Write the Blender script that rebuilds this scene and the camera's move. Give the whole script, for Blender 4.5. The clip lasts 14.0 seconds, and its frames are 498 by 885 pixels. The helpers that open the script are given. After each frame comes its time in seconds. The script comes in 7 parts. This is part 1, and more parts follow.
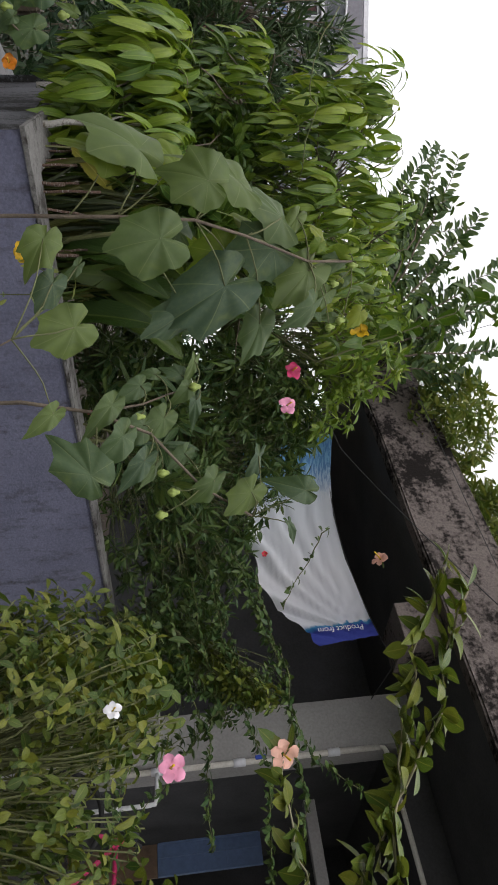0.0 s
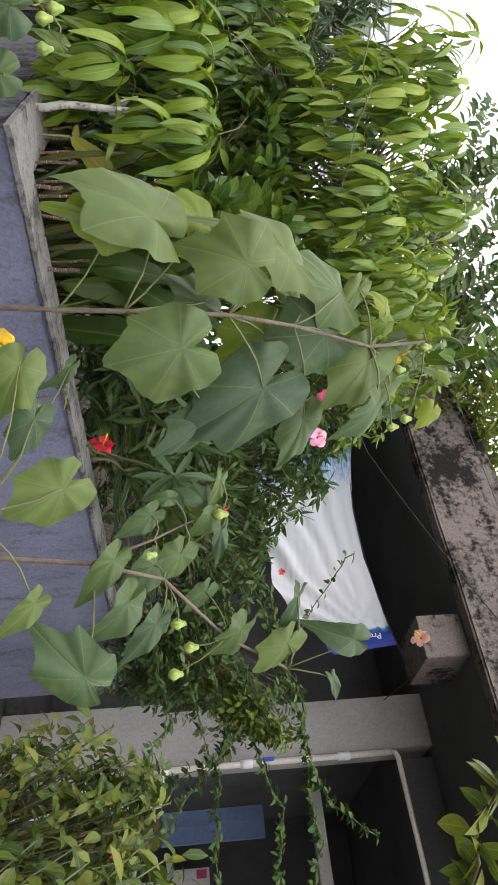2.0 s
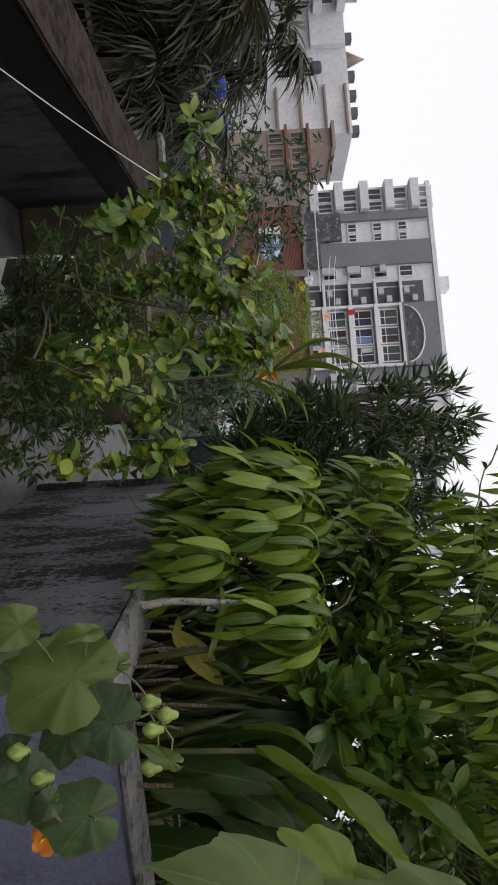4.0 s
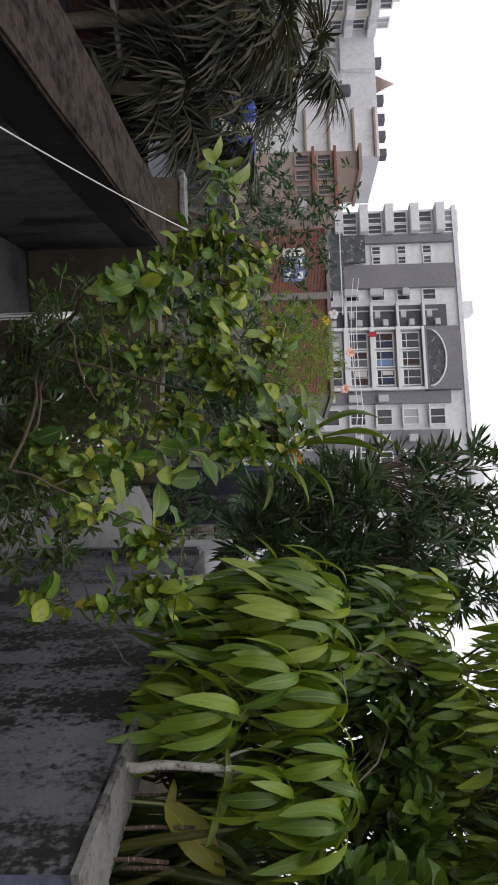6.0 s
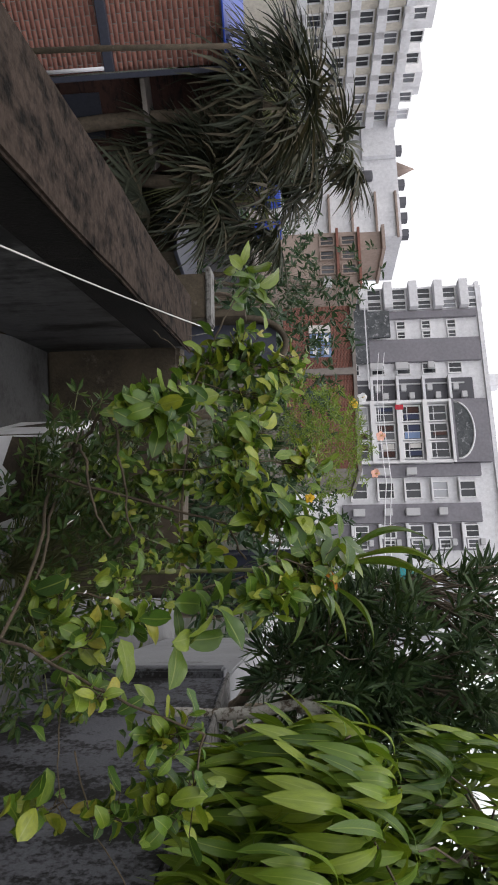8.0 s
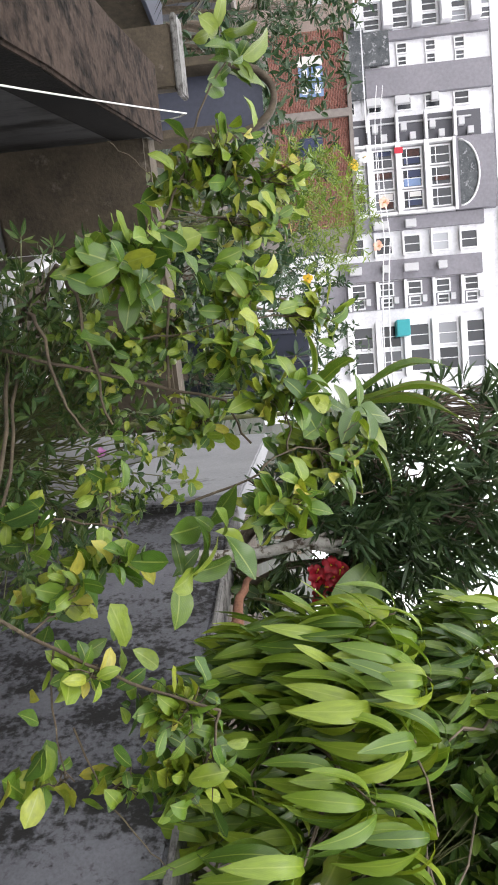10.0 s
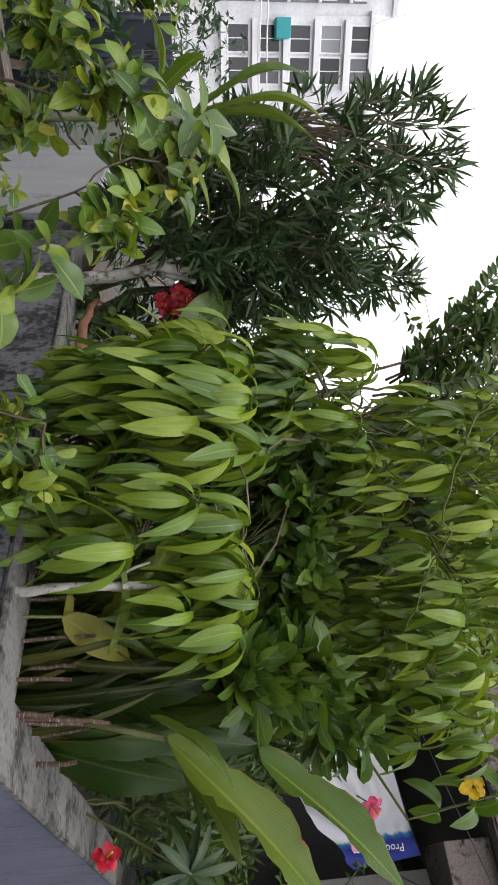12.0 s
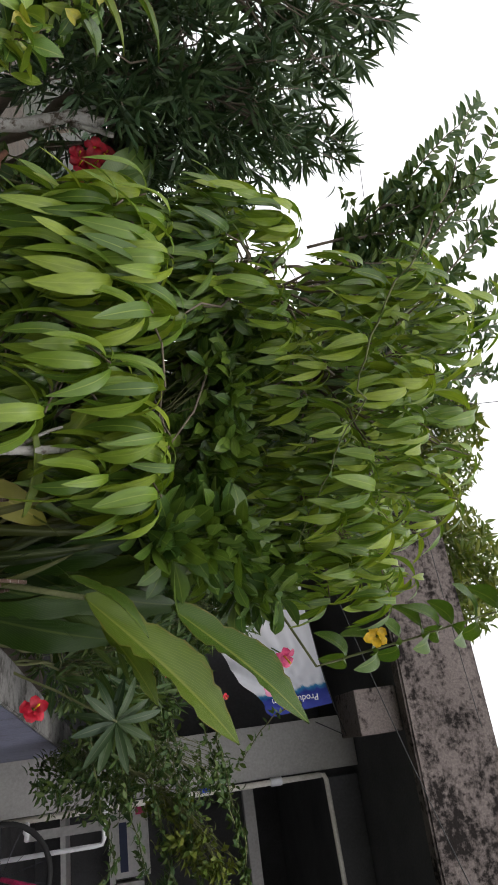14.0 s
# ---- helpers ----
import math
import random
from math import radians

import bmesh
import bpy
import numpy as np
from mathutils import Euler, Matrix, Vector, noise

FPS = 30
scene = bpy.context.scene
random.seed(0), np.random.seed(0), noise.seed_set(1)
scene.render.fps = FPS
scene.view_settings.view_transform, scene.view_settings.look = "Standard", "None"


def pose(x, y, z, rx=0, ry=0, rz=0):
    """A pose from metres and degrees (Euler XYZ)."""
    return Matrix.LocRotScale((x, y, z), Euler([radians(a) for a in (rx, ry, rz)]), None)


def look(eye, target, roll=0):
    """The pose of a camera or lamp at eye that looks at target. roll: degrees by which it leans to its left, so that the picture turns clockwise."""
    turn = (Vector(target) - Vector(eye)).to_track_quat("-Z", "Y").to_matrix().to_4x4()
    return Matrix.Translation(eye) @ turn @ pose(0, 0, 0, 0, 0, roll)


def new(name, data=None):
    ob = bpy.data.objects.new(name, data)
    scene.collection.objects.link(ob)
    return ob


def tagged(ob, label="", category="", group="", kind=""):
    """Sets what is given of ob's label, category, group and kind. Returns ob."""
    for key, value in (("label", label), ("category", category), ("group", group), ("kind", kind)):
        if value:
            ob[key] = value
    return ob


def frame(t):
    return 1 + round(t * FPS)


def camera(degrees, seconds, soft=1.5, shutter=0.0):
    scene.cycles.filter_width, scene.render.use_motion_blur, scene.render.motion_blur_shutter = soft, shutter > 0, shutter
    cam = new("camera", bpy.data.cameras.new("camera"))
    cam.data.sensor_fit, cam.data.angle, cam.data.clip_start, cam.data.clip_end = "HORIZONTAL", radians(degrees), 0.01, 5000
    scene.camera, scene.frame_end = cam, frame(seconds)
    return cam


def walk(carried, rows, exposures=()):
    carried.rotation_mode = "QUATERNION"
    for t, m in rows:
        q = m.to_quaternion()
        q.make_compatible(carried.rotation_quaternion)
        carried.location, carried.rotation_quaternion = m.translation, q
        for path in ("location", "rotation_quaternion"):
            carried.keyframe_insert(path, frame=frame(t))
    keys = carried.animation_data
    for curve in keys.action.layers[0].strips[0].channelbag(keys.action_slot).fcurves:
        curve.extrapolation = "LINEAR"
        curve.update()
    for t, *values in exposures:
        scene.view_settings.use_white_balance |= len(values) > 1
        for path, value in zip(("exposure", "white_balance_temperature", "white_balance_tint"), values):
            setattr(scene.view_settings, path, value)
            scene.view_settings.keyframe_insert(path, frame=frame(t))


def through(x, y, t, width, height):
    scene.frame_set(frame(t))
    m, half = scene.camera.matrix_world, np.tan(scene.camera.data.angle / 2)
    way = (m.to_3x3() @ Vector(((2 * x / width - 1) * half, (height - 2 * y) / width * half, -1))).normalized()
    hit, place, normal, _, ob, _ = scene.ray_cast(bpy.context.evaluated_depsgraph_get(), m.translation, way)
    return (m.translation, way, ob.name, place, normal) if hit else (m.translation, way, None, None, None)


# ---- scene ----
cam = camera(41.3, 14.0, 1.8)
PATH = [
    (0, (1.965, 1.032, 1.443), (2.511, 2.943, 1.664), 86.65),
    (0.5, (1.828, 1.158, 1.456), (2.485, 3.026, 1.734), 87.19),
    (1, (1.731, 1.291, 1.418), (2.437, 3.147, 1.663), 88.72),
    (1.5, (1.731, 1.453, 1.451), (2.503, 3.276, 1.737), 87.68),
    (2, (1.651, 1.539, 1.439), (2.394, 3.386, 1.626), 87.75),
    (2.5, (1.539, 1.633, 1.440), (2.046, 3.562, 1.587), 87.78),
    (3, (1.468, 1.655, 1.435), (1.647, 3.644, 1.553), 85.88),
    (3.5, (1.341, 1.731, 1.416), (1.284, 3.730, 1.465), 85.63),
    (4, (1.264, 1.856, 1.400), (0.951, 3.831, 1.371), 86.80),
    (4.2, (1.248, 1.891, 1.398), (0.861, 3.853, 1.370), 87.28),
    (6.3, (0.845, 2.186, 1.397), (0.478, 4.150, 1.309), 89.06),
    (6.5, (0.815, 2.184, 1.394), (0.327, 4.118, 1.252), 89.50),
    (6.9, (0.782, 2.193, 1.393), (0.199, 4.100, 1.235), 88.50),
    (7, (0.778, 2.198, 1.392), (0.167, 4.097, 1.245), 88.75),
    (7.2, (0.775, 2.216, 1.387), (0.160, 4.113, 1.236), 88.78),
    (9.3, (0.366, 2.668, 1.375), (0.243, 4.658, 1.214), 89.84),
    (9.5, (0.343, 2.691, 1.370), (0.342, 4.684, 1.201), 90.33),
    (10, (0.317, 2.686, 1.355), (0.440, 4.675, 1.180), 86.24),
    (10.5, (0.289, 2.655, 1.345), (0.551, 4.628, 1.143), 87.31),
    (11, (0.271, 2.659, 1.349), (0.640, 4.623, 1.269), 88.92),
    (11.5, (0.300, 2.672, 1.379), (1.034, 4.532, 1.443), 89.87),
    (12, (0.335, 2.679, 1.421), (1.239, 4.452, 1.617), 87.56),
    (12.5, (0.343, 2.680, 1.449), (1.324, 4.403, 1.713), 87.15),
    (13, (0.366, 2.666, 1.463), (1.421, 4.342, 1.744), 85.64),
    (13.5, (0.380, 2.654, 1.464), (1.498, 4.281, 1.784), 86.26),
    (14, (0.397, 2.656, 1.469), (1.579, 4.225, 1.842), 86.69),
]
EXPOSURE = [(0.0, -1.15), (1.0, -0.72), (1.5, -0.45), (2.0, -0.2), (2.5, -0.34), (3.0, -0.95), (3.5, -1.55), (4.0, -1.65), (7.0, -1.3), (9.5, -0.7), (10.0, -0.18), (10.5, 0.28), (11.0, 0.5), (11.5, -0.35), (12.0, -0.68), (12.5, -0.86), (13.0, -0.84), (14.0, -0.94)]
walk(cam, [(t, look(eye, target, roll)) for t, eye, target, roll in PATH], EXPOSURE)

# ---- daylight: pale overcast sky, weak wide sun ----
world = bpy.data.worlds.new("overcast_sky")
scene.world = world
world.use_nodes = True
wn, wl = world.node_tree.nodes, world.node_tree.links
wn.clear()
sky = wn.new("ShaderNodeTexSky")
sky.sky_type, sky.sun_disc = "NISHITA", False
sky.sun_elevation, sky.sun_rotation = radians(50), radians(200)
sky.dust_density, sky.ozone_density, sky.air_density = 3.0, 1.0, 1.0
grey = wn.new("ShaderNodeMixRGB")
grey.inputs[0].default_value = 0.85
grey.inputs[2].default_value = (25.6, 25.2, 26.0, 1)
back = wn.new("ShaderNodeBackground")
back.inputs[1].default_value = 0.14
wout = wn.new("ShaderNodeOutputWorld")
wl.new(sky.outputs[0], grey.inputs[1])
wl.new(grey.outputs[0], back.inputs[0])
wl.new(back.outputs[0], wout.inputs[0])
sun = new("sun", bpy.data.lights.new("sun", "SUN"))
sun.data.energy, sun.data.angle, sun.data.color = 1.5, radians(22), (1.0, 0.97, 0.92)
sun.matrix_world = look((-8, -6, 30), (2, 6, 0)) 

# ---- building helpers ----
R = random.Random(11)


class Soup:
    """Gathers many small shapes into one mesh."""

    def __init__(self):
        self.v, self.f, self.uv, self.n = [], [], [], 0

    def add(self, shape, m=None):
        verts, faces, uvs = shape
        m = m or Matrix()
        a = np.array(m.to_3x3())
        self.v.append(verts @ a.T + np.array(m.translation))
        for f in faces:
            self.f.append([i + self.n for i in f])
            self.uv.extend([uvs[i] for i in f])
        self.n += len(verts)
        return self

    def mesh(self, name, smooth=True):
        me = bpy.data.meshes.new(name)
        v = np.concatenate(self.v) if self.v else np.zeros((0, 3))
        me.from_pydata(v.tolist(), [], self.f)
        layer = me.uv_layers.new(name="UVMap")
        layer.data.foreach_set("uv", np.array(self.uv, dtype=np.float32).ravel())
        me.polygons.foreach_set("use_smooth", [smooth] * len(me.polygons))
        me.update()
        return me


def part(name, data, material, parent, label=""):
    """Links a bmesh, a Soup or a mesh as one object under a thing."""
    if isinstance(data, Soup):
        data = data.mesh(name)
    elif isinstance(data, bmesh.types.BMesh):
        bm, data = data, bpy.data.meshes.new(name)
        bm.to_mesh(data)
        bm.free()
    if material and not data.materials:
        data.materials.append(material)
    ob = new(name, data)
    if parent:
        ob.parent = parent
        ob.matrix_parent_inverse = Matrix.Translation(-world_at(parent))
    return tagged(ob, label)


def world_at(ob):
    """Where a thing or part stands: parts built in place have their origin at the world's."""
    if not ob.parent:
        return ob.location.copy()
    return world_at(ob.parent) + ob.matrix_parent_inverse.translation + ob.location


def thing(name, at, label, category, group="", kind=""):
    ob = new(name)
    ob.location, ob.empty_display_size = at, 0.1
    return tagged(ob, label, category, group, kind)


def single(name, data, material, label, category, group="", kind=""):
    return tagged(part(name, data, material, None), label, category, group, kind)


def box(x0, x1, y0, y1, z0, z1, bevel=0.0, m=None):
    bm = bmesh.new()
    c = Matrix.Translation(((x0 + x1) / 2, (y0 + y1) / 2, (z0 + z1) / 2)) @ Matrix.Diagonal((x1 - x0, y1 - y0, z1 - z0, 1))
    bmesh.ops.create_cube(bm, size=1, matrix=c)
    if bevel:
        bmesh.ops.bevel(bm, geom=bm.edges[:], offset=bevel, segments=2, affect="EDGES", profile=0.6)
    if m:
        bmesh.ops.transform(bm, matrix=m, verts=bm.verts)
    return bm


def join(*bms):
    out = bms[0]
    for b in bms[1:]:
        me = bpy.data.meshes.new("tmp")
        b.to_mesh(me)
        b.free()
        out.from_mesh(me)
        bpy.data.meshes.remove(me)
    return out


def along(p, q):
    """A frame at p whose x axis runs level to q."""
    d = Vector((q[0] - p[0], q[1] - p[1]))
    return Matrix.Translation((p[0], p[1], 0)) @ Matrix.Rotation(math.atan2(d.y, d.x), 4, "Z"), d.length


def wall_bm(p, q, thick, z0, z1, bevel=0.012, worn=0.004):
    """A wall from p to q with its thickness to the left of that way, edges worn and faces slightly uneven."""
    m, length = along(p, q)
    bm = box(0, length, min(0, thick), max(0, thick), z0, z1)
    cuts = max(1, int(length / 0.25))
    long_edges = [e for e in bm.edges if abs((e.verts[0].co - e.verts[1].co).x) > 0.5 * length]
    bmesh.ops.subdivide_edges(bm, edges=long_edges, cuts=cuts)
    sharp = [e for e in bm.edges if len(e.link_faces) == 2 and e.calc_face_angle(0) > 1.0]
    bmesh.ops.bevel(bm, geom=sharp, offset=bevel, segments=2, affect="EDGES")
    for v in bm.verts:
        n = noise.noise_vector(v.co * 2.3)
        v.co += Vector((n.x * 0.3, n.y, n.z)) * worn
    bmesh.ops.transform(bm, matrix=m, verts=bm.verts)
    return bm


def tube(points, r0, r1=None, sides=6):
    """A tapered tube along points, as a shape for Soup."""
    pts = [Vector(p) for p in points]
    r1 = r0 if r1 is None else r1
    vs, fs, uv = [], [], []
    ref = Vector((0.31, 0.17, 0.93))
    for i, p in enumerate(pts):
        d = (pts[min(i + 1, len(pts) - 1)] - pts[max(i - 1, 0)]).normalized()
        if abs(d.dot(ref)) > 0.95:
            ref = Vector((0.9, -0.3, 0.1))
        a = d.cross(ref).normalized()
        b = d.cross(a)
        r = r0 + (r1 - r0) * i / max(1, len(pts) - 1)
        for k in range(sides):
            t = 2 * math.pi * k / sides
            vs.append(p + (a * math.cos(t) + b * math.sin(t)) * r)
            uv.append((k / sides, i / len(pts)))
    for i in range(len(pts) - 1):
        for k in range(sides):
            j = (k + 1) % sides
            fs.append((i * sides + k, i * sides + j, (i + 1) * sides + j, (i + 1) * sides + k))
    fs.append(tuple(range(sides))[::-1])
    fs.append(tuple(range((len(pts) - 1) * sides, len(pts) * sides)))
    return np.array(vs), fs, uv


def bend(p, q, sag=0.0, n=6, wob=0.0, rnd=R):
    """Points from p to q, bowed downwards and a little crooked."""
    p, q = Vector(p), Vector(q)
    out = []
    for i in range(n + 1):
        t = i / n
        c = p.lerp(q, t)
        c.z -= sag * 4 * t * (1 - t)
        if 0 < i < n and wob:
            c += Vector((rnd.uniform(-wob, wob), rnd.uniform(-wob, wob), rnd.uniform(-wob, wob)))
        out.append(c)
    return out


def blade(width, curl=0.25, fold=0.25, n=5, belly=0.42, tip=1.0, wave=0.0):
    """A leaf one metre long along +y, of that width, folded along its rib and curling down. A shape for Soup."""
    vs, fs, uv = [], [], []
    for i in range(n + 1):
        t = i / n
        w = width * 0.5 * (math.sin(math.pi * t ** (math.log(0.5) / math.log(belly))) ** tip if 0 < t < 1 else 0.02)
        ang = curl * t
        y, z = math.sin(ang) / curl * 1.0 if curl else t, 0.0
        if curl:
            z = -(1 - math.cos(ang)) / curl
        for s in (-1, 0, 1):
            vs.append((s * w, y, z + abs(s) * w * fold + s * wave * w * math.sin(9 * t)))
            uv.append((0.5 + 0.5 * s, t))
    for i in range(n):
        for s in (0, 1):
            a = i * 3 + s
            fs.append((a, a + 1, a + 4, a + 3))
    return np.array(vs), fs, uv


def arching(width, curl=1.9, fold=0.25, n=8, belly=0.42, full=0.7, early=0.6, wave=0.0):
    """A hanging leaf one metre long: leaves the twig level along +y and soon bends down under its weight."""
    vs, fs, uv = [], [], []
    y = z = 0.0
    for i in range(n + 1):
        t = i / n
        w = width * 0.5 * (math.sin(math.pi * t ** (math.log(0.5) / math.log(belly))) ** full if 0 < t < 1 else 0.03)
        ang = curl * (1 - (1 - t) ** (1 + 2 * early))
        for s in (-1, 0, 1):
            rise = abs(s) * w * fold + s * wave * w * math.sin(9 * t)
            vs.append((s * w, y + math.sin(ang) * rise, z + math.cos(ang) * rise))
            uv.append((0.5 + 0.5 * s, t))
        y += math.cos(ang) / n
        z -= math.sin(ang) / n
    for i in range(n):
        for s in (0, 1):
            a = i * 3 + s
            fs.append((a, a + 1, a + 4, a + 3))
    return np.array(vs), fs, uv


def keeled(width, curl, fold, seed, n=26):
    """A long torn leaf, keeled like a boat, one metre long along +y, with a drooping tip and ragged edges."""
    rn = random.Random(seed)
    vs, fs, uv = [], [], []
    y = z = 0.0
    tear = [rn.uniform(0.92, 1.05) if rn.random() < 0.85 else rn.uniform(0.7, 0.88) for _ in range(2 * n + 2)]
    for i in range(n + 1):
        t = i / n
        w = width * 0.5 * (math.sin(math.pi * t ** 0.9) ** 0.6 if 0 < t < 1 else 0.03)
        ang = curl * t * t
        for s in (-2, -1, 0, 1, 2):
            k = tear[2 * i + (s > 0)] if abs(s) == 2 else 1
            lift = fold * w * (abs(s) / 2) ** 1.3 + 0.05 * width * s * math.sin(11 * t + s) * (0.5 if abs(s) == 1 else 1)
            vs.append((s / 2 * w * k, y + math.sin(ang) * lift, z + math.cos(ang) * lift))
            uv.append((0.5 + 0.25 * s, t))
        y += math.cos(ang) / n
        z -= math.sin(ang) / n
    for i in range(n):
        for s in range(4):
            a = i * 5 + s
            fs.append((a, a + 1, a + 6, a + 5))
    return np.array(vs), fs, uv


def lobed(corners, rings=5, droop=0.25, seed=0, fold=0.12):
    """A broad leaf about one metre across; corners are (angle, reach) from tip to stalk notch, mirrored; tip along +y."""
    rn = random.Random(seed)
    half = [(radians(a), r * rn.uniform(0.92, 1.06)) for a, r in corners]
    other = [(-radians(a), r * rn.uniform(0.9, 1.08)) for a, r in corners[1:-1]]
    ring = sorted(half + other)
    first = (ring[-1][0] - 2 * math.pi, ring[-1][1])
    ring = [first] + ring
    edge = []
    for (a, r), (b, q) in zip(ring, ring[1:]):
        p0, p1 = Vector((math.sin(a) * r, math.cos(a) * r)), Vector((math.sin(b) * q, math.cos(b) * q))
        steps = 5
        for k in range(steps):
            g, h = a + (b - a) * k / steps, r + (q - r) * (k / steps) ** (1.35 if q < r else 0.74)
            c = p0.lerp(p1, k / steps).lerp(Vector((math.sin(g) * h, math.cos(g) * h)), 0.3)
            if 0 < k:
                c *= 1 + rn.uniform(-0.012, 0.012)
            edge.append(c)
    n = len(edge)
    vs, uv, fs = [(0, 0, 0)], [(0.5, 0.0)], []
    ph = rn.uniform(0, 6)
    for e in edge:
        a = math.atan2(e.x, e.y)
        for j in range(1, rings + 1):
            t = j / rings
            x, y = e.x * t, e.y * t
            r2 = x * x + y * y
            z = -droop * r2 * 1.4 + fold * abs(x) + 0.06 * t * t * math.sin(3 * a + ph) + 0.014 * t * t * math.sin(9 * a + 2 * ph) + 0.008 * t * (1 - t) * math.cos(7.2 * a)
            vs.append((x, y, z))
            uv.append((0.5 + 0.5 * a / math.pi, t))
    for k in range(n):
        q = (k + 1) % n
        fs.append((1 + k * rings, 1 + q * rings, 0))
        for j in range(rings - 1):
            fs.append((1 + k * rings + j + 1, 1 + q * rings + j + 1, 1 + q * rings + j, 1 + k * rings + j))
    return np.array(vs), fs, uv


def turned(pos, d, up, size, roll=0.0, wide=1.0):
    """A pose with +y along d, +z near up, scaled."""
    y = Vector(d).normalized()
    z = Vector(up) - y * y.dot(Vector(up))
    if z.length < 1e-3:
        z = y.orthogonal()
    z.normalize()
    x = y.cross(z)
    m = Matrix((x, y, z)).transposed().to_4x4()
    m = m @ Matrix.Rotation(roll, 4, "Y") @ Matrix.Diagonal((size * wide, size, size, 1))
    m.translation = Vector(pos)
    return m


def scatter(name, leaves, shapes, material, parent, nearest=None, parts=250, label="", word="leaf"):
    """Leaves (poses) of some shapes: the ones nearest to a place as objects on shared meshes, the rest joined."""
    rn = random.Random(len(leaves))
    order = sorted(leaves, key=lambda m: (m.translation - Vector(nearest)).length) if nearest else list(leaves)
    count = parts if nearest else 0
    if count:
        shared = []
        for s in shapes:
            me = Soup().add(s).mesh(word)
            me.materials.append(material)
            shared.append(me)
        inv = Matrix.Translation(-world_at(parent))
        for m in order[:count]:
            ob = new(word, rn.choice(shared))
            ob.parent = parent
            ob.matrix_parent_inverse = inv
            ob.matrix_basis = m
    if len(order) > count:
        soup = Soup()
        for m in order[count:]:
            soup.add(rn.choice(shapes), m)
        ob = part(name, soup, material, parent, label)
        ob["kind"] = "stuff"
    return order


def spaced(points, gap):
    """Keeps only those points that stand at least gap from the ones kept before."""
    kept = []
    for item in points:
        if all((item[0] - k[0]).length > gap * item[2] for k in kept):
            kept.append(item)
    return kept


def inside(c, r, rn, skin=0.35):
    """A random place in an ellipsoid, kept towards its skin."""
    while True:
        p = Vector((rn.uniform(-1, 1), rn.uniform(-1, 1), rn.uniform(-1, 1)))
        if skin < p.length < 1:
            return Vector((c[0] + p.x * r[0], c[1] + p.y * r[1], c[2] + p.z * r[2])), p


# ---- materials ----
def nodes_of(name):
    m = bpy.data.materials.new(name)
    m.use_nodes = True
    nt = m.node_tree
    return m, nt, nt.nodes["Principled BSDF"], nt.nodes["Material Output"]


def node(nt, kind, **inputs):
    n = nt.nodes.new(kind)
    for k, v in inputs.items():
        n.inputs[k.replace("_", " ")].default_value = v
    return n


def ramp(nt, fac, stops):
    n = nt.nodes.new("ShaderNodeValToRGB")
    el = n.color_ramp.elements
    while len(el) < len(stops):
        el.new(0.5)
    for e, (p, c) in zip(el, stops):
        e.position, e.color = p, (*c, 1) if len(c) == 3 else c
    nt.links.new(fac, n.inputs[0])
    return n.outputs[0]


def mix(nt, fac, a, b, how="MIX"):
    n = nt.nodes.new("ShaderNodeMixRGB")
    n.blend_type = how
    for i, v in enumerate((fac, a, b)):
        if isinstance(v, (int, float)):
            n.inputs[i].default_value = v
        elif isinstance(v, tuple):
            n.inputs[i].default_value = (*v, 1)
        else:
            nt.links.new(v, n.inputs[i])
    return n.outputs[0]


def noise_at(nt, scale, detail=6, stretch=(1, 1, 1), rough=0.6, coord="Object"):
    tc = nt.nodes.new("ShaderNodeTexCoord")
    mp = nt.nodes.new("ShaderNodeMapping")
    mp.inputs["Scale"].default_value = stretch
    nz = node(nt, "ShaderNodeTexNoise", Scale=scale, Detail=detail, Roughness=rough)
    nt.links.new(tc.outputs[coord], mp.inputs[0])
    nt.links.new(mp.outputs[0], nz.inputs["Vector"])
    return nz.outputs["Fac"]


def rough_surface(name, light, dark, stain=None, scale=3.0, grain=60.0, rough=0.85, bump=0.25, streak=(1, 1, 1), cover=(0.5, 0.62), metal=0.0, gloss=0.4, speckle=0.25, gritty=0.3):
    """Weathered surface: broad tone, fine grain, stains with their own shape, fine relief."""
    m, nt, bsdf, _ = nodes_of(name)
    broad = noise_at(nt, scale, 7)
    fine = noise_at(nt, grain, 4)
    col = ramp(nt, broad, [(0.3, dark), (0.7, light)])
    col = mix(nt, gritty, col, ramp(nt, fine, [(0.25, tuple(c * 0.5 for c in dark)), (0.75, tuple(min(1, c * 1.2) for c in light))]))
    if stain:
        patch = noise_at(nt, scale * 1.4, 9, streak, 0.7)
        speck = noise_at(nt, grain * 0.4, 5)
        mask = mix(nt, speckle, patch, speck)
        col = mix(nt, ramp(nt, mask, [(cover[0], (0, 0, 0)), (cover[1], (1, 1, 1))]), col, stain)
    nt.links.new(col, bsdf.inputs["Base Color"])
    bsdf.inputs["Roughness"].default_value, bsdf.inputs["Metallic"].default_value = rough, metal
    bsdf.inputs["Specular IOR Level"].default_value = gloss
    bp = node(nt, "ShaderNodeBump", Strength=bump, Distance=0.01)
    nt.links.new(mix(nt, 0.5, broad, fine), bp.inputs["Height"])
    nt.links.new(bp.outputs[0], bsdf.inputs["Normal"])
    return m


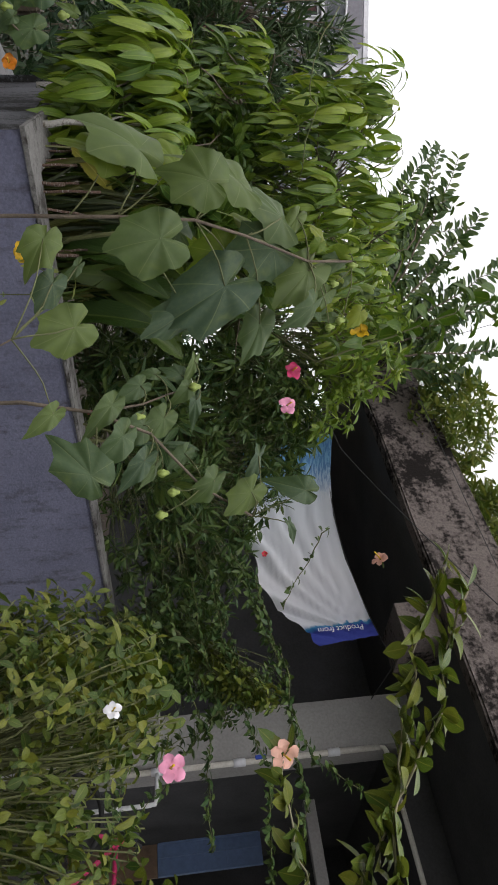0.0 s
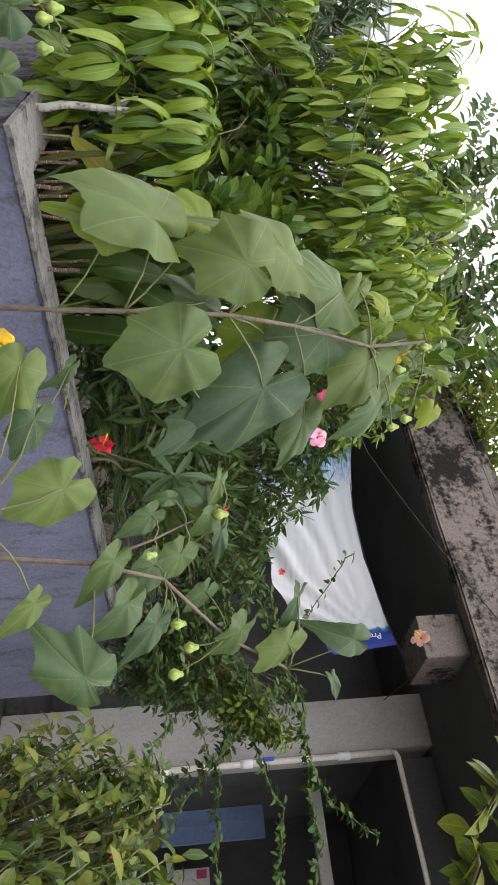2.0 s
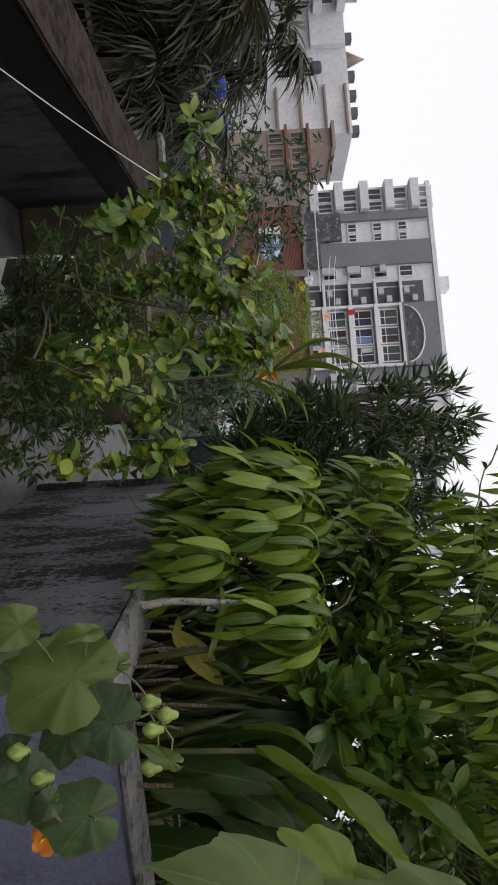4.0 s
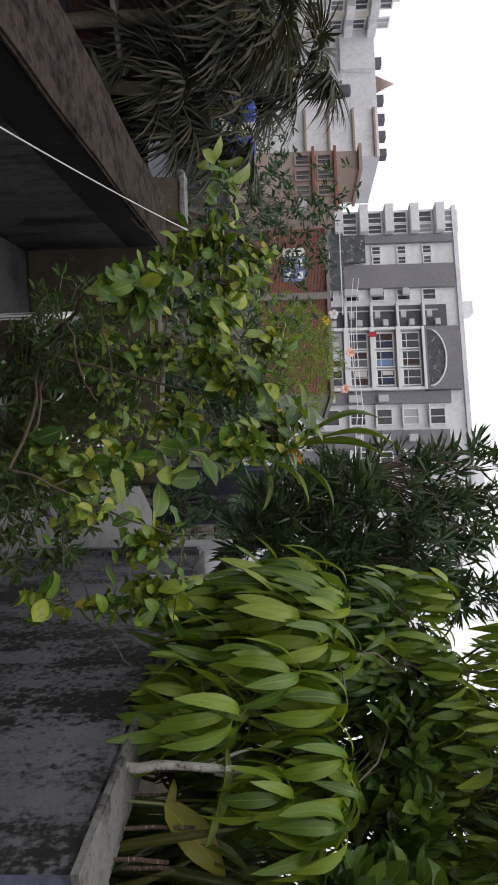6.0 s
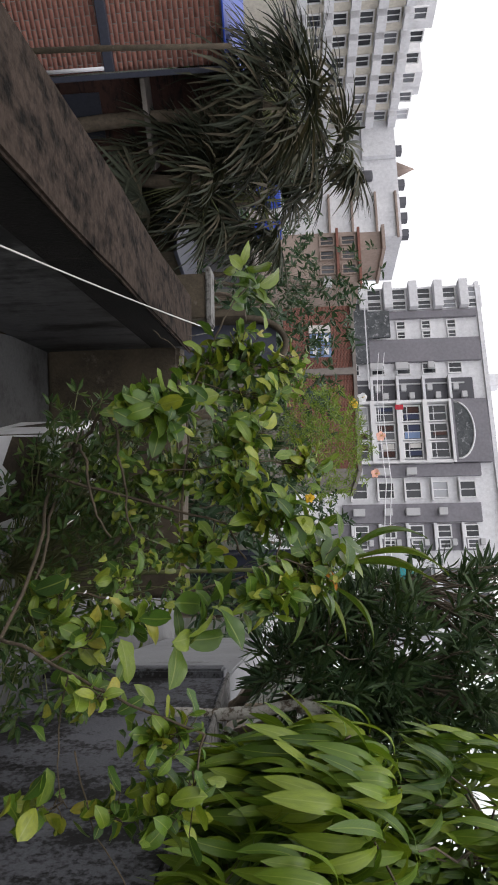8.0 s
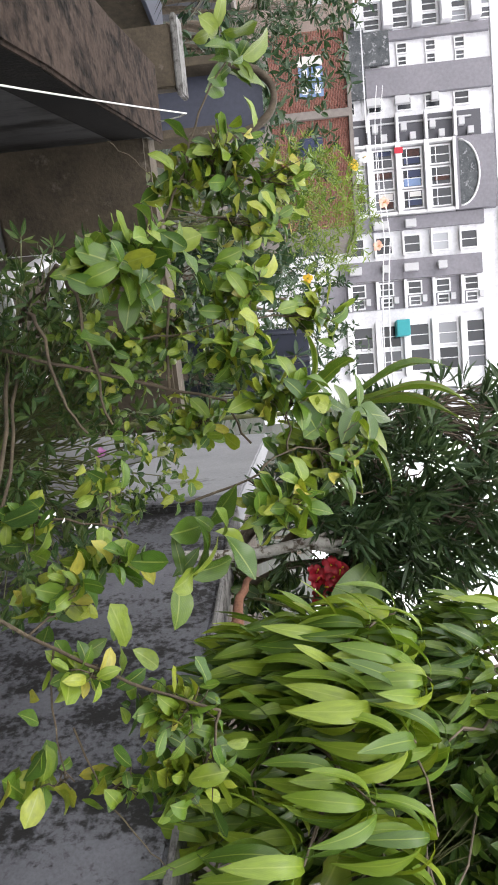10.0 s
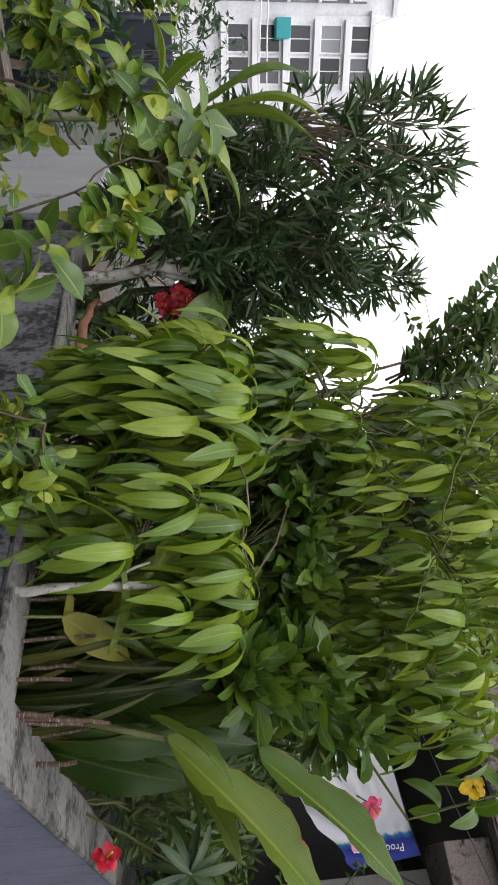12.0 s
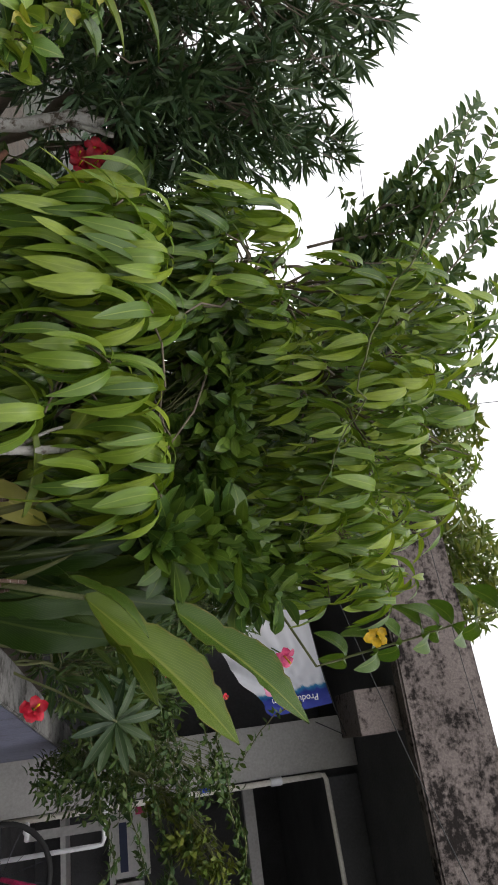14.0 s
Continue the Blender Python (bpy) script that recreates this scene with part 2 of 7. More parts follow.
def leaf_surface(name, tones, rib, rough=0.42, through=0.28, veins=14.0, yellow=0.0, radial=False, shine=0.35, scorch=False):
    """Leaf: tone differs from leaf to leaf, pale rib and faint side veins, light passes through a little."""
    m, nt, bsdf, out = nodes_of(name)
    info, geo = nt.nodes.new("ShaderNodeObjectInfo"), nt.nodes.new("ShaderNodeNewGeometry")
    add = nt.nodes.new("ShaderNodeMath")
    add.operation = "ADD"
    nt.links.new(info.outputs["Random"], add.inputs[0])
    nt.links.new(geo.outputs["Random Per Island"], add.inputs[1])
    fr = nt.nodes.new("ShaderNodeMath")
    fr.operation = "FRACT"
    nt.links.new(add.outputs[0], fr.inputs[0])
    stops = [(i / max(1, len(tones) - 1) * (0.93 if yellow else 1.0), t) for i, t in enumerate(tones)]
    if yellow:
        stops += [(0.955, (0.26, 0.32, 0.035)), (0.99, (0.42, 0.38, 0.06))]
    col = ramp(nt, fr.outputs[0], stops)
    uv = nt.nodes.new("ShaderNodeUVMap")
    sep = nt.nodes.new("ShaderNodeSeparateXYZ")
    nt.links.new(uv.outputs[0], sep.inputs[0])
    off = nt.nodes.new("ShaderNodeMath")
    off.operation = "SUBTRACT"
    off.inputs[1].default_value = 0.5
    nt.links.new(sep.outputs[0], off.inputs[0])
    ab = nt.nodes.new("ShaderNodeMath")
    ab.operation = "ABSOLUTE"
    nt.links.new(off.outputs[0], ab.inputs[0])
    if radial:
        # ribs run out from the stalk at even angles
        mul = nt.nodes.new("ShaderNodeMath")
        mul.operation, mul.inputs[1].default_value = "MULTIPLY", 7.2 * 2 * math.pi
        nt.links.new(off.outputs[0], mul.inputs[0])
        cs = nt.nodes.new("ShaderNodeMath")
        cs.operation = "COSINE"
        nt.links.new(mul.outputs[0], cs.inputs[0])
        ribs = mix(nt, sep.outputs[1], ramp(nt, cs.outputs[0], [(0.985, (0, 0, 0)), (0.999, (0.6, 0.6, 0.6))]), ramp(nt, cs.outputs[0], [(0.9975, (0, 0, 0)), (0.9998, (0.35, 0.35, 0.35))]))
        side = noise_at(nt, 14, 5)
        sidemask = ramp(nt, side, [(0.45, (0, 0, 0)), (0.85, (0.22, 0.22, 0.22))])
    else:
        ribs = ramp(nt, ab.outputs[0], [(0.012, (0.7, 0.7, 0.7)), (0.045, (0, 0, 0))])
        k = nt.nodes.new("ShaderNodeMath")
        k.operation, k.inputs[1].default_value = "MULTIPLY", 0.9
        nt.links.new(ab.outputs[0], k.inputs[0])
        sub = nt.nodes.new("ShaderNodeMath")
        sub.operation = "SUBTRACT"
        nt.links.new(sep.outputs[1], sub.inputs[0])
        nt.links.new(k.outputs[0], sub.inputs[1])
        ml = nt.nodes.new("ShaderNodeMath")
        ml.operation, ml.inputs[1].default_value = "MULTIPLY", veins * 6.283
        nt.links.new(sub.outputs[0], ml.inputs[0])
        sn = nt.nodes.new("ShaderNodeMath")
        sn.operation = "SINE"
        nt.links.new(ml.outputs[0], sn.inputs[0])
        sidemask = ramp(nt, sn.outputs[0], [(0.7, (0, 0, 0)), (1.0, (0.3, 0.3, 0.3) if veins > 20 else (0.12, 0.12, 0.12))])
    blot = noise_at(nt, 3.5, 5, coord="Object" if radial else "UV")
    col = mix(nt, ramp(nt, blot, [(0.35, (0, 0, 0)), (0.75, (0.45, 0.45, 0.45))]), col, tuple(c * 0.6 for c in tones[0]))
    if radial:
        wilt = noise_at(nt, 2.2, 3)
        col = mix(nt, ramp(nt, wilt, [(0.55, (0, 0, 0)), (0.75, (0.4, 0.4, 0.4))]), col, tuple(min(1, c * k) for c, k in zip(tones[-1], (1.35, 1.2, 0.8))))
    col = mix(nt, sidemask, col, rib)
    col = mix(nt, ribs, col, rib)
    if scorch:
        # dry brown margin and spots
        rag = nt.nodes.new("ShaderNodeMath")
        rag.operation = "MULTIPLY_ADD"
        rag.inputs[1].default_value = 0.3
        nt.links.new(noise_at(nt, 9, 6, coord="UV"), rag.inputs[0])
        nt.links.new(ab.outputs[0], rag.inputs[2])
        col = mix(nt, ramp(nt, rag.outputs[0], [(0.6, (0, 0, 0)), (0.68, (0.75, 0.75, 0.75))]), col, (0.24, 0.16, 0.045))
        col = mix(nt, ramp(nt, noise_at(nt, 22, 3, (1, 0.6, 1), coord="UV"), [(0.68, (0, 0, 0)), (0.74, (0.6, 0.6, 0.6))]), col, (0.15, 0.1, 0.03))
    nt.links.new(col, bsdf.inputs["Base Color"])
    bsdf.inputs["Roughness"].default_value = rough
    bsdf.inputs["Specular IOR Level"].default_value = shine
    bp = node(nt, "ShaderNodeBump", Strength=0.22 if radial else 0.45, Distance=0.004)
    nt.links.new(sidemask, bp.inputs["Height"])
    nt.links.new(bp.outputs[0], bsdf.inputs["Normal"])
    tr = nt.nodes.new("ShaderNodeBsdfTranslucent")
    nt.links.new(mix(nt, 0.6, col, (1.0, 0.95, 0.25), "MULTIPLY"), tr.inputs[0])
    mx = nt.nodes.new("ShaderNodeMixShader")
    mx.inputs[0].default_value = through
    nt.links.new(bsdf.outputs[0], mx.inputs[1])
    nt.links.new(tr.outputs[0], mx.inputs[2])
    nt.links.new(mx.outputs[0], out.inputs[0])
    return m


def plain(name, col, rough=0.5, metal=0.0, spread=0.12, scale=20.0):
    m, nt, bsdf, _ = nodes_of(name)
    nz = noise_at(nt, scale, 5)
    nt.links.new(ramp(nt, nz, [(0.3, tuple(c * (1 - spread) for c in col)), (0.7, tuple(min(1, c * (1 + spread)) for c in col))]), bsdf.inputs["Base Color"])
    bsdf.inputs["Roughness"].default_value, bsdf.inputs["Metallic"].default_value = rough, metal
    return m


M = dict(
    concrete=rough_surface("stained_concrete", (0.165, 0.168, 0.186), (0.07, 0.072, 0.083), (0.014, 0.0135, 0.013), 2.0, 110, 0.65, 0.35, (1.5, 1.5, 0.7), (0.475, 0.545), 0.0, 0.4, 0.33),
    blue_wall=rough_surface("blue_grey_render", (0.205, 0.213, 0.3), (0.092, 0.096, 0.145), (0.055, 0.055, 0.068), 3.4, 80, 0.5, 0.5, (2.4, 2.4, 0.5), (0.53, 0.66), 0.0, 0.5, 0.35, 0.4),
    coping=rough_surface("worn_coping", (0.25, 0.245, 0.235), (0.115, 0.112, 0.108), (0.04, 0.036, 0.032), 4, 80, 0.85, 0.5, (1, 1, 1), (0.49, 0.6), 0.0, 0.3, 0.4, 0.4),
    mossy=rough_surface("mossy_concrete", (0.062, 0.046, 0.037), (0.022, 0.016, 0.0125), (0.007, 0.006, 0.0055), 7, 42, 0.97, 1.0, (1.5, 0.5, 0.6), (0.48, 0.6), 0.0, 0.08, 0.5, 0.55),
    damp=rough_surface("damp_render", (0.085, 0.085, 0.088), (0.035, 0.035, 0.036), (0.009, 0.009, 0.009), 1.6, 40, 0.5, 0.2, (2.2, 2.2, 0.3), (0.47, 0.56), 0.0, 0.25),
    # near-black for the strip that holds the shade below the parapet coping
    band_black=rough_surface("shade_mould_black", (0.02, 0.018, 0.017), (0.008, 0.008, 0.008), (0.04, 0.035, 0.03), 5, 90, 0.8, 0.5, (2, 2, 0.4), (0.58, 0.7), 0.0, 0.08),
    dark_brick=rough_surface("dark_brick", (0.11, 0.055, 0.045), (0.05, 0.03, 0.028), (0.02, 0.018, 0.018), 2.5, 14, 0.9, 0.6, (1, 1, 3), (0.5, 0.62)),
    brown=rough_surface("algae_wall", (0.1, 0.08, 0.055), (0.035, 0.028, 0.02), (0.2, 0.18, 0.15), 6, 60, 0.9, 0.6, (1, 1, 0.7), (0.58, 0.7)),
    fascia=rough_surface("weathered_roof_concrete", (0.225, 0.19, 0.175), (0.12, 0.1, 0.092), (0.016, 0.013, 0.012), 1.25, 70, 0.9, 1.0, (0.9, 0.9, 1.7), (0.465, 0.55), 0.0, 0.15, 0.3, 0.45),
    house=rough_surface("house_render", (0.4, 0.39, 0.37), (0.3, 0.29, 0.28), None, 2, 50, 0.85, 0.15),
    # the veranda's shade is put into this dark grey
    ceiling=rough_surface("veranda_shade_grey", (0.10, 0.10, 0.105), (0.05, 0.05, 0.05), None, 2, 50, 0.9, 0.15),
    panel=rough_surface("newer_concrete", (0.27, 0.275, 0.285), (0.17, 0.172, 0.18), (0.09, 0.09, 0.09), 1.5, 60, 0.8, 0.2, (1, 1, 0.5), (0.56, 0.66)),
    floor=rough_surface("wet_floor", (0.12, 0.12, 0.12), (0.05, 0.05, 0.05), (0.025, 0.025, 0.025), 2, 60, 0.5, 0.2),
    soil=rough_surface("soil", (0.09, 0.07, 0.05), (0.03, 0.025, 0.02), None, 6, 80, 1.0, 1.0),
    ground=rough_surface("ground_cover", (0.05, 0.055, 0.035), (0.02, 0.024, 0.017), (0.07, 0.068, 0.07), 0.35, 6, 1.0, 0.6),
    bark=rough_surface("bark", (0.2, 0.16, 0.12), (0.08, 0.065, 0.05), None, 12, 120, 0.95, 0.7),
    lime_bark=rough_surface("dark_twig_bark", (0.11, 0.085, 0.055), (0.045, 0.036, 0.025), (0.2, 0.17, 0.11), 14, 120, 0.9, 0.6, (1, 1, 1), (0.56, 0.66)),
    white_bark=rough_surface("whitewashed_bark", (0.5, 0.49, 0.46), (0.3, 0.28, 0.25), (0.1, 0.08, 0.06), 14, 90, 0.9, 0.8, (1, 1, 1), (0.5, 0.58), 0.0, 0.2, 0.5),
    twig=rough_surface("green_twig", (0.16, 0.17, 0.07), (0.09, 0.1, 0.04), None, 12, 120, 0.7, 0.4),
    sheath=rough_surface("stem_sheath", (0.065, 0.08, 0.016), (0.03, 0.04, 0.01), None, 10, 90, 0.6, 0.3),
    rust=rough_surface("rusty_iron", (0.17, 0.11, 0.08), (0.07, 0.04, 0.03), (0.36, 0.34, 0.31), 14, 160, 0.9, 0.9, (1, 1, 1), (0.53, 0.6)),
    pvc=rough_surface("old_pvc_pipe", (0.72, 0.7, 0.64), (0.55, 0.5, 0.43), (0.3, 0.24, 0.18), 6, 60, 0.45, 0.1, (1, 1, 1), (0.62, 0.75)),
    rope=plain("white_rope", (0.62, 0.61, 0.58), 0.8),
    wire=plain("black_wire", (0.03, 0.03, 0.03), 0.6),
    white=plain("white_paint", (0.74, 0.74, 0.76), 0.6),
    apt_white=rough_surface("pale_facade", (0.8, 0.8, 0.83), (0.66, 0.66, 0.7), (0.42, 0.42, 0.45), 0.25, 3, 0.8, 0.05, (1, 1, 0.2), (0.56, 0.72)),
    apt_grey=rough_surface("grey_facade", (0.25, 0.24, 0.27), (0.2, 0.195, 0.22), None, 0.3, 3, 0.8, 0.05),
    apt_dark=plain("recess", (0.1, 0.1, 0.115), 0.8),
    cream=rough_surface("cream_facade", (0.72, 0.68, 0.6), (0.55, 0.51, 0.45), (0.3, 0.28, 0.27), 0.3, 3, 0.8, 0.05, (1, 1, 0.3), (0.55, 0.7)),
    tan=rough_surface("tan_facade", (0.4, 0.32, 0.28), (0.28, 0.215, 0.185), None, 0.4, 4, 0.8, 0.05),
    brick=rough_surface("brick", (0.3, 0.13, 0.1), (0.17, 0.075, 0.06), (0.1, 0.08, 0.08), 3, 30, 0.9, 0.4, (1, 1, 1), (0.58, 0.7)),
    mortar=rough_surface("mortar", (0.28, 0.25, 0.23), (0.18, 0.16, 0.15), None, 5, 60, 0.95, 0.4),
    net=rough_surface("dark_netting", (0.14, 0.15, 0.16), (0.04, 0.045, 0.05), (0.3, 0.3, 0.32), 1.2, 8, 0.9, 0.3, (1, 1, 1), (0.55, 0.6)),
    blue=plain("blue_plastic", (0.02, 0.06, 0.4), 0.4),
    blue_pale=plain("faded_blue_board", (0.16, 0.24, 0.42), 0.5),
    teal=plain("teal_awning", (0.03, 0.3, 0.33), 0.6),
    bud=plain("bud_skin", (0.24, 0.31, 0.07), 0.6, spread=0.35, scale=60),
    red=plain("red_petal", (0.45, 0.01, 0.03), 0.5, spread=0.45, scale=35),
    pink=plain("pink_petal", (0.5, 0.03, 0.12), 0.5, spread=0.4, scale=35),
    rose=plain("pale_pink_petal", (0.75, 0.3, 0.45), 0.55, spread=0.2),
    peach=plain("peach_petal", (0.8, 0.45, 0.35), 0.55, spread=0.2),
    yellow=plain("yellow_petal", (0.68, 0.42, 0.008), 0.5, spread=0.35, scale=40),
    orange=plain("orange_petal", (0.62, 0.2, 0.01), 0.55, spread=0.3, scale=40),
    lilac=plain("lilac_petal", (0.55, 0.2, 0.5), 0.55),
    iron=plain("dark_iron", (0.05, 0.055, 0.08), 0.5, 0.3),
    navy=plain("navy_paint", (0.012, 0.016, 0.035), 0.5),
    card=plain("white_card", (0.62, 0.6, 0.58), 0.6),
    ink=plain("dark_blue_ink", (0.02, 0.03, 0.08), 0.6),
    wood=rough_surface("old_wood", (0.3, 0.2, 0.13), (0.15, 0.1, 0.07), None, 8, 90, 0.8, 0.4),
    climber=rough_surface("pale_climbing_stem", (0.36, 0.33, 0.22), (0.2, 0.18, 0.1), None, 12, 120, 0.7, 0.4),
    husk=rough_surface("dry_sheath", (0.28, 0.13, 0.08), (0.16, 0.08, 0.05), None, 10, 80, 0.8, 0.5),
    tyre=plain("tyre", (0.02, 0.02, 0.02), 0.8),
    ac=plain("air_conditioner", (0.5, 0.5, 0.52), 0.6),
)
L = dict(
    mango=leaf_surface("young_mango_leaf", [(0.07, 0.14, 0.018), (0.14, 0.242, 0.024), (0.21, 0.315, 0.03), (0.3, 0.385, 0.036)], (0.3, 0.38, 0.07), 0.34, through=0.33, shine=0.5),
    mango_old=leaf_surface("old_mango_leaf", [(0.041, 0.095, 0.018), (0.080, 0.150, 0.020), (0.135, 0.210, 0.026)], (0.199, 0.260, 0.060), 0.32, shine=0.5),
    lime=leaf_surface("lime_leaf", [(0.04, 0.095, 0.016), (0.075, 0.16, 0.018), (0.13, 0.225, 0.022), (0.2, 0.285, 0.026), (0.33, 0.37, 0.04)], (0.304, 0.360, 0.090), 0.33, yellow=1.0, shine=0.5),
    shoot=leaf_surface("young_shoot_leaf", [(0.044, 0.100, 0.016), (0.087, 0.160, 0.019), (0.213, 0.280, 0.034)], (0.251, 0.300, 0.081), 0.3, shine=0.5),
    oleander=leaf_surface("narrow_dark_leaf", [(0.023, 0.055, 0.022), (0.042, 0.080, 0.027), (0.070, 0.115, 0.038)], (0.130, 0.160, 0.081), 0.38, through=0.15),
    lobed=leaf_surface("lobed_leaf", [(0.052, 0.092, 0.05), (0.08, 0.129, 0.047), (0.13, 0.182, 0.042)], (0.216, 0.260, 0.110), rough=0.48, through=0.3, radial=True),
    # paler copy of lobed: yellower leaves, and backlight put into the colour
    lobed_backlit=leaf_surface("yellow_backlit_leaf", [(0.11, 0.18, 0.02), (0.17, 0.24, 0.024), (0.26, 0.29, 0.03)], (0.3, 0.33, 0.09), rough=0.48, through=0.4, radial=True),
    strap=leaf_surface("strap_leaf", [(0.07, 0.14, 0.017), (0.11, 0.185, 0.021), (0.18, 0.24, 0.03)], (0.273, 0.310, 0.068), 0.34, veins=26, through=0.35, shine=0.5, scorch=True),
    # darker copy of the strap leaf, shade put into its tones
    strap_shaded=leaf_surface("shaded_ginger_leaf", [(0.02, 0.05, 0.009), (0.04, 0.085, 0.012), (0.075, 0.12, 0.016)], (0.11, 0.15, 0.035), 0.36, veins=24, through=0.25, shine=0.45),
    strap_green=leaf_surface("broad_green_leaf", [(0.06, 0.13, 0.018), (0.1, 0.18, 0.022)], (0.2, 0.26, 0.06), 0.36, veins=22, through=0.35, shine=0.5),
    bush=leaf_surface("garden_leaf", [(0.034, 0.085, 0.027), (0.065, 0.120, 0.030), (0.117, 0.170, 0.041)], (0.201, 0.220, 0.081), 0.38),
    garden_bright=leaf_surface("small_yellow_green_leaf", [(0.03, 0.065, 0.012), (0.075, 0.125, 0.017), (0.14, 0.18, 0.024), (0.23, 0.24, 0.035)], (0.2, 0.22, 0.06), 0.38),
    vine=leaf_surface("vine_leaf", [(0.080, 0.140, 0.022), (0.134, 0.185, 0.027), (0.221, 0.240, 0.041)], (0.300, 0.290, 0.081), 0.38),
    grass=leaf_surface("grass_blade", [(0.055, 0.120, 0.022), (0.109, 0.170, 0.030), (0.196, 0.180, 0.054)], (0.218, 0.250, 0.095), veins=2),
    reed=leaf_surface("reed_blade", [(0.016, 0.028, 0.007), (0.035, 0.05, 0.01), (0.085, 0.085, 0.018)], (0.1, 0.11, 0.03), 0.45, veins=2),
    yellowed=leaf_surface("yellowing_leaf", [(0.2, 0.2, 0.025), (0.26, 0.23, 0.03)], (0.34, 0.3, 0.08), 0.45, veins=18, through=0.3, scorch=True),
    dry=leaf_surface("dry_orange_leaf", [(0.45, 0.17, 0.02), (0.5, 0.22, 0.03)], (0.5, 0.3, 0.08), 0.5),
    far=leaf_surface("far_leaf", [(0.020, 0.050, 0.027), (0.035, 0.075, 0.032), (0.060, 0.100, 0.046)], (0.087, 0.120, 0.068)),
    palm=leaf_surface("palm_leaflet", [(0.031, 0.038, 0.027), (0.055, 0.062, 0.041), (0.109, 0.090, 0.061)], (0.098, 0.100, 0.068), veins=2, through=0.15, shine=0.12),
    feather=leaf_surface("feathery_leaf", [(0.109, 0.190, 0.027), (0.174, 0.270, 0.034), (0.262, 0.340, 0.047)], (0.283, 0.360, 0.108)),
)

# ---- terrace: floor, garden walls, parapet ----
def slab(points, z0, z1):
    bm = bmesh.new()
    low = [bm.verts.new((x, y, z0)) for x, y in points]
    top = [bm.verts.new((x, y, z1)) for x, y in points]
    bm.faces.new(low[::-1])
    bm.faces.new(top)
    for i in range(len(points)):
        j = (i + 1) % len(points)
        bm.faces.new((low[i], low[j], top[j], top[i]))
    bmesh.ops.recalc_face_normals(bm, faces=bm.faces)
    return bm


GROUND = -3.2
CORNER = Vector((1.52, 3.645))
RIGHT = Vector((math.cos(radians(24.6)), math.sin(radians(24.6))))
LEFT = Vector((math.cos(radians(106.3)), math.sin(radians(106.3))))


def at(p, d, s):
    return (p.x + d.x * s, p.y + d.y * s)


gb = bmesh.new()
bmesh.ops.create_grid(gb, x_segments=60, y_segments=60, size=1500)
for v in gb.verts:
    v.co.z = GROUND
single("ground", gb, M["ground"], "flat ground with low green cover and bare earth", "ground", kind="structure")
single("floor", slab([(2.2, -3.4), (10, -3.4), (10, 5.6), (5.4, 9.4), (0.3, 9.6), (-0.9, 5.6)], GROUND, 0.0), M["floor"],
       "dark damp cement floor of the roof terrace", "floor", kind="structure")

def cross_point(p, d, q, e):
    """Where two level lines meet."""
    k = ((q.x - p.x) * e.y - (q.y - p.y) * e.x) / (d.x * e.y - d.y * e.x)
    return p + d * k


def mitred(out, thick, far, d, other, sign, z0, z1, bevel):
    """A wall from the corner along d, its near end cut to meet the other wall; out: how far its face stands proud."""
    n, m = Vector((-d.y, d.x)) * sign, Vector((-other.y, other.x)) * -sign
    near = cross_point(CORNER - n * out, d, CORNER - m * out, other)
    inner = cross_point(CORNER + n * thick, d, CORNER + m * thick, other)
    end = CORNER + d * far
    pts = [near, end - n * out, end + n * thick, inner]
    bm = slab([(p.x, p.y) for p in (pts if sign > 0 else pts[::-1])], z0, z1)
    long_edges = [e for e in bm.edges if abs((e.verts[0].co - e.verts[1].co).xy.dot(d)) > far * 0.6]
    bmesh.ops.subdivide_edges(bm, edges=long_edges, cuts=14)
    sharp = [e for e in bm.edges if len(e.link_faces) == 2 and e.calc_face_angle(0) > 1.0 and (e.verts[0].co - CORNER.to_3d()).xy.length > 0.3]
    bmesh.ops.bevel(bm, geom=sharp, offset=bevel, segments=2, affect="EDGES")
    for v in bm.verts:
        if (v.co - CORNER.to_3d()).xy.length > 0.3:
            v.co += Vector(noise.noise_vector(v.co * 2.3)) * 0.0035
    return bm


wall_right = single("wall_right", mitred(0, 0.16, 3.75, RIGHT, LEFT, 1, 0.0, 0.962, 0.01), M["blue_wall"],
                    "blue-grey rendered garden wall with faint stains", "wall", kind="structure")
part("coping", mitred(0.012, 0.175, 3.76, RIGHT, LEFT, 1, 0.966, 0.984, 0.005), M["coping"], wall_right, "worn pale cement coping")
G2 = at(CORNER, LEFT, 2.45)
wall_left = single("wall_left", mitred(0, 0.16, 2.45, LEFT, RIGHT, -1, 0.0, 0.962, 0.01), M["concrete"],
                   "grey concrete garden wall with black mould stains", "wall", kind="structure")
part("coping", mitred(0.012, 0.175, 2.45, LEFT, RIGHT, -1, 0.966, 0.984, 0.005), M["coping"], wall_left, "worn pale cement coping")
part("panel", wall_bm((G2[0] + 0.02, G2[1] + 0.03), (0.64, 9.2), -0.18, 0.0, 0.965), M["panel"], wall_left, "paler newer concrete panel")
part("pilaster", wall_bm((G2[0] - 0.03, G2[1] - 0.06), (G2[0] - 0.045, G2[1] + 0.1), -0.24, 0.0, 0.955), M["concrete"], wall_left)

single("garden_soil", slab([at(CORNER, RIGHT, 0.2), (4.9, 5.65), (3.4, 9.4), (0.86, 9.2), (1.0, 6.1), (1.62, 3.95)], 0.0, 0.78), M["soil"],
       "dark soil bed behind the garden walls", "soil", kind="structure")

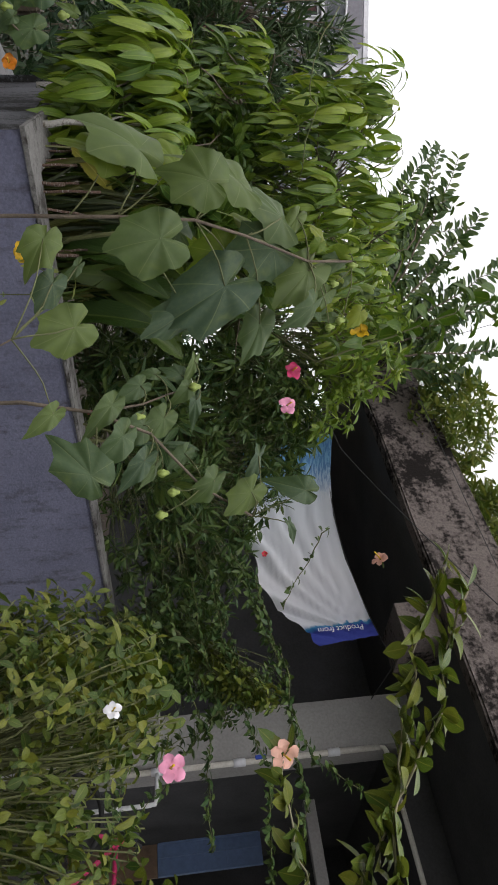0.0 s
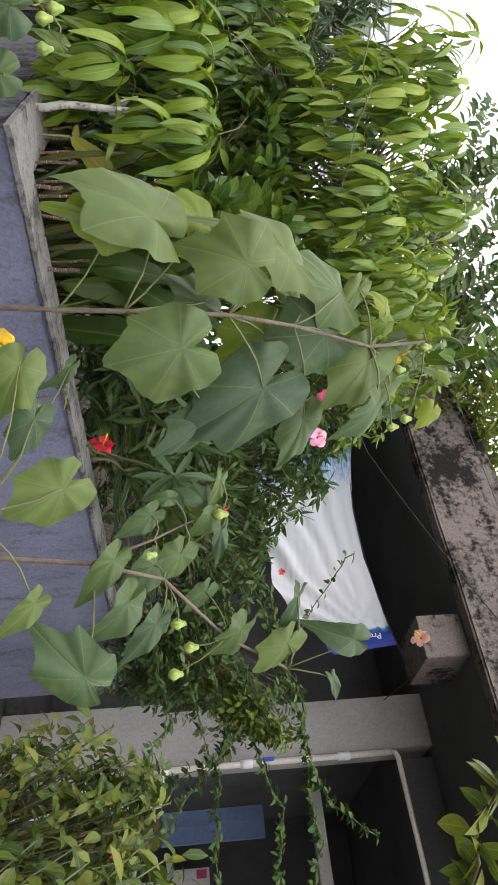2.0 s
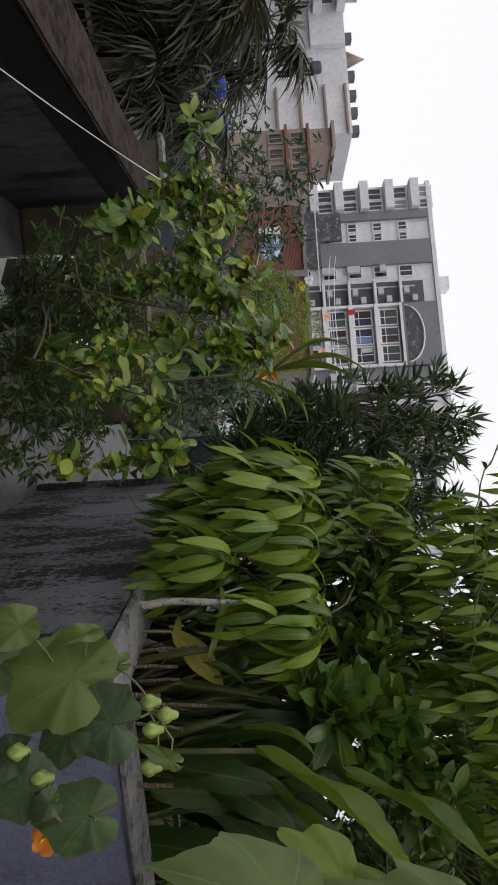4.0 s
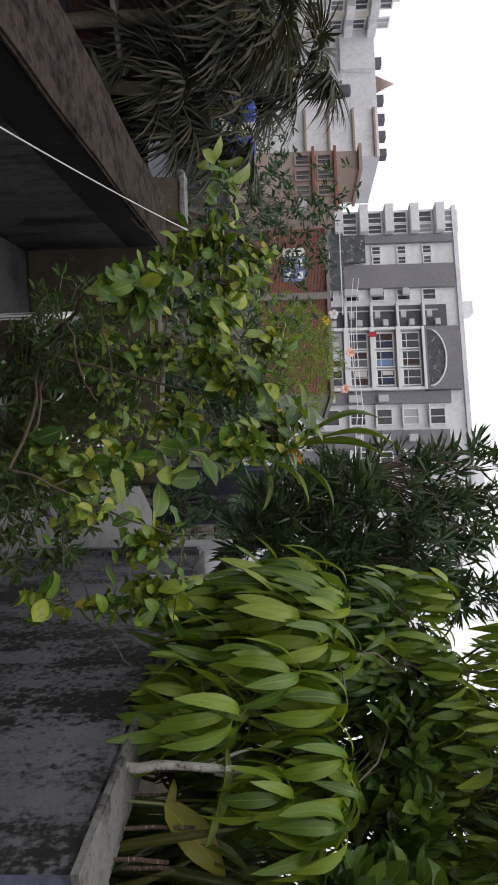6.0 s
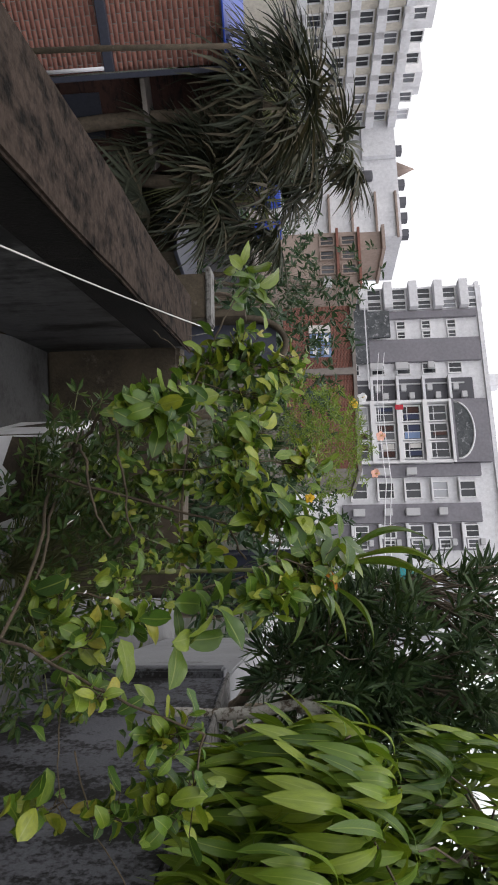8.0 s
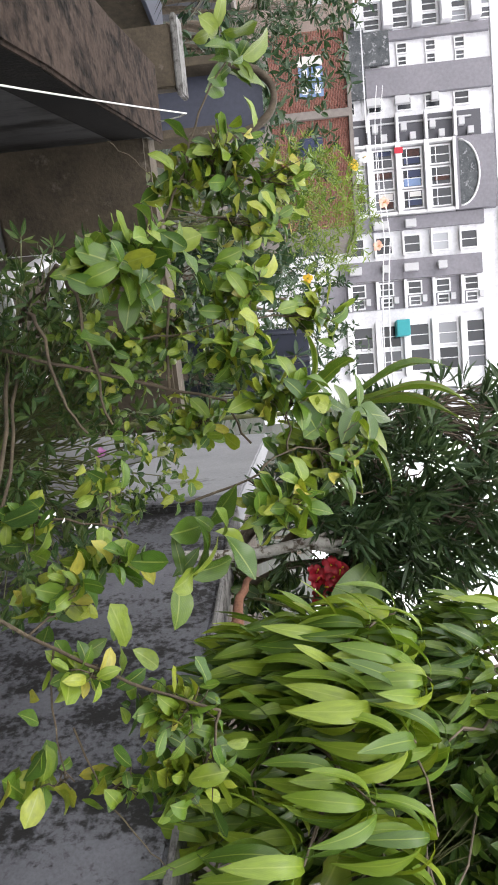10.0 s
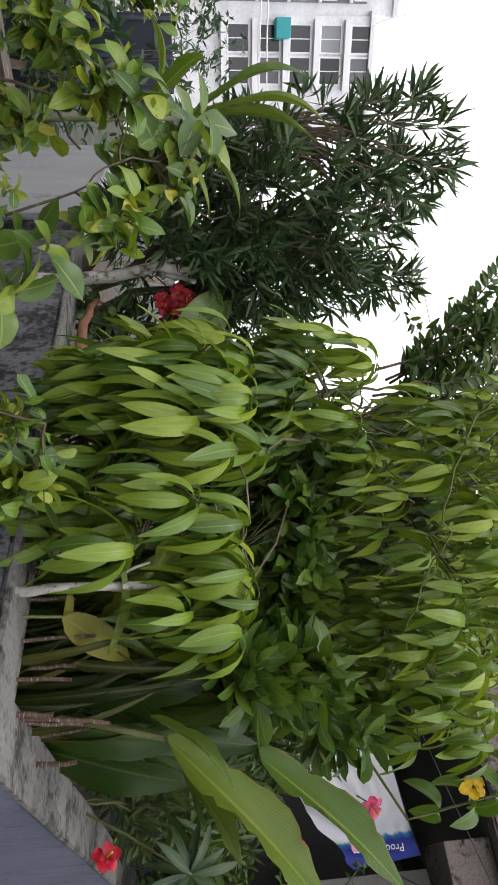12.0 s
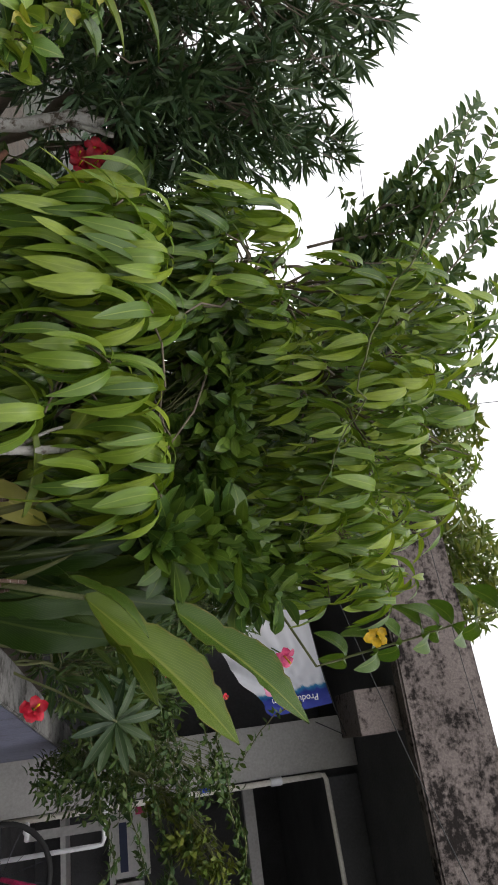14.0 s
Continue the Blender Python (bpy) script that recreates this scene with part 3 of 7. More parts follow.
# parapet along the terrace's edge, its coping broad and mossy
PB, PD = Vector((-0.236, 3.2)), Vector((math.cos(radians(104.3)), math.sin(radians(104.3))))
PN = Vector((-PD.y, PD.x))
parapet = single("parapet", wall_bm(at(Vector(at(PB, PN, 0.014)), PD, -3.6), at(Vector(at(PB, PN, 0.014)), PD, 2.6), 0.28, 0.0, 0.766, 0.004, 0.003), M["damp"],
                 "dark damp parapet wall with vertical streaks", "parapet", kind="structure")
part("coping", wall_bm(at(PB, PD, -3.6), at(PB, PD, 2.64), 0.325, 0.768, 0.792, 0.009, 0.008), M["mossy"], parapet, "brown mossy concrete coping")
# strip stands in for the shade under the coping, with mould mixed in
part("mould_band", wall_bm(at(Vector(at(PB, PN, 0.009)), PD, -3.58), at(Vector(at(PB, PN, 0.009)), PD, 2.45), 0.004, 0.6, 0.765, 0, 0.001), M["band_black"], parapet, "black band of mould and painted shade under the coping")
EW = Vector(at(PB, PD, 2.5))
ED = Vector((math.cos(radians(16)), math.sin(radians(16))))
single("wall_end", wall_bm(at(EW, ED, -0.3), at(EW, ED, 1.35), 0.2, 0.0, 0.74, 0.02, 0.01), M["brown"],
       "short brown cross wall covered in algae", "wall", kind="structure")
cap = thing("white_board", (-1.45, 6.16, 0.7), "weathered white board lying beyond the mossy parapet", "board")
part("board", wall_bm((-1.66, 6.1), (-1.3, 6.2), 0.2, 0.8, 0.835, 0.008, 0.004), M["coping"], cap)
part("pier", wall_bm((-1.62, 6.12), (-1.34, 6.2), 0.15, GROUND, 0.797, 0.01), M["brown"], cap)

rope = bend((1.02, 0.05, 0.012), (0.5, 1.5, 0.262), 0.02, 4)[:-1] + bend((0.5, 1.5, 0.262), (-0.2, 3.5, 0.615), 0.012, 8)[:-1] + bend((-0.2, 3.5, 0.615), (-0.9, 5.5, 0.944), 0.02, 10) + [Vector((-0.915, 5.56, 0.9)), Vector((-0.92, 5.6, 0.8))]
single("rope", Soup().add(tube(rope, 0.0026, sides=8)), M["rope"], "white plastic rope strung along the mossy parapet", "rope")

# iron starter bars left standing in the wall's corner
STUBS = ((1.52, 4.13, 0.16, 0), (1.57, 4.03, 0.22, 0), (1.6, 3.93, 0.17, 0), (1.672, 3.884, 0.12, 1), (1.70, 3.90, 0.26, 0), (1.76, 3.93, 0.18, 0), (1.943, 3.945, 0.14, 1), (1.93, 4.02, 0.17, 0), (1.49, 4.2, 0.14, 0), (1.66, 4.02, 0.16, 0))
bars = Soup().add(tube([(0, 0, -0.25), (0.002, 0, -0.1), (-0.001, 0.002, 0.2), (0.003, 0, 0.55), (0, 0, 0.8), (0.004, 0.002, 1.0)], 0.0058, 0.005, 7)).mesh("starter_bar")
bars.materials.append(M["rust"])
for x, y, h, red in STUBS:
    ob = new("starter_bar", bars)
    ob.location, ob.rotation_euler, ob.scale = (x, y, 0.95), (R.uniform(-0.12, 0.12), R.uniform(-0.12, 0.12), R.uniform(0, 6)), (1.0 + 0.4 * red, 1.0 + 0.4 * red, h)
    tagged(ob, "rusty cement-crusted iron bar standing in the wall", "iron bar", "starter bars in the wall corner")

# ---- house at the terrace's end ----
UX = Vector((0.4695, -0.8829))
HM = Matrix.Translation((4.22, 4.98, 0)) @ Matrix.Rotation(math.atan2(UX.y, UX.x), 4, "Z")


def hb(x0, x1, y0, y1, z0, z1, bevel=0.008):
    return box(x0, x1, y0, y1, z0, z1, bevel, HM)


def hp(x, y, z):
    return HM @ Vector((x, y, z))


house = thing("house", hp(1, 2, 0), "grey rendered house with a deep stained concrete roof edge", "house")
roof = part("roof", hb(-3.36, 5.5, 0.1, 6.0, 3.2, 3.36), M["ceiling"], house, "roof slab over the veranda with shade put into its colour")
fas = wall_bm((0, 0), (8.9, 0), 0.13, 3.19, 3.76, 0.015, 0.012)
bmesh.ops.transform(fas, matrix=HM @ Matrix.Translation((-3.38, 0, 0)), verts=fas.verts)
part("fascia", fas, M["fascia"], house, "weathered concrete roof edge with black mould")
part("fascia", hb(-3.38, -3.26, 0.135, 6.0, 3.19, 3.74), M["fascia"], house)
part("beam", hb(0.0, 0.29, 0.14, 0.62, 2.9, 3.198, 0.012), M["fascia"], house, "bare concrete cross beam")
part("column", hb(0.11, 0.50, 1.33, 1.66, 0.0, 3.198), M["house"], house, "pale grey rendered column")
part("wall", hb(-3.3, 0.108, 2.35, 2.5, 0.0, 3.198), M["ceiling"], house, "veranda wall coloured dark for shade")
part("wall", hb(0.112, 4.8, 5.3, 5.45, 0.0, 3.198), M["ceiling"], house, "inner wall coloured dark for shade")
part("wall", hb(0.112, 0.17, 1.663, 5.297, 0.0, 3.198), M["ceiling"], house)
part("wall", hb(2.9, 5.4, 1.36, 1.56, 0.0, 3.198), M["house"], house)
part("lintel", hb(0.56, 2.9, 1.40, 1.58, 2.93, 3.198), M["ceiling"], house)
part("lintel", hb(0.56, 2.6, 2.2, 2.3, 2.34, 2.44), M["house"], house)
part("pier", hb(-3.3, -3.08, 1.3, 2.34, 0.0, 3.198), M["house"], house, "pale end pier")
part("step", hb(-3.0, 5.2, 1.25, 5.297, 0.004, 0.12), M["floor"], house)
part("ledge", hb(0.08, 0.5, 1.22, 1.329, 0.0, 1.2), M["house"], house, "rough cement ledge at the column's foot")

pipe = thing("water_pipe", hp(0.52, 1.3, 0), "old white plastic water pipe with branches fixed to the column", "pipe")
main = Soup().add(tube([hp(0.53, 1.30, 0.1), hp(0.53, 1.30, 1.2), hp(0.53, 1.30, 2.86)], 0.022, sides=10))
main.add(tube([hp(0.53, 1.30, 2.85), hp(0.535, 1.30, 2.89), hp(0.57, 1.30, 2.905), hp(1.2, 1.31, 2.92), hp(2.7, 1.33, 2.94)], 0.02, sides=10))
part("main_pipe", main, M["pvc"], pipe)
part("branch", Soup().add(tube([hp(0.53, 1.29, 1.17), hp(0.72, 1.28, 1.165), hp(0.755, 1.28, 1.15), hp(0.76, 1.28, 1.1), hp(0.76, 1.28, 0.1)], 0.017, sides=10)), M["white"], pipe, "newer white branch pipe")
for z in (1.17, 1.78, 2.5):
    part("fitting", Soup().add(tube([hp(0.53, 1.30, z - 0.045), hp(0.53, 1.30, z + 0.045)], 0.031, sides=10)), M["white"], pipe)
valve = part("valve", Soup().add(tube([hp(0.60, 1.27, 0.62), hp(0.60, 1.22, 0.62)], 0.022, sides=8)).add(tube([hp(0.53, 1.3, 0.62), hp(0.66, 1.26, 0.62)], 0.018, sides=8)), M["white"], pipe)
part("clip", hb(0.50, 0.53, 1.27, 1.34, 1.9, 1.98, 0.004), M["blue"], pipe, "small blue clip")

blue = thing("blue_board", hp(0.45, 3.85, 0.12), "faded blue panel with a bare lower half inside the dark room", "board")
part("board", hb(0.30, 0.60, 3.83, 3.87, 1.02, 2.08), M["blue_pale"], blue)
part("lower_board", hb(0.30, 0.60, 3.832, 3.868, 0.12, 1.016), M["wood"], blue, "unpainted dark wooden lower half")
for x in (0.30, 0.42, 0.58):
    part("rib", hb(x, x + 0.02, 3.805, 3.828, 1.03, 2.06, 0.003), M["blue_pale"], blue)
for z in (1.4, 1.72):
    part("rib", hb(0.325, 0.575, 3.808, 3.828, z, z + 0.02, 0.003), M["blue_pale"], blue)
shelf = thing("shelf_rack", hp(1.0, 4.8, 0.12), "pale wooden rack with cartons inside the dark room", "shelf")
for z in (0.5, 1.04):
    part("board", hb(0.62, 2.1, 4.56, 5.1, z, z + 0.06, 0.004), M["card"], shelf)
for x in (0.80, 2.0):
    part("post", hb(x, x + 0.1, 4.52, 4.556, 0.12, 1.1, 0.004), M["card"], shelf)
carton = thing("carton", hp(1.0, 4.8, 1.102), "white printed carton lying on the rack", "box")
part("body", hb(0.70, 1.42, 4.62, 4.95, 1.102, 1.5, 0.004), M["card"], carton)
part("print", hb(0.86, 1.36, 4.61, 4.618, 1.16, 1.25, 0), M["ink"], carton)
part("print", hb(0.72, 0.8, 4.61, 4.618, 1.36, 1.47, 0), M["pink"], carton)
carton2 = thing("carton", hp(1.65, 4.8, 1.102), "white carton with red print on the rack", "box")
part("body", hb(1.47, 1.87, 4.64, 4.95, 1.102, 1.42, 0.004), M["card"], carton2)
part("print", hb(1.52, 1.62, 4.63, 4.638, 1.16, 1.34, 0), M["pink"], carton2)
part("print", hb(1.68, 1.8, 4.63, 4.638, 1.14, 1.22, 0), M["ink"], carton2)

bike = thing("bicycle", hp(0.95, 1.25, 0.13), "dark bicycle with a red frame parked by the rack", "bicycle")
for cx in (0.85, 1.85):
    ring = [hp(cx + 0.33 * math.cos(a), 1.12, 0.47 + 0.33 * math.sin(a)) for a in [2 * math.pi * i / 28 for i in range(29)]]
    wheel = part("wheel", Soup().add(tube(ring, 0.02, sides=6)), M["tyre"], bike)
    sp = Soup()
    for i in range(14):
        a = 2 * math.pi * i / 14
        sp.add(tube([hp(cx, 1.12, 0.47), hp(cx + 0.31 * math.cos(a), 1.12, 0.47 + 0.31 * math.sin(a))], 0.0018, sides=4))
    part("spokes", sp, M["iron"], wheel)
fr = Soup()
for p, q in (((0.85, 0.47), (1.02, 0.95)), ((1.02, 0.92), (1.35, 0.45)), ((1.05, 0.9), (1.5, 0.88)), ((1.5, 0.95), (1.35, 0.45)), ((1.35, 0.45), (1.85, 0.47)), ((1.5, 0.85), (1.85, 0.47))):
    fr.add(tube([hp(p[0], 1.12, p[1]), hp(q[0], 1.12, q[1])], 0.016, sides=8))
part("frame", fr, M["pink"], bike, "red tube frame")
part("handlebar", Soup().add(tube([hp(1.03, 0.86, 1.0), hp(1.02, 1.0, 1.05), hp(1.03, 1.12, 1.02), hp(1.02, 1.24, 1.05), hp(1.03, 1.36, 1.0)], 0.013, sides=8)), M["iron"], bike)
part("saddle", hb(1.42, 1.66, 1.05, 1.19, 0.95, 1.0, 0.02), M["tyre"], bike)

# unseen wall, added behind the camera to keep sky light off the terrace
single("wall_back", wall_bm((9.0, -1.9), (2.4, -1.9), 0.2, 0.0, 3.1), M["house"], "unseen plain wall added behind the terrace to block sky light", "wall", kind="structure")

# printed cloth on a line under the roof
def cloth_surface():
    m, nt, bsdf, out = nodes_of("printed_cloth")
    uv = nt.nodes.new("ShaderNodeUVMap")
    sep = nt.nodes.new("ShaderNodeSeparateXYZ")
    nt.links.new(uv.outputs[0], sep.inputs[0])
    wob = noise_at(nt, 5, 5, coord="UV")
    ad = nt.nodes.new("ShaderNodeMath")
    ad.operation, ad.inputs[1].default_value = "MULTIPLY_ADD", 0.10
    nt.links.new(wob, ad.inputs[0])
    nt.links.new(sep.outputs[0], ad.inputs[2])
    band = ramp(nt, ad.outputs[0], [(0.0, (0.1, 0.28, 0.5)), (0.16, (0.2, 0.42, 0.62)), (0.30, (0.66, 0.7, 0.74)), (0.6, (0.72, 0.72, 0.75)), (0.885, (0.68, 0.69, 0.74)), (0.90, (0.03, 0.22, 0.42)), (0.93, (0.03, 0.05, 0.3)), (1.0, (0.05, 0.07, 0.36))])
    spots = noise_at(nt, 26, 3, (1, 2.2, 1), coord="UV")
    edge = ramp(nt, ad.outputs[0], [(0.2, (1, 1, 1)), (0.32, (0, 0, 0))])
    pat = mix(nt, 1.0, edge, ramp(nt, spots, [(0.48, (0, 0, 0)), (0.54, (0.75, 0.75, 0.75))]), "MULTIPLY")
    col = mix(nt, pat, band, (0.05, 0.16, 0.4))
    nt.links.new(col, bsdf.inputs["Base Color"])
    bsdf.inputs["Roughness"].default_value = 0.9
    tr = nt.nodes.new("ShaderNodeBsdfTranslucent")
    nt.links.new(col, tr.inputs[0])
    mx = nt.nodes.new("ShaderNodeMixShader")
    mx.inputs[0].default_value = 0.25
    nt.links.new(bsdf.outputs[0], mx.inputs[1])
    nt.links.new(tr.outputs[0], mx.inputs[2])
    nt.links.new(mx.outputs[0], out.inputs[0])
    return m


TOPS = [(3.66, 7.06, 2.95), (3.9, 6.6, 2.82), (4.12, 6.2, 2.75), (4.35, 5.78, 2.745), (4.51, 5.47, 2.78), (4.60, 5.30, 2.81), (4.67, 5.165, 2.84)]
LOWS = [(3.72, 6.94, 2.05), (3.95, 6.5, 2.02), (4.18, 6.08, 2.0), (4.38, 5.7, 2.02), (4.53, 5.45, 2.12), (4.62, 5.27, 2.28), (4.69, 5.13, 2.40)]


def on_line(pts, t):
    i = min(int(t * (len(pts) - 1)), len(pts) - 2)
    return Vector(pts[i]).lerp(Vector(pts[i + 1]), t * (len(pts) - 1) - i)


nu, nv = 72, 20
vs, fs, uvs = [], [], []
for i in range(nu + 1):
    u = i / nu
    a, b = on_line(TOPS, u), on_line(LOWS, u)
    for j in range(nv + 1):
        w = j / nv
        p = a.lerp(b, w)
        fan = math.atan2(w * 0.8, 1.12 - u)
        fold = 0.022 * (0.5 + 0.5 * w) * (math.sin(34 * fan) + 0.7 * math.sin(57 * fan + 2 * u) + 0.8 * math.sin(13 * u + 3 * w))
        gather = 1 - 0.75 * max(0, (u - 0.86) / 0.14) ** 1.5
        p += Vector((-0.883, -0.469, 0)) * fold * gather
        p.z += 0.02 * math.sin(31 * u) * w
        vs.append(p)
        uvs.append((u, w))
for i in range(nu):
    for j in range(nv):
        k = i * (nv + 1) + j
        fs.append((k, k + nv + 1, k + nv + 2, k + 1))
cloth = single("hanging_cloth", Soup().add((np.array(vs), fs, uvs)), cloth_surface(), "white cloth with blue printed ends hung to dry on a line", "cloth")
words = bpy.data.curves.new("print", "FONT")
words.body, words.size, words.align_x, words.align_y = "Product from", 0.062, "CENTER", "CENTER"
words.materials.append(M["white"])
sign = new("print", words)
sign.parent = cloth
sign.matrix_basis = Matrix.Translation((4.60, 5.19, 2.56)) @ Matrix(((0, 0.4695, -0.8829), (0, -0.8829, -0.4695), (-1, 0, 0))).to_4x4()
single("clothes_line", Soup().add(tube(bend((3.55, 7.25, 2.98), (4.69, 5.12, 2.85), 0.16, 14), 0.004, sides=5)).add(tube([(4.69, 5.12, 2.85), (4.78, 4.97, 2.9), hp(0.14, 1.33, 2.9)], 0.004, sides=5)), M["wire"],
       "thin line tied below the roof", "clothesline")
for pts in ([(2.3, 6.3, 2.35), (3.3, 5.4, 2.6), (3.46, 3.43, 2.8), (3.64, 1.2, 3.05)], [(2.51, 5.74, 3.82), (2.853, 6.123, 2.9), (3.2, 6.6, 2.5)], [(0.0, 9.5, 3.4), (2.78, 5.97, 3.24), (4.6, 4.5, 3.75)]):
    single("cable", Soup().add(tube(bend(pts[0], pts[1], 0.03, 6)[:-1] + bend(pts[1], pts[2], 0.02, 6)[:-1] + (bend(pts[2], pts[3], 0.03, 5) if len(pts) > 3 else [Vector(pts[2])]), 0.0028, sides=5)), M["wire"],
           "thin black cable slung past the house", "cable", "cables by the house")

# ---- plants ----
UP = Vector((0, 0, 1))


def whorl(p, axis, count, size, droop, rn, shapes_up=0.3, wide=1.0, jitter=0.25, over=0.4):
    """Leaves that radiate from a shoot's tip: directions, drooping by their own weight."""
    out = []
    axis = Vector(axis).normalized()
    a0 = rn.uniform(0, 6.28)
    side = axis.orthogonal().normalized()
    other = axis.cross(side)
    for i in range(count):
        a = a0 + i * 2.4 + rn.uniform(-0.3, 0.3)
        out_d = side * math.cos(a) + other * math.sin(a)
        rise = rn.uniform(0.1, 0.8)
        d = (out_d * rn.uniform(0.6, 1.0) + axis * rise * shapes_up - UP * droop * rn.uniform(0.7, 1.3)).normalized()
        base = Vector(p) - axis * size * 0.35 * (i / count) + out_d * 0.006
        up = (UP * over + out_d * (1.0 if over < 1 else -0.3) + Vector((rn.uniform(-1, 1), rn.uniform(-1, 1), rn.uniform(-1, 1))) * jitter)
        out.append(turned(base, d, up, size * rn.uniform(0.72, 1.12), rn.uniform(-0.3, 0.3), wide))
    return out


def drooping_whorl(p, lean, count, size, rn, jitter=0.3):
    """Leaves set round a shoot's tip that leave it level and soon hang down side by side, like an umbrella."""
    out = []
    a0 = rn.uniform(0, 6.28)
    for i in range(count):
        a = a0 + i * 2.4 + rn.uniform(-0.3, 0.3)
        out_d = Vector((math.cos(a), math.sin(a), 0)) + Vector(lean) * 0.6
        d = out_d + UP * (0.2 - 0.9 * i / count + rn.uniform(-0.3, 0.25))
        up = UP + Vector((rn.uniform(-1, 1), rn.uniform(-1, 1), 0)) * jitter * 0.6
        base = Vector(p) - UP * size * 0.3 * (i / count) + out_d * 0.004
        out.append(turned(base, d, up, size * rn.uniform(0.65, 1.15), rn.uniform(-0.35, 0.35), rn.uniform(0.85, 1.1)))
    return out


def hanging_hand(p, count, size, rn):
    """A young shoot's leaves: they rise a little from its tip, arch over and hang side by side like fingers."""
    out = []
    a0 = rn.uniform(0, 6.28)
    for i in range(count):
        a = a0 + i * 2.4 + rn.uniform(-0.25, 0.25)
        out_d = Vector((math.cos(a), math.sin(a), 0))
        d = out_d + UP * (0.15 - 1.1 * i / count + rn.uniform(-0.15, 0.15))
        up = UP + Vector((rn.uniform(-1, 1), rn.uniform(-1, 1), 0)) * 0.12
        out.append(turned(Vector(p) - UP * size * 0.22 * (i / count) + out_d * 0.004, d, up, size * rn.uniform(0.75, 1.05), rn.uniform(-0.2, 0.2), rn.uniform(0.95, 1.2)))
    return out


def limb_tree(base, forks, tips, r0, soup, rn, wob=0.05, tip_r=0.004):
    """Trunk from base through forks, and from the nearest fork a thin crooked limb to each tip."""
    base = Vector(base)
    for f in forks:
        soup.add(tube(bend(base, f, 0.0, 6, wob, rn), r0, r0 * 0.55, 8))
    for t in tips:
        f = min(forks, key=lambda q: (Vector(q) - Vector(t)).length + rn.uniform(0, 0.15))
        if rn.random() < 0.6:
            soup.add(tube(bend(f, t, -0.03, 5, wob * 0.5, rn), min(0.006, r0 * 0.3), min(tip_r, 0.0025), 5))


MANGO = [arching(0.185, 1.3, 0.25, 9, 0.46, 0.78, 0.9, 0.12), arching(0.17, 1.6, 0.3, 9, 0.48, 0.8, 1.0), arching(0.195, 1.1, 0.2, 9, 0.45, 0.75, 0.8, 0.18), arching(0.18, 1.45, 0.35, 9, 0.5, 0.8, 0.8, 0.22), arching(0.155, 1.0, 0.3, 9, 0.46, 0.8, 0.7, 0.15)]
OVAL = [blade(0.5, 0.5, 0.2, 5, 0.5, 0.8), blade(0.46, 0.8, 0.3, 5, 0.47, 0.8), blade(0.54, 0.3, 0.12, 5, 0.5, 0.75)]
LIME = [blade(0.54, 0.6, 0.35, 7, 0.58, 0.48, 0.12), blade(0.44, 1.1, 0.45, 7, 0.56, 0.5, 0.15), blade(0.6, 0.3, 0.25, 7, 0.6, 0.46, 0.18), blade(0.48, -0.5, 0.35, 7, 0.56, 0.5, 0.1), blade(0.46, 0.9, 0.6, 7, 0.55, 0.52, 0.2)]
NARROW = [blade(0.13, 0.4, 0.25, 4, 0.5, 0.8), blade(0.15, 0.8, 0.25, 4, 0.48, 0.8), blade(0.12, 0.2, 0.2, 4, 0.5, 0.8)]
LANCE = [blade(0.26, 0.6, 0.25, 4, 0.45, 0.9), blade(0.3, 0.9, 0.2, 4, 0.45, 0.9), blade(0.24, 0.3, 0.3, 4, 0.45, 0.9)]
OBO = [blade(0.36, 0.6, 0.25, 6, 0.62, 0.7), blade(0.4, 0.9, 0.3, 6, 0.6, 0.7), blade(0.34, 0.3, 0.2, 6, 0.63, 0.7)]
PAIRED = [blade(0.36, 0.4, 0.2, 5, 0.52, 0.7), blade(0.4, 0.7, 0.25, 5, 0.5, 0.7), blade(0.33, 0.2, 0.3, 5, 0.5, 0.75)]
SMALL = [blade(0.48, 0.4, 0.2, 3, 0.5, 0.8), blade(0.42, 0.7, 0.25, 3, 0.48, 0.8)]
STRAP = [keeled(0.23, 1.1, 1.2, 1), keeled(0.22, 1.6, 1.0, 2), keeled(0.15, 0.8, 0.8, 3), keeled(0.12, 1.3, 0.7, 4), keeled(0.05, 0.6, 0.9, 5), keeled(0.27, 0.3, 0.5, 6)]
GRASS = [blade(0.025, 0.9, 0.3, 7, 0.3, 0.5), blade(0.022, 1.4, 0.3, 7, 0.3, 0.5), blade(0.03, 0.5, 0.3, 7, 0.3, 0.5)]


def twig(p, axis, count, size, rn, length=0.13, spread=0.9):
    """Leaves set by turns along a short twig that ends at p."""
    axis = Vector(axis).normalized()
    side = axis.orthogonal().normalized()
    other = axis.cross(side)
    out = []
    a = rn.uniform(0, 6.28)
    for i in range(count):
        a += 2.4 + rn.uniform(-0.5, 0.5)
        o = side * math.cos(a) + other * math.sin(a)
        d = axis * rn.uniform(0.35, 0.9) + o * spread - UP * rn.uniform(-0.1, 0.35)
        up = axis * 0.6 + UP * 0.7 + Vector((rn.uniform(-1, 1), rn.uniform(-1, 1), rn.uniform(-1, 1))) * 0.55
        out.append(turned(Vector(p) - axis * length * (i / count), d, up, size * rn.uniform(0.5, 1.15), rn.uniform(-0.5, 0.5), rn.uniform(0.85, 1.1)))
    return out


def crown(regions, rn, per):
    """Shoot tips in ellipsoids: (centre, radii, count, leaf size)."""
    tips = []
    for c, r, n, size in regions:
        for _ in range(n):
            p, way = inside(c, r, rn)
            tips.append((p, way, size))
    return tips


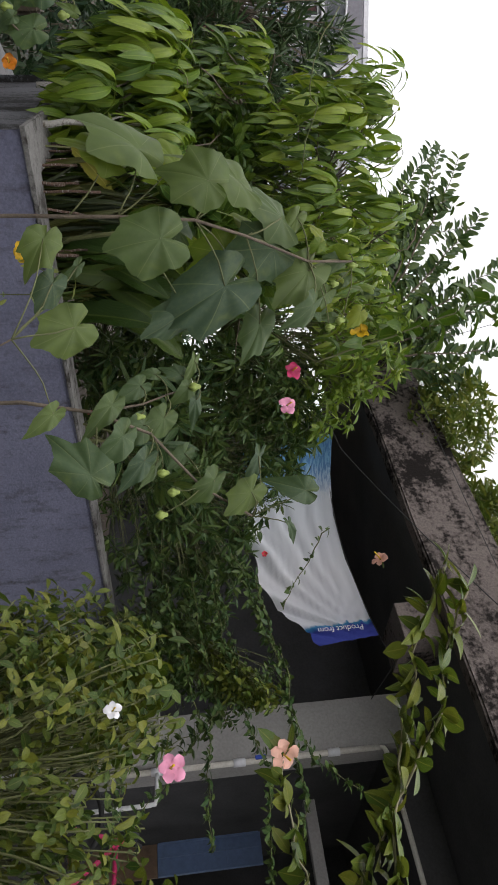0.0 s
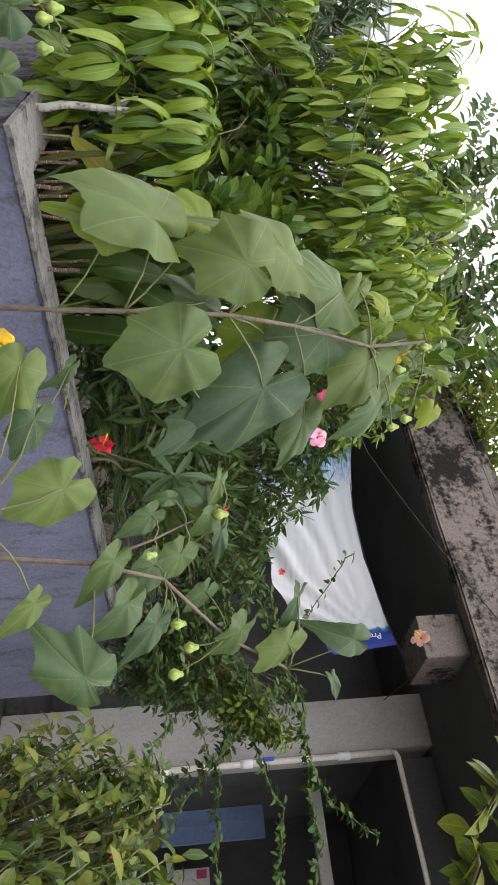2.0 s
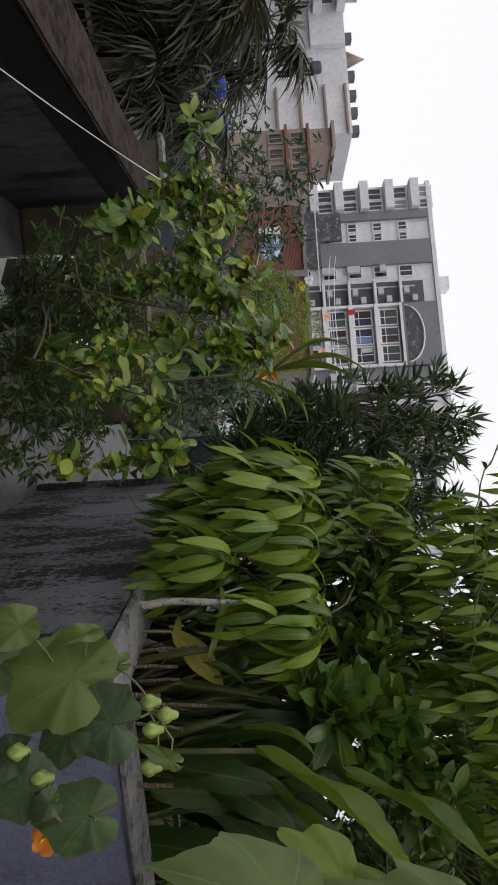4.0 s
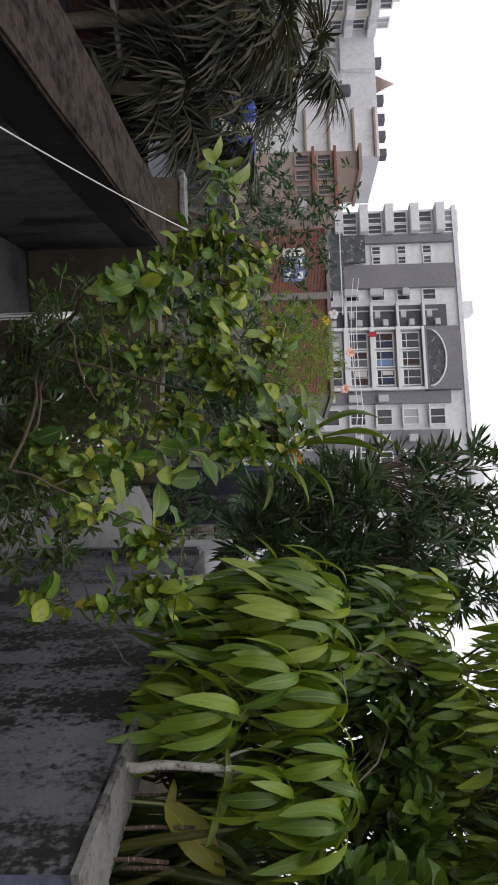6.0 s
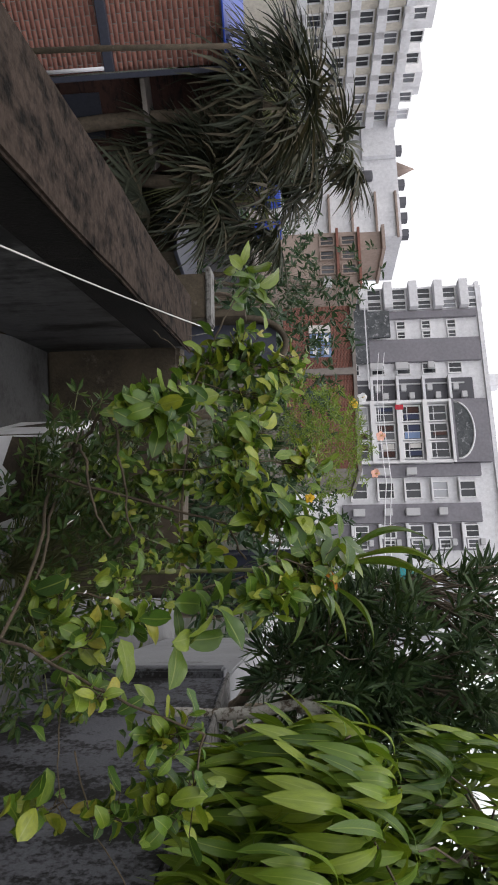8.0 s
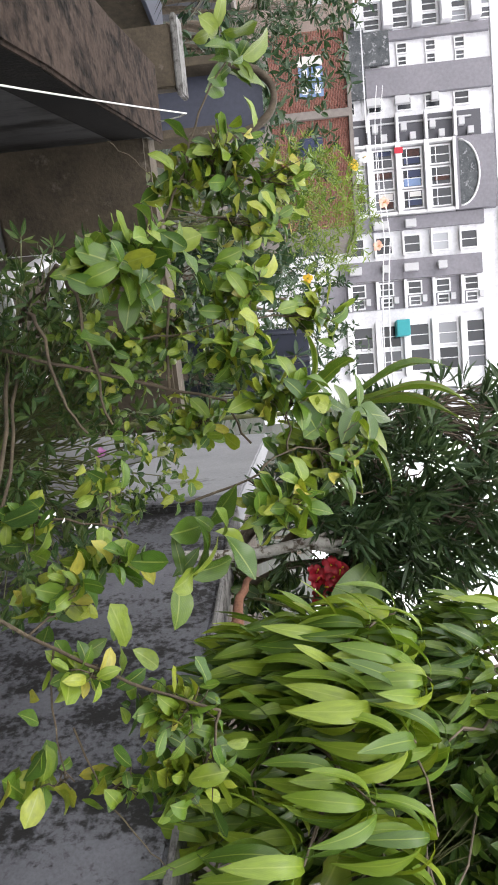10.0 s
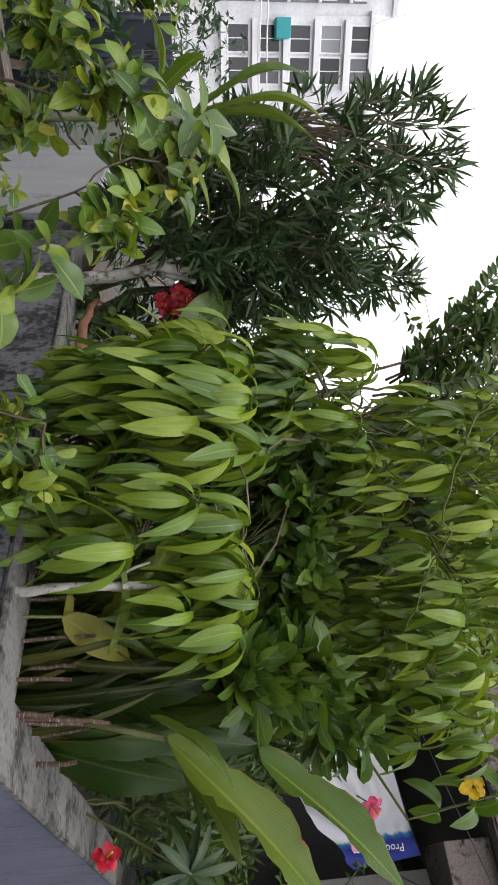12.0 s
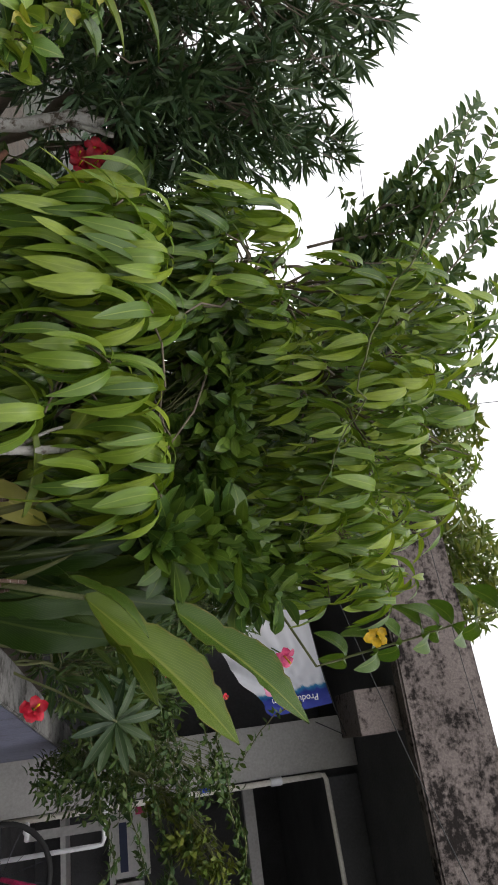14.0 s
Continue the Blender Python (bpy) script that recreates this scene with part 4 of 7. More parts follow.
# mango tree with drooping young leaves, leaning over the left wall
rn = random.Random(3)
mango = thing("mango_tree", (1.45, 4.75, 0.78), "mango tree with whorls of long drooping bright green leaves", "tree")
LOW_TIPS = [(0.96, 4.42, 1.41), (1.0, 4.35, 1.56), (0.98, 4.44, 1.63), (1.03, 4.3, 1.62), (1.07, 4.26, 1.48), (1.13, 4.19, 1.56), (1.17, 4.27, 1.65), (1.2, 4.07, 1.45), (1.28, 4.08, 1.58), (1.3, 4.02, 1.29), (1.41, 4.05, 1.59), (1.5, 4.04, 1.6), (1.49, 4.0, 1.43), (1.55, 3.97, 1.56), (0.99, 4.47, 1.39), (1.04, 4.52, 1.26), (1.12, 4.38, 1.29), (1.06, 4.51, 1.21), (1.09, 4.42, 1.38), (1.27, 4.22, 1.17), (1.19, 4.32, 1.23), (1.37, 4.28, 1.2), (1.39, 4.23, 1.08)]
MID_TIPS = [(0.99, 4.55, 1.98), (1.03, 4.54, 2.02), (1.04, 4.66, 1.83), (1.18, 4.45, 1.93), (1.25, 4.38, 1.99), (1.2, 4.52, 1.79), (1.05, 4.67, 1.91), (1.37, 4.39, 1.99), (1.1, 4.64, 1.77)]
HIGH_TIPS = [(1.19, 4.45, 2.28), (1.19, 4.47, 2.5), (1.31, 4.33, 2.22), (1.29, 4.42, 2.34), (1.36, 4.22, 2.39), (1.38, 4.19, 2.3), (1.5, 4.15, 2.37), (1.39, 4.33, 2.1), (1.51, 4.36, 2.05), (1.53, 4.22, 2.16), (1.65, 4.19, 2.24), (1.73, 4.24, 2.15), (1.7, 4.11, 2.24), (1.78, 4.1, 2.15), (1.8, 4.22, 2.04), (1.81, 4.04, 2.28), (1.95, 4.01, 2.32), (2.09, 3.99, 2.32), (1.99, 4.07, 2.19), (1.98, 4.15, 2.06), (1.71, 4.19, 2.45), (1.51, 4.23, 2.56), (1.29, 4.35, 2.55), (1.79, 4.13, 2.54), (1.77, 4.34, 1.94), (2.0, 4.27, 1.94), (2.17, 4.08, 2.14)]
YOUNG = [((1.2, 4.35, 2.45), (0.22, 0.2, 0.16), 7, 0.15), ((1.75, 4.4, 2.5), (0.4, 0.2, 0.2), 12, 0.15), ((2.15, 4.4, 2.45), (0.42, 0.25, 0.28), 16, 0.15), ((1.7, 4.62, 2.15), (0.5, 0.14, 0.3), 26, 0.15), ((1.4, 4.62, 1.55), (0.3, 0.12, 0.2), 10, 0.16)]
OLD = [((1.75, 4.75, 2.2), (0.5, 0.2, 0.3), 40, 0.16), ((1.6, 4.8, 1.7), (0.6, 0.25, 0.45), 60, 0.16), ((2.1, 4.65, 1.9), (0.5, 0.3, 0.38), 30, 0.15), ((1.35, 4.75, 1.75), (0.4, 0.25, 0.35), 48, 0.16), ((1.38, 4.6, 1.3), (0.36, 0.2, 0.32), 50, 0.17), ((1.2, 4.58, 1.7), (0.2, 0.16, 0.22), 30, 0.16), ((1.08, 4.5, 1.42), (0.14, 0.12, 0.22), 16, 0.14)]
young, old, tips = [], [], []
# openings in the crown: one to the sky, one to the dark shrubs behind
GAPS = [((1.06, 4.4, 2.02), (0.2, 0.6, 0.14)), ((1.5, 4.2, 1.75), (0.24, 0.3, 0.15))]


def open_at(p):
    return any(sum(((p[i] - c[i]) / r[i]) ** 2 for i in range(3)) < 1 for c, r in GAPS)


for spots, size in ((LOW_TIPS, 0.235), (MID_TIPS, 0.175), (HIGH_TIPS, 0.185)):
    for p in spots:
        tips.append(Vector(p))
        young += hanging_hand(p, rn.randint(9, 14), size * rn.uniform(0.85, 1.05), rn)
        behind = Vector(p) + Vector((rn.uniform(-0.07, 0.07), rn.uniform(0.05, 0.13), rn.uniform(-0.09, 0.03)))
        tips.append(behind)
        young += hanging_hand(behind, rn.randint(9, 12), size * rn.uniform(0.8, 1.0), rn)
for p, way, size in spaced(crown([(c, r, n * 3, sz) for c, r, n, sz in YOUNG], rn, 10), 0.8):
    if open_at(p):
        continue
    tips.append(p)
    young += drooping_whorl(p, (way.x * 0.5, way.y * 0.5 - 0.35, 0), rn.randint(7, 11), size, rn, 0.3)
for p, way, size in crown(OLD, rn, 9):
    if open_at(p):
        continue
    tips.append(p)
    old += drooping_whorl(p, (way.x, way.y - 0.2, 0), rn.randint(9, 13), size, rn, 0.5)
wood = Soup()
limb_tree((1.5, 4.75, 0.7), [(1.2, 4.6, 1.1), (1.0, 4.6, 1.4), (1.5, 4.75, 1.5), (1.95, 4.75, 1.8), (1.3, 4.75, 1.9), (2.2, 4.7, 2.2), (1.7, 4.75, 2.2)], tips, 0.022, wood, rn)
part("trunk", wood, M["bark"], mango)
scatter("crown", young, MANGO, L["mango"], mango, (0.95, 3.7, 1.4), 300)
scatter("crown", old, MANGO, L["mango_old"], mango, None, 0)
# whitewashed stems
for name, pts, r in (("whitewashed_tree", [(0.98, 5.5, 0.75), (0.97, 5.5, 1.15), (0.93, 5.5, 1.34), (0.95, 5.5, 1.44)], 0.035), ("whitewashed_tree", [(1.44, 4.07, 0.78), (1.425, 4.05, 1.12), (1.443, 4.06, 1.32)], 0.017)):
    tr = thing(name, pts[0], "tree stem painted white with lime wash", "tree trunk", "whitewashed stems")
    s = Soup().add(tube(bend(pts[0], pts[1], 0, 6, 0.008) + [Vector(p) for p in pts[2:]], r, r * 0.65, 10))
    top = Vector(pts[-1])
    s.add(tube(bend(top - Vector((0, 0, 0.1)), top + Vector((0.05, 0.02, 0.06)), -0.012, 5, 0.004), r * 0.6, r * 0.3, 8))
    s.add(tube(bend(top - Vector((0, 0, 0.14)), top + Vector((-0.05, 0.03, 0.0)), 0.012, 5, 0.004), r * 0.45, r * 0.2, 8))
    s.add(tube(bend(top - Vector((0, 0, 0.02)), top + Vector((-0.01, -0.02, 0.08)), 0, 4, 0.004), r * 0.6, r * 0.2, 8))
    part("trunk", s, M["white_bark"], tr)

# narrow-leaved dark shrub
rn = random.Random(5)
ole = thing("oleander", (1.25, 5.95, 0.78), "tall dark shrub with narrow pointed leaves", "shrub")
tips, leaves = [], []
for p, way, size in crown([((0.78, 6.0, 1.6), (0.5, 0.3, 0.4), 80, 0.12), ((0.84, 5.8, 1.9), (0.58, 0.4, 0.6), 205, 0.135), ((0.48, 5.9, 2.4), (0.34, 0.3, 0.36), 42, 0.14), ((0.98, 5.75, 2.0), (0.26, 0.3, 0.28), 40, 0.13), ((0.66, 6.2, 2.6), (0.2, 0.2, 0.16), 16, 0.14), ((1.08, 5.82, 2.42), (0.12, 0.12, 0.16), 12, 0.13), ((0.85, 5.7, 1.5), (0.5, 0.35, 0.38), 150, 0.12)], rn, 1):
    tips.append(p)
    leaves += whorl(p, Vector((way.x, way.y, 0.6 + way.z)), rn.randint(11, 16), size, 0.0, rn, 1.2)
wood = Soup()
limb_tree((1.25, 5.95, 0.6), [(0.7, 5.85, 1.4), (1.1, 5.8, 1.5), (0.8, 5.75, 1.7), (0.4, 5.85, 1.85)], tips, 0.03, wood, rn)
part("trunk", wood, M["bark"], ole)["kind"] = "stuff"
scatter("crown", leaves, NARROW, L["oleander"], ole, None, 0)

# lime tree in a white box on the terrace
rn = random.Random(8)
lime = thing("lime_tree", (0.02, 4.75, 0.44), "lime tree with bright oval leaves and some yellow ones", "tree")
# clumps of leaves on the shoots: centre, reach, shoots, leaf length
UPPER = [((-0.399, 4.705, 1.167), (0.144, 0.112, 0.135), 20, 0.078),
         ((-0.330, 4.660, 1.050), (0.100, 0.080, 0.100), 8, 0.075),
         ((-0.037, 4.302, 0.951), (0.090, 0.086, 0.125), 16, 0.085),
         ((-0.199, 4.669, 1.241), (0.100, 0.080, 0.100), 10, 0.070),
         ((0.031, 4.452, 1.226), (0.082, 0.069, 0.090), 10, 0.075),
         ((0.183, 4.391, 1.206), (0.080, 0.067, 0.087), 10, 0.075),
         ((0.381, 4.467, 1.061), (0.085, 0.068, 0.085), 12, 0.060),
         ((0.307, 4.311, 1.302), (0.062, 0.055, 0.076), 8, 0.080),
         ((-0.323, 4.738, 1.365), (0.137, 0.082, 0.068), 9, 0.060),
         ((0.091, 4.565, 1.403), (0.095, 0.070, 0.079), 10, 0.060),
         ((0.094, 4.529, 0.993), (0.111, 0.101, 0.142), 14, 0.060)]
LOWER = [((0.449, 4.444, 1.423), (0.112, 0.096, 0.127), 20, 0.080),
         ((0.555, 4.125, 1.304), (0.068, 0.059, 0.081), 12, 0.080),
         ((0.553, 4.077, 0.747), (0.074, 0.059, 0.074), 8, 0.080),
         ((0.662, 3.880, 0.875), (0.053, 0.053, 0.080), 12, 0.068),
         ((0.496, 4.143, 0.897), (0.038, 0.036, 0.051), 4, 0.060),
         ((0.846, 3.789, 1.115), (0.054, 0.049, 0.069), 12, 0.060),
         ((0.977, 3.812, 1.127), (0.061, 0.048, 0.061), 12, 0.068),
         ((0.775, 3.779, 0.953), (0.049, 0.047, 0.069), 6, 0.062),
         ((0.994, 3.819, 0.984), (0.062, 0.045, 0.051), 6, 0.060),
         ((0.985, 3.809, 0.862), (0.051, 0.033, 0.031), 4, 0.070),
         ((0.618, 3.941, 0.970), (0.039, 0.042, 0.067), 7, 0.075)]
BOUGHS = [([(0.128, 4.437, 0.540), (0.190, 4.430, 0.742), (0.270, 4.418, 1.001), (0.310, 4.428, 1.148), (0.425, 4.397, 1.210)], 0.0055),
         ([(0.058, 4.352, 0.677), (0.123, 4.312, 0.718), (0.275, 4.286, 0.760), (0.367, 4.285, 0.815)], 0.0055),
         ([(-0.063, 4.346, 0.751), (0.015, 4.326, 0.803), (0.204, 4.298, 0.846), (0.349, 4.272, 0.884)], 0.0055),
         ([(0.525, 4.072, 0.675), (0.542, 4.071, 0.789), (0.567, 4.062, 0.940)], 0.004),
         ([(0.657, 3.816, 0.719), (0.675, 3.801, 0.789), (0.726, 3.787, 0.894), (0.786, 3.775, 1.024), (0.839, 3.775, 1.177)], 0.0045),
         ([(0.875, 3.799, 0.907), (1.001, 3.815, 0.943), (1.109, 3.815, 1.017), (1.153, 3.816, 1.066)], 0.002)]
SIDE_BOUGHS = [([(0.729, 3.796, 0.885), (0.878, 3.806, 0.872), (0.982, 3.812, 0.895)], 0.0022),
         ([(0.537, 4.156, 1.073), (0.496, 4.192, 1.215), (0.444, 4.283, 1.307)], 0.0035),
         ([(0.128, 4.418, 0.906), (0.124, 4.432, 1.056), (0.089, 4.446, 1.193)], 0.003),
         ([(-0.221, 4.598, 0.987), (-0.386, 4.684, 1.050), (-0.565, 4.729, 1.094), (-0.712, 4.746, 1.186)], 0.0045),
         ([(-0.438, 4.549, 0.854), (-0.389, 4.582, 0.922), (-0.326, 4.604, 0.986)], 0.002),
         ([(0.270, 4.418, 1.001), (0.008, 4.485, 1.008), (-0.199, 4.576, 0.982)], 0.0045)]
wood, ends = Soup(), []
FOOT = Vector((0.02, 4.75, 0.42))
for pts, r in BOUGHS + SIDE_BOUGHS:
    run = [Vector(pts[0])]
    for a, b in zip(pts, pts[1:]):
        run += bend(a, b, 0.006, 4, 0.005, rn)[1:]
    ends += run
    wood.add(tube(run, r, r * 0.55, 7))
    if r > 0.0035:
        wood.add(tube(bend(FOOT, run[0], -0.03, 6, 0.012, rn), r * 1.5, r, 7))
leaves = []
for c, r, n, size in [(c, r, round(n * 1.3), size * 1.15) for c, r, n, size in UPPER] + LOWER:
    hub = min(ends, key=lambda q: (q - Vector(c)).length)
    wood.add(tube(bend(hub, c, -0.01, 5, 0.01, rn), 0.0028, 0.0018, 5))
    for _ in range(n):
        p, way = inside(c, r, rn, 0.25)
        leaves += twig(p, Vector((way.x, way.y - 0.3, 0.5 + 0.4 * way.z)), rn.randint(4, 7), size, rn)
        wood.add(tube(bend(Vector(c).lerp(hub, rn.uniform(0, 0.5)), p, -0.008, 3, 0.005, rn), 0.0016, 0.001, 4))
part("trunk", wood, M["lime_bark"], lime)
scatter("crown", leaves, LIME, L["lime"], lime, (0.35, 2.8, 1.3), 290)
big = []
for c, k, sz in (((-0.725, 4.752, 1.238), 15, 0.135),
                 ((-0.798, 4.751, 1.183), 8, 0.125),
                 ((-0.073, 4.285, 0.959), 8, 0.115),
                 ((-0.068, 4.316, 1.092), 5, 0.120),
                 ((-0.002, 4.283, 0.995), 6, 0.110),
                 ((0.587, 4.012, 1.177), 10, 0.125),
                 ((0.647, 3.983, 1.119), 6, 0.130),
                 ((0.75, 3.837, 1.015), 5, 0.105),
                 ((0.35, 4.457, 1.504), 10, 0.130),
                 ((0.504, 4.391, 1.432), 8, 0.115),
                 ((0.169, 4.265, 0.909), 2, 0.100),
                 ((0.936, 3.821, 1.195), 4, 0.080),
                 ((0.278, 4.292, 1.291), 2, 0.090)):
    big += twig(c, (rn.uniform(-0.4, 0.4), -0.5, 0.5), k, sz, rn, 0.12, 1.1)
scatter("young_shoots", big, LIME[:3] + LANCE[1:2], L["shoot"], lime, (0.35, 2.8, 1.3), len(big), word="large_leaf")
fine = []
for c, r, n, sz in [((0.12, 4.5, 0.95), (0.36, 0.12, 0.26), 70, 0.045), ((0.5, 4.42, 0.92), (0.22, 0.1, 0.2), 24, 0.045)]:
    for _ in range(n):
        p, way = inside(c, r, rn, 0.0)
        fine += twig(p, (way.x, way.y - 0.2, 0.6), rn.randint(4, 7), sz, rn, 0.06)
scatter("inner_foliage", fine, LIME, L["lime"], lime)
fl = Soup()
for i in range(9):
    b = Vector((0.534, 4.062, 0.793)).lerp(Vector((0.566, 4.053, 0.949)), i / 8) + Vector((rn.uniform(-0.012, 0.012), -0.01, rn.uniform(-0.01, 0.01)))
    fl.add(blade(0.5, 0.4, 0.3, 3), turned(b, (rn.uniform(-1, 1), -1, rn.uniform(-0.2, 1)), UP, 0.016))
part("blossom", fl, M["white"], lime, "small white blossoms")
tub = thing("white_tub", (0.0, 4.85, 0.0), "white square planting box with a worn rim", "planter")
TC = [(-0.068, 4.606), (0.26, 4.74), (0.06, 5.2), (-0.27, 5.06)]
for k in range(4):
    part("side", wall_bm(TC[k], TC[(k + 1) % 4], 0.022, 0.15, 0.5, 0.005), M["white"], tub)
part("soil", slab(TC, 0.15, 0.44), M["soil"], tub)
part("stand", slab([(0.7 * x + 0.3 * 0.0, 0.7 * y + 0.3 * 4.88) for x, y in TC], 0.0, 0.149), M["brown"], tub)


def soft_shrub(name, base, regions, shapes, material, label, seed, per=(5, 8), droop=0.25, near=None, parts=0, stems=6, r0=0.01, category="shrub", wide=1.0, lift=1.0):
    rn = random.Random(seed)
    ob = thing(name, base, label, category)
    tips, leaves = [], []
    for p, way, size in crown(regions, rn, 1):
        tips.append(p)
        if shapes is SMALL or name == "flowering_shrub" or shapes is OVAL:
            leaves += twig(p, Vector((way.x, way.y, 0.5)), rn.randint(*per), size, rn, size * 1.8)
        else:
            leaves += whorl(p, Vector((way.x, way.y, 0.6)), rn.randint(*per), size, droop, rn, lift, wide, 0.6)
    s = Soup()
    mid = sum(tips, Vector()) / len(tips)
    forks = [Vector(base).lerp(mid, 0.55) + Vector((rn.uniform(-0.1, 0.1), rn.uniform(-0.1, 0.1), 0)) for _ in range(3)]
    limb_tree(base, forks, tips[::10] if name == "yellow_flower_bush" else tips, r0, s, rn, 0.03, 0.0016)
    part("stem", s, M["twig"], ob)
    scatter("foliage", leaves, shapes, material, ob, near, parts)
    return ob


soft_shrub("garden_shrub", (3.2, 5.2, 0.78), [((3.0, 5.05, 1.4), (0.6, 0.3, 0.5), 170, 0.1), ((3.7, 5.3, 1.6), (0.55, 0.3, 0.45), 170, 0.1), ((4.15, 5.2, 1.5), (0.4, 0.3, 0.5), 110, 0.09), ((2.6, 4.8, 1.4), (0.45, 0.3, 0.45), 100, 0.1), ((2.75, 5.0, 1.95), (0.4, 0.25, 0.3), 90, 0.09), ((3.3, 5.15, 2.0), (0.35, 0.25, 0.3), 70, 0.09), ((3.1, 5.2, 2.15), (0.4, 0.2, 0.3), 100, 0.1), ((2.7, 5.28, 2.06), (0.42, 0.16, 0.34), 170, 0.1)],
           LANCE + NARROW[:1], L["bush"], "dense dark green shrub hanging over the garden wall", 21, (9, 13), 0.35)
soft_shrub("garden_shrub", (2.3, 4.7, 0.78), [((2.35, 4.6, 1.15), (0.45, 0.2, 0.35), 80, 0.1), ((1.95, 4.6, 1.1), (0.3, 0.25, 0.25), 40, 0.1), ((3.3, 4.95, 1.15), (0.8, 0.2, 0.32), 120, 0.085)],
           NARROW + LANCE, L["bush"], "low dark shrub behind the garden wall", 22, (9, 13), 0.2)
soft_shrub("star_leaved_shrub", (2.75, 4.5, 0.78), [((3.138, 4.432, 1.395), (0.1, 0.06, 0.08), 4, 0.24), ((2.8, 4.42, 1.35), (0.3, 0.12, 0.3), 12, 0.2), ((3.3, 4.7, 1.5), (0.3, 0.15, 0.25), 12, 0.15)], NARROW, L["bush"], "shrub with star-like rosettes of narrow leaves", 29, (10, 13), 0.0)
star = thing("star_leaved_plant", (2.75, 4.5, 0.78), "dark plant with one wide star of long narrow leaves", "plant")
heart = Vector((2.825, 4.124, 1.383))
part("stem", Soup().add(tube(bend((2.75, 4.5, 0.78), heart, 0.0, 5, 0.01, random.Random(4)), 0.007, 0.004, 7)), M["twig"], star)
rn = random.Random(33)
STAR_LEAF = [Soup().add(blade(w, c, 0.3, 8, 0.5, 0.75)).mesh("leaf") for w, c in ((0.19, 0.5), (0.17, 0.8), (0.21, 0.3))]
for me in STAR_LEAF:
    me.materials.append(L["oleander"])
away = Vector((-0.82, -0.5, 0.27))
flat, rise = away.orthogonal().normalized(), away.cross(away.orthogonal()).normalized()
for i in range(13):
    a = i * 2.4
    lf = new("leaf", STAR_LEAF[i % 3])
    lf.parent = star
    lf.matrix_parent_inverse = Matrix.Translation(-world_at(star))
    lf.matrix_basis = turned(heart - away * 0.006 * i, flat * math.cos(a) + rise * math.sin(a) + away * rn.uniform(0.1, 0.45), away, rn.uniform(0.17, 0.23), rn.uniform(-0.3, 0.3))
soft_shrub("hanging_creeper", (4.4, 5.35, 1.0), [((4.5, 5.0, 1.35), (0.4, 0.3, 0.4), 170, 0.065), ((4.75, 4.8, 1.75), (0.25, 0.25, 0.4), 90, 0.06), ((4.3, 4.7, 1.25), (0.35, 0.25, 0.42), 130, 0.07)], SMALL, L["bush"], "dense creeper in front of the house column", 23, (6, 10), 0.4)
soft_shrub("hanging_creeper", (4.2, 4.75, 1.3), [((4.29, 4.25, 1.71), (0.13, 0.12, 0.16), 46, 0.065), ((4.25, 4.43, 1.61), (0.1, 0.1, 0.13), 30, 0.06), ((4.29, 4.09, 1.84), (0.1, 0.1, 0.12), 24, 0.06)], SMALL, L["vine"], "fresh green creeper tangled beside the column", 36, (6, 9), 0.35)
soft_shrub("flowering_shrub", (2.95, 2.05, 0.0), [((2.82, 2.1, 1.12), (0.3, 0.2, 0.22), 169, 0.034), ((3.04, 1.93, 1.17), (0.25, 0.2, 0.24), 156, 0.034), ((2.8, 2.15, 1.33), (0.13, 0.1, 0.1), 39, 0.034), ((3.2, 1.8, 1.25), (0.2, 0.2, 0.25), 91, 0.036), ((2.92, 2.36, 1.2), (0.2, 0.14, 0.25), 80, 0.058), ((2.7, 2.2, 1.05), (0.16, 0.12, 0.2), 40, 0.055)],
           SMALL + LIME[:1], L["garden_bright"], "small-leaved shrub with white and pink flowers", 24, (5, 8), 0.1, (1.9, 1.0, 1.5), 250)
soft_shrub("flowering_shrub", (3.15, 2.7, 0.0), [((3.08, 2.74, 1.08), (0.26, 0.18, 0.3), 221, 0.044), ((3.3, 2.6, 0.95), (0.25, 0.2, 0.3), 130, 0.044)],
           SMALL + LIME[:1], L["garden_bright"], "small-leaved yellow-green shrub on the terrace", 34, (6, 9), 0.1)
soft_shrub("wall_shrub", (0.6, 4.9, 0.0), [((0.35, 4.72, 0.55), (0.45, 0.3, 0.4), 240, 0.055), ((0.05, 4.55, 0.62), (0.3, 0.15, 0.25), 90, 0.05), ((0.75, 4.55, 0.45), (0.22, 0.35, 0.3), 80, 0.06), ((0.1, 4.7, 0.75), (0.3, 0.2, 0.2), 60, 0.06)], LANCE, L["bush"], "low flowering plants at the foot of the wall", 25, (6, 10), 0.1)
soft_shrub("round_leaved_shrub", (1.75, 4.7, 0.78), [((1.81, 4.06, 1.56), (0.12, 0.1, 0.1), 9, 0.15), ((1.84, 4.11, 1.73), (0.13, 0.1, 0.13), 14, 0.125), ((2.02, 4.1, 1.87), (0.16, 0.12, 0.14), 16, 0.12), ((1.5, 4.39, 1.75), (0.16, 0.1, 0.13), 26, 0.095), ((1.42, 4.5, 1.88), (0.14, 0.1, 0.12), 18, 0.09), ((1.72, 4.31, 1.73), (0.16, 0.1, 0.14), 22, 0.11)], OBO, L["mango_old"], "dark shrub with rosettes of blunt glossy leaves", 27, (9, 13), 0.05)
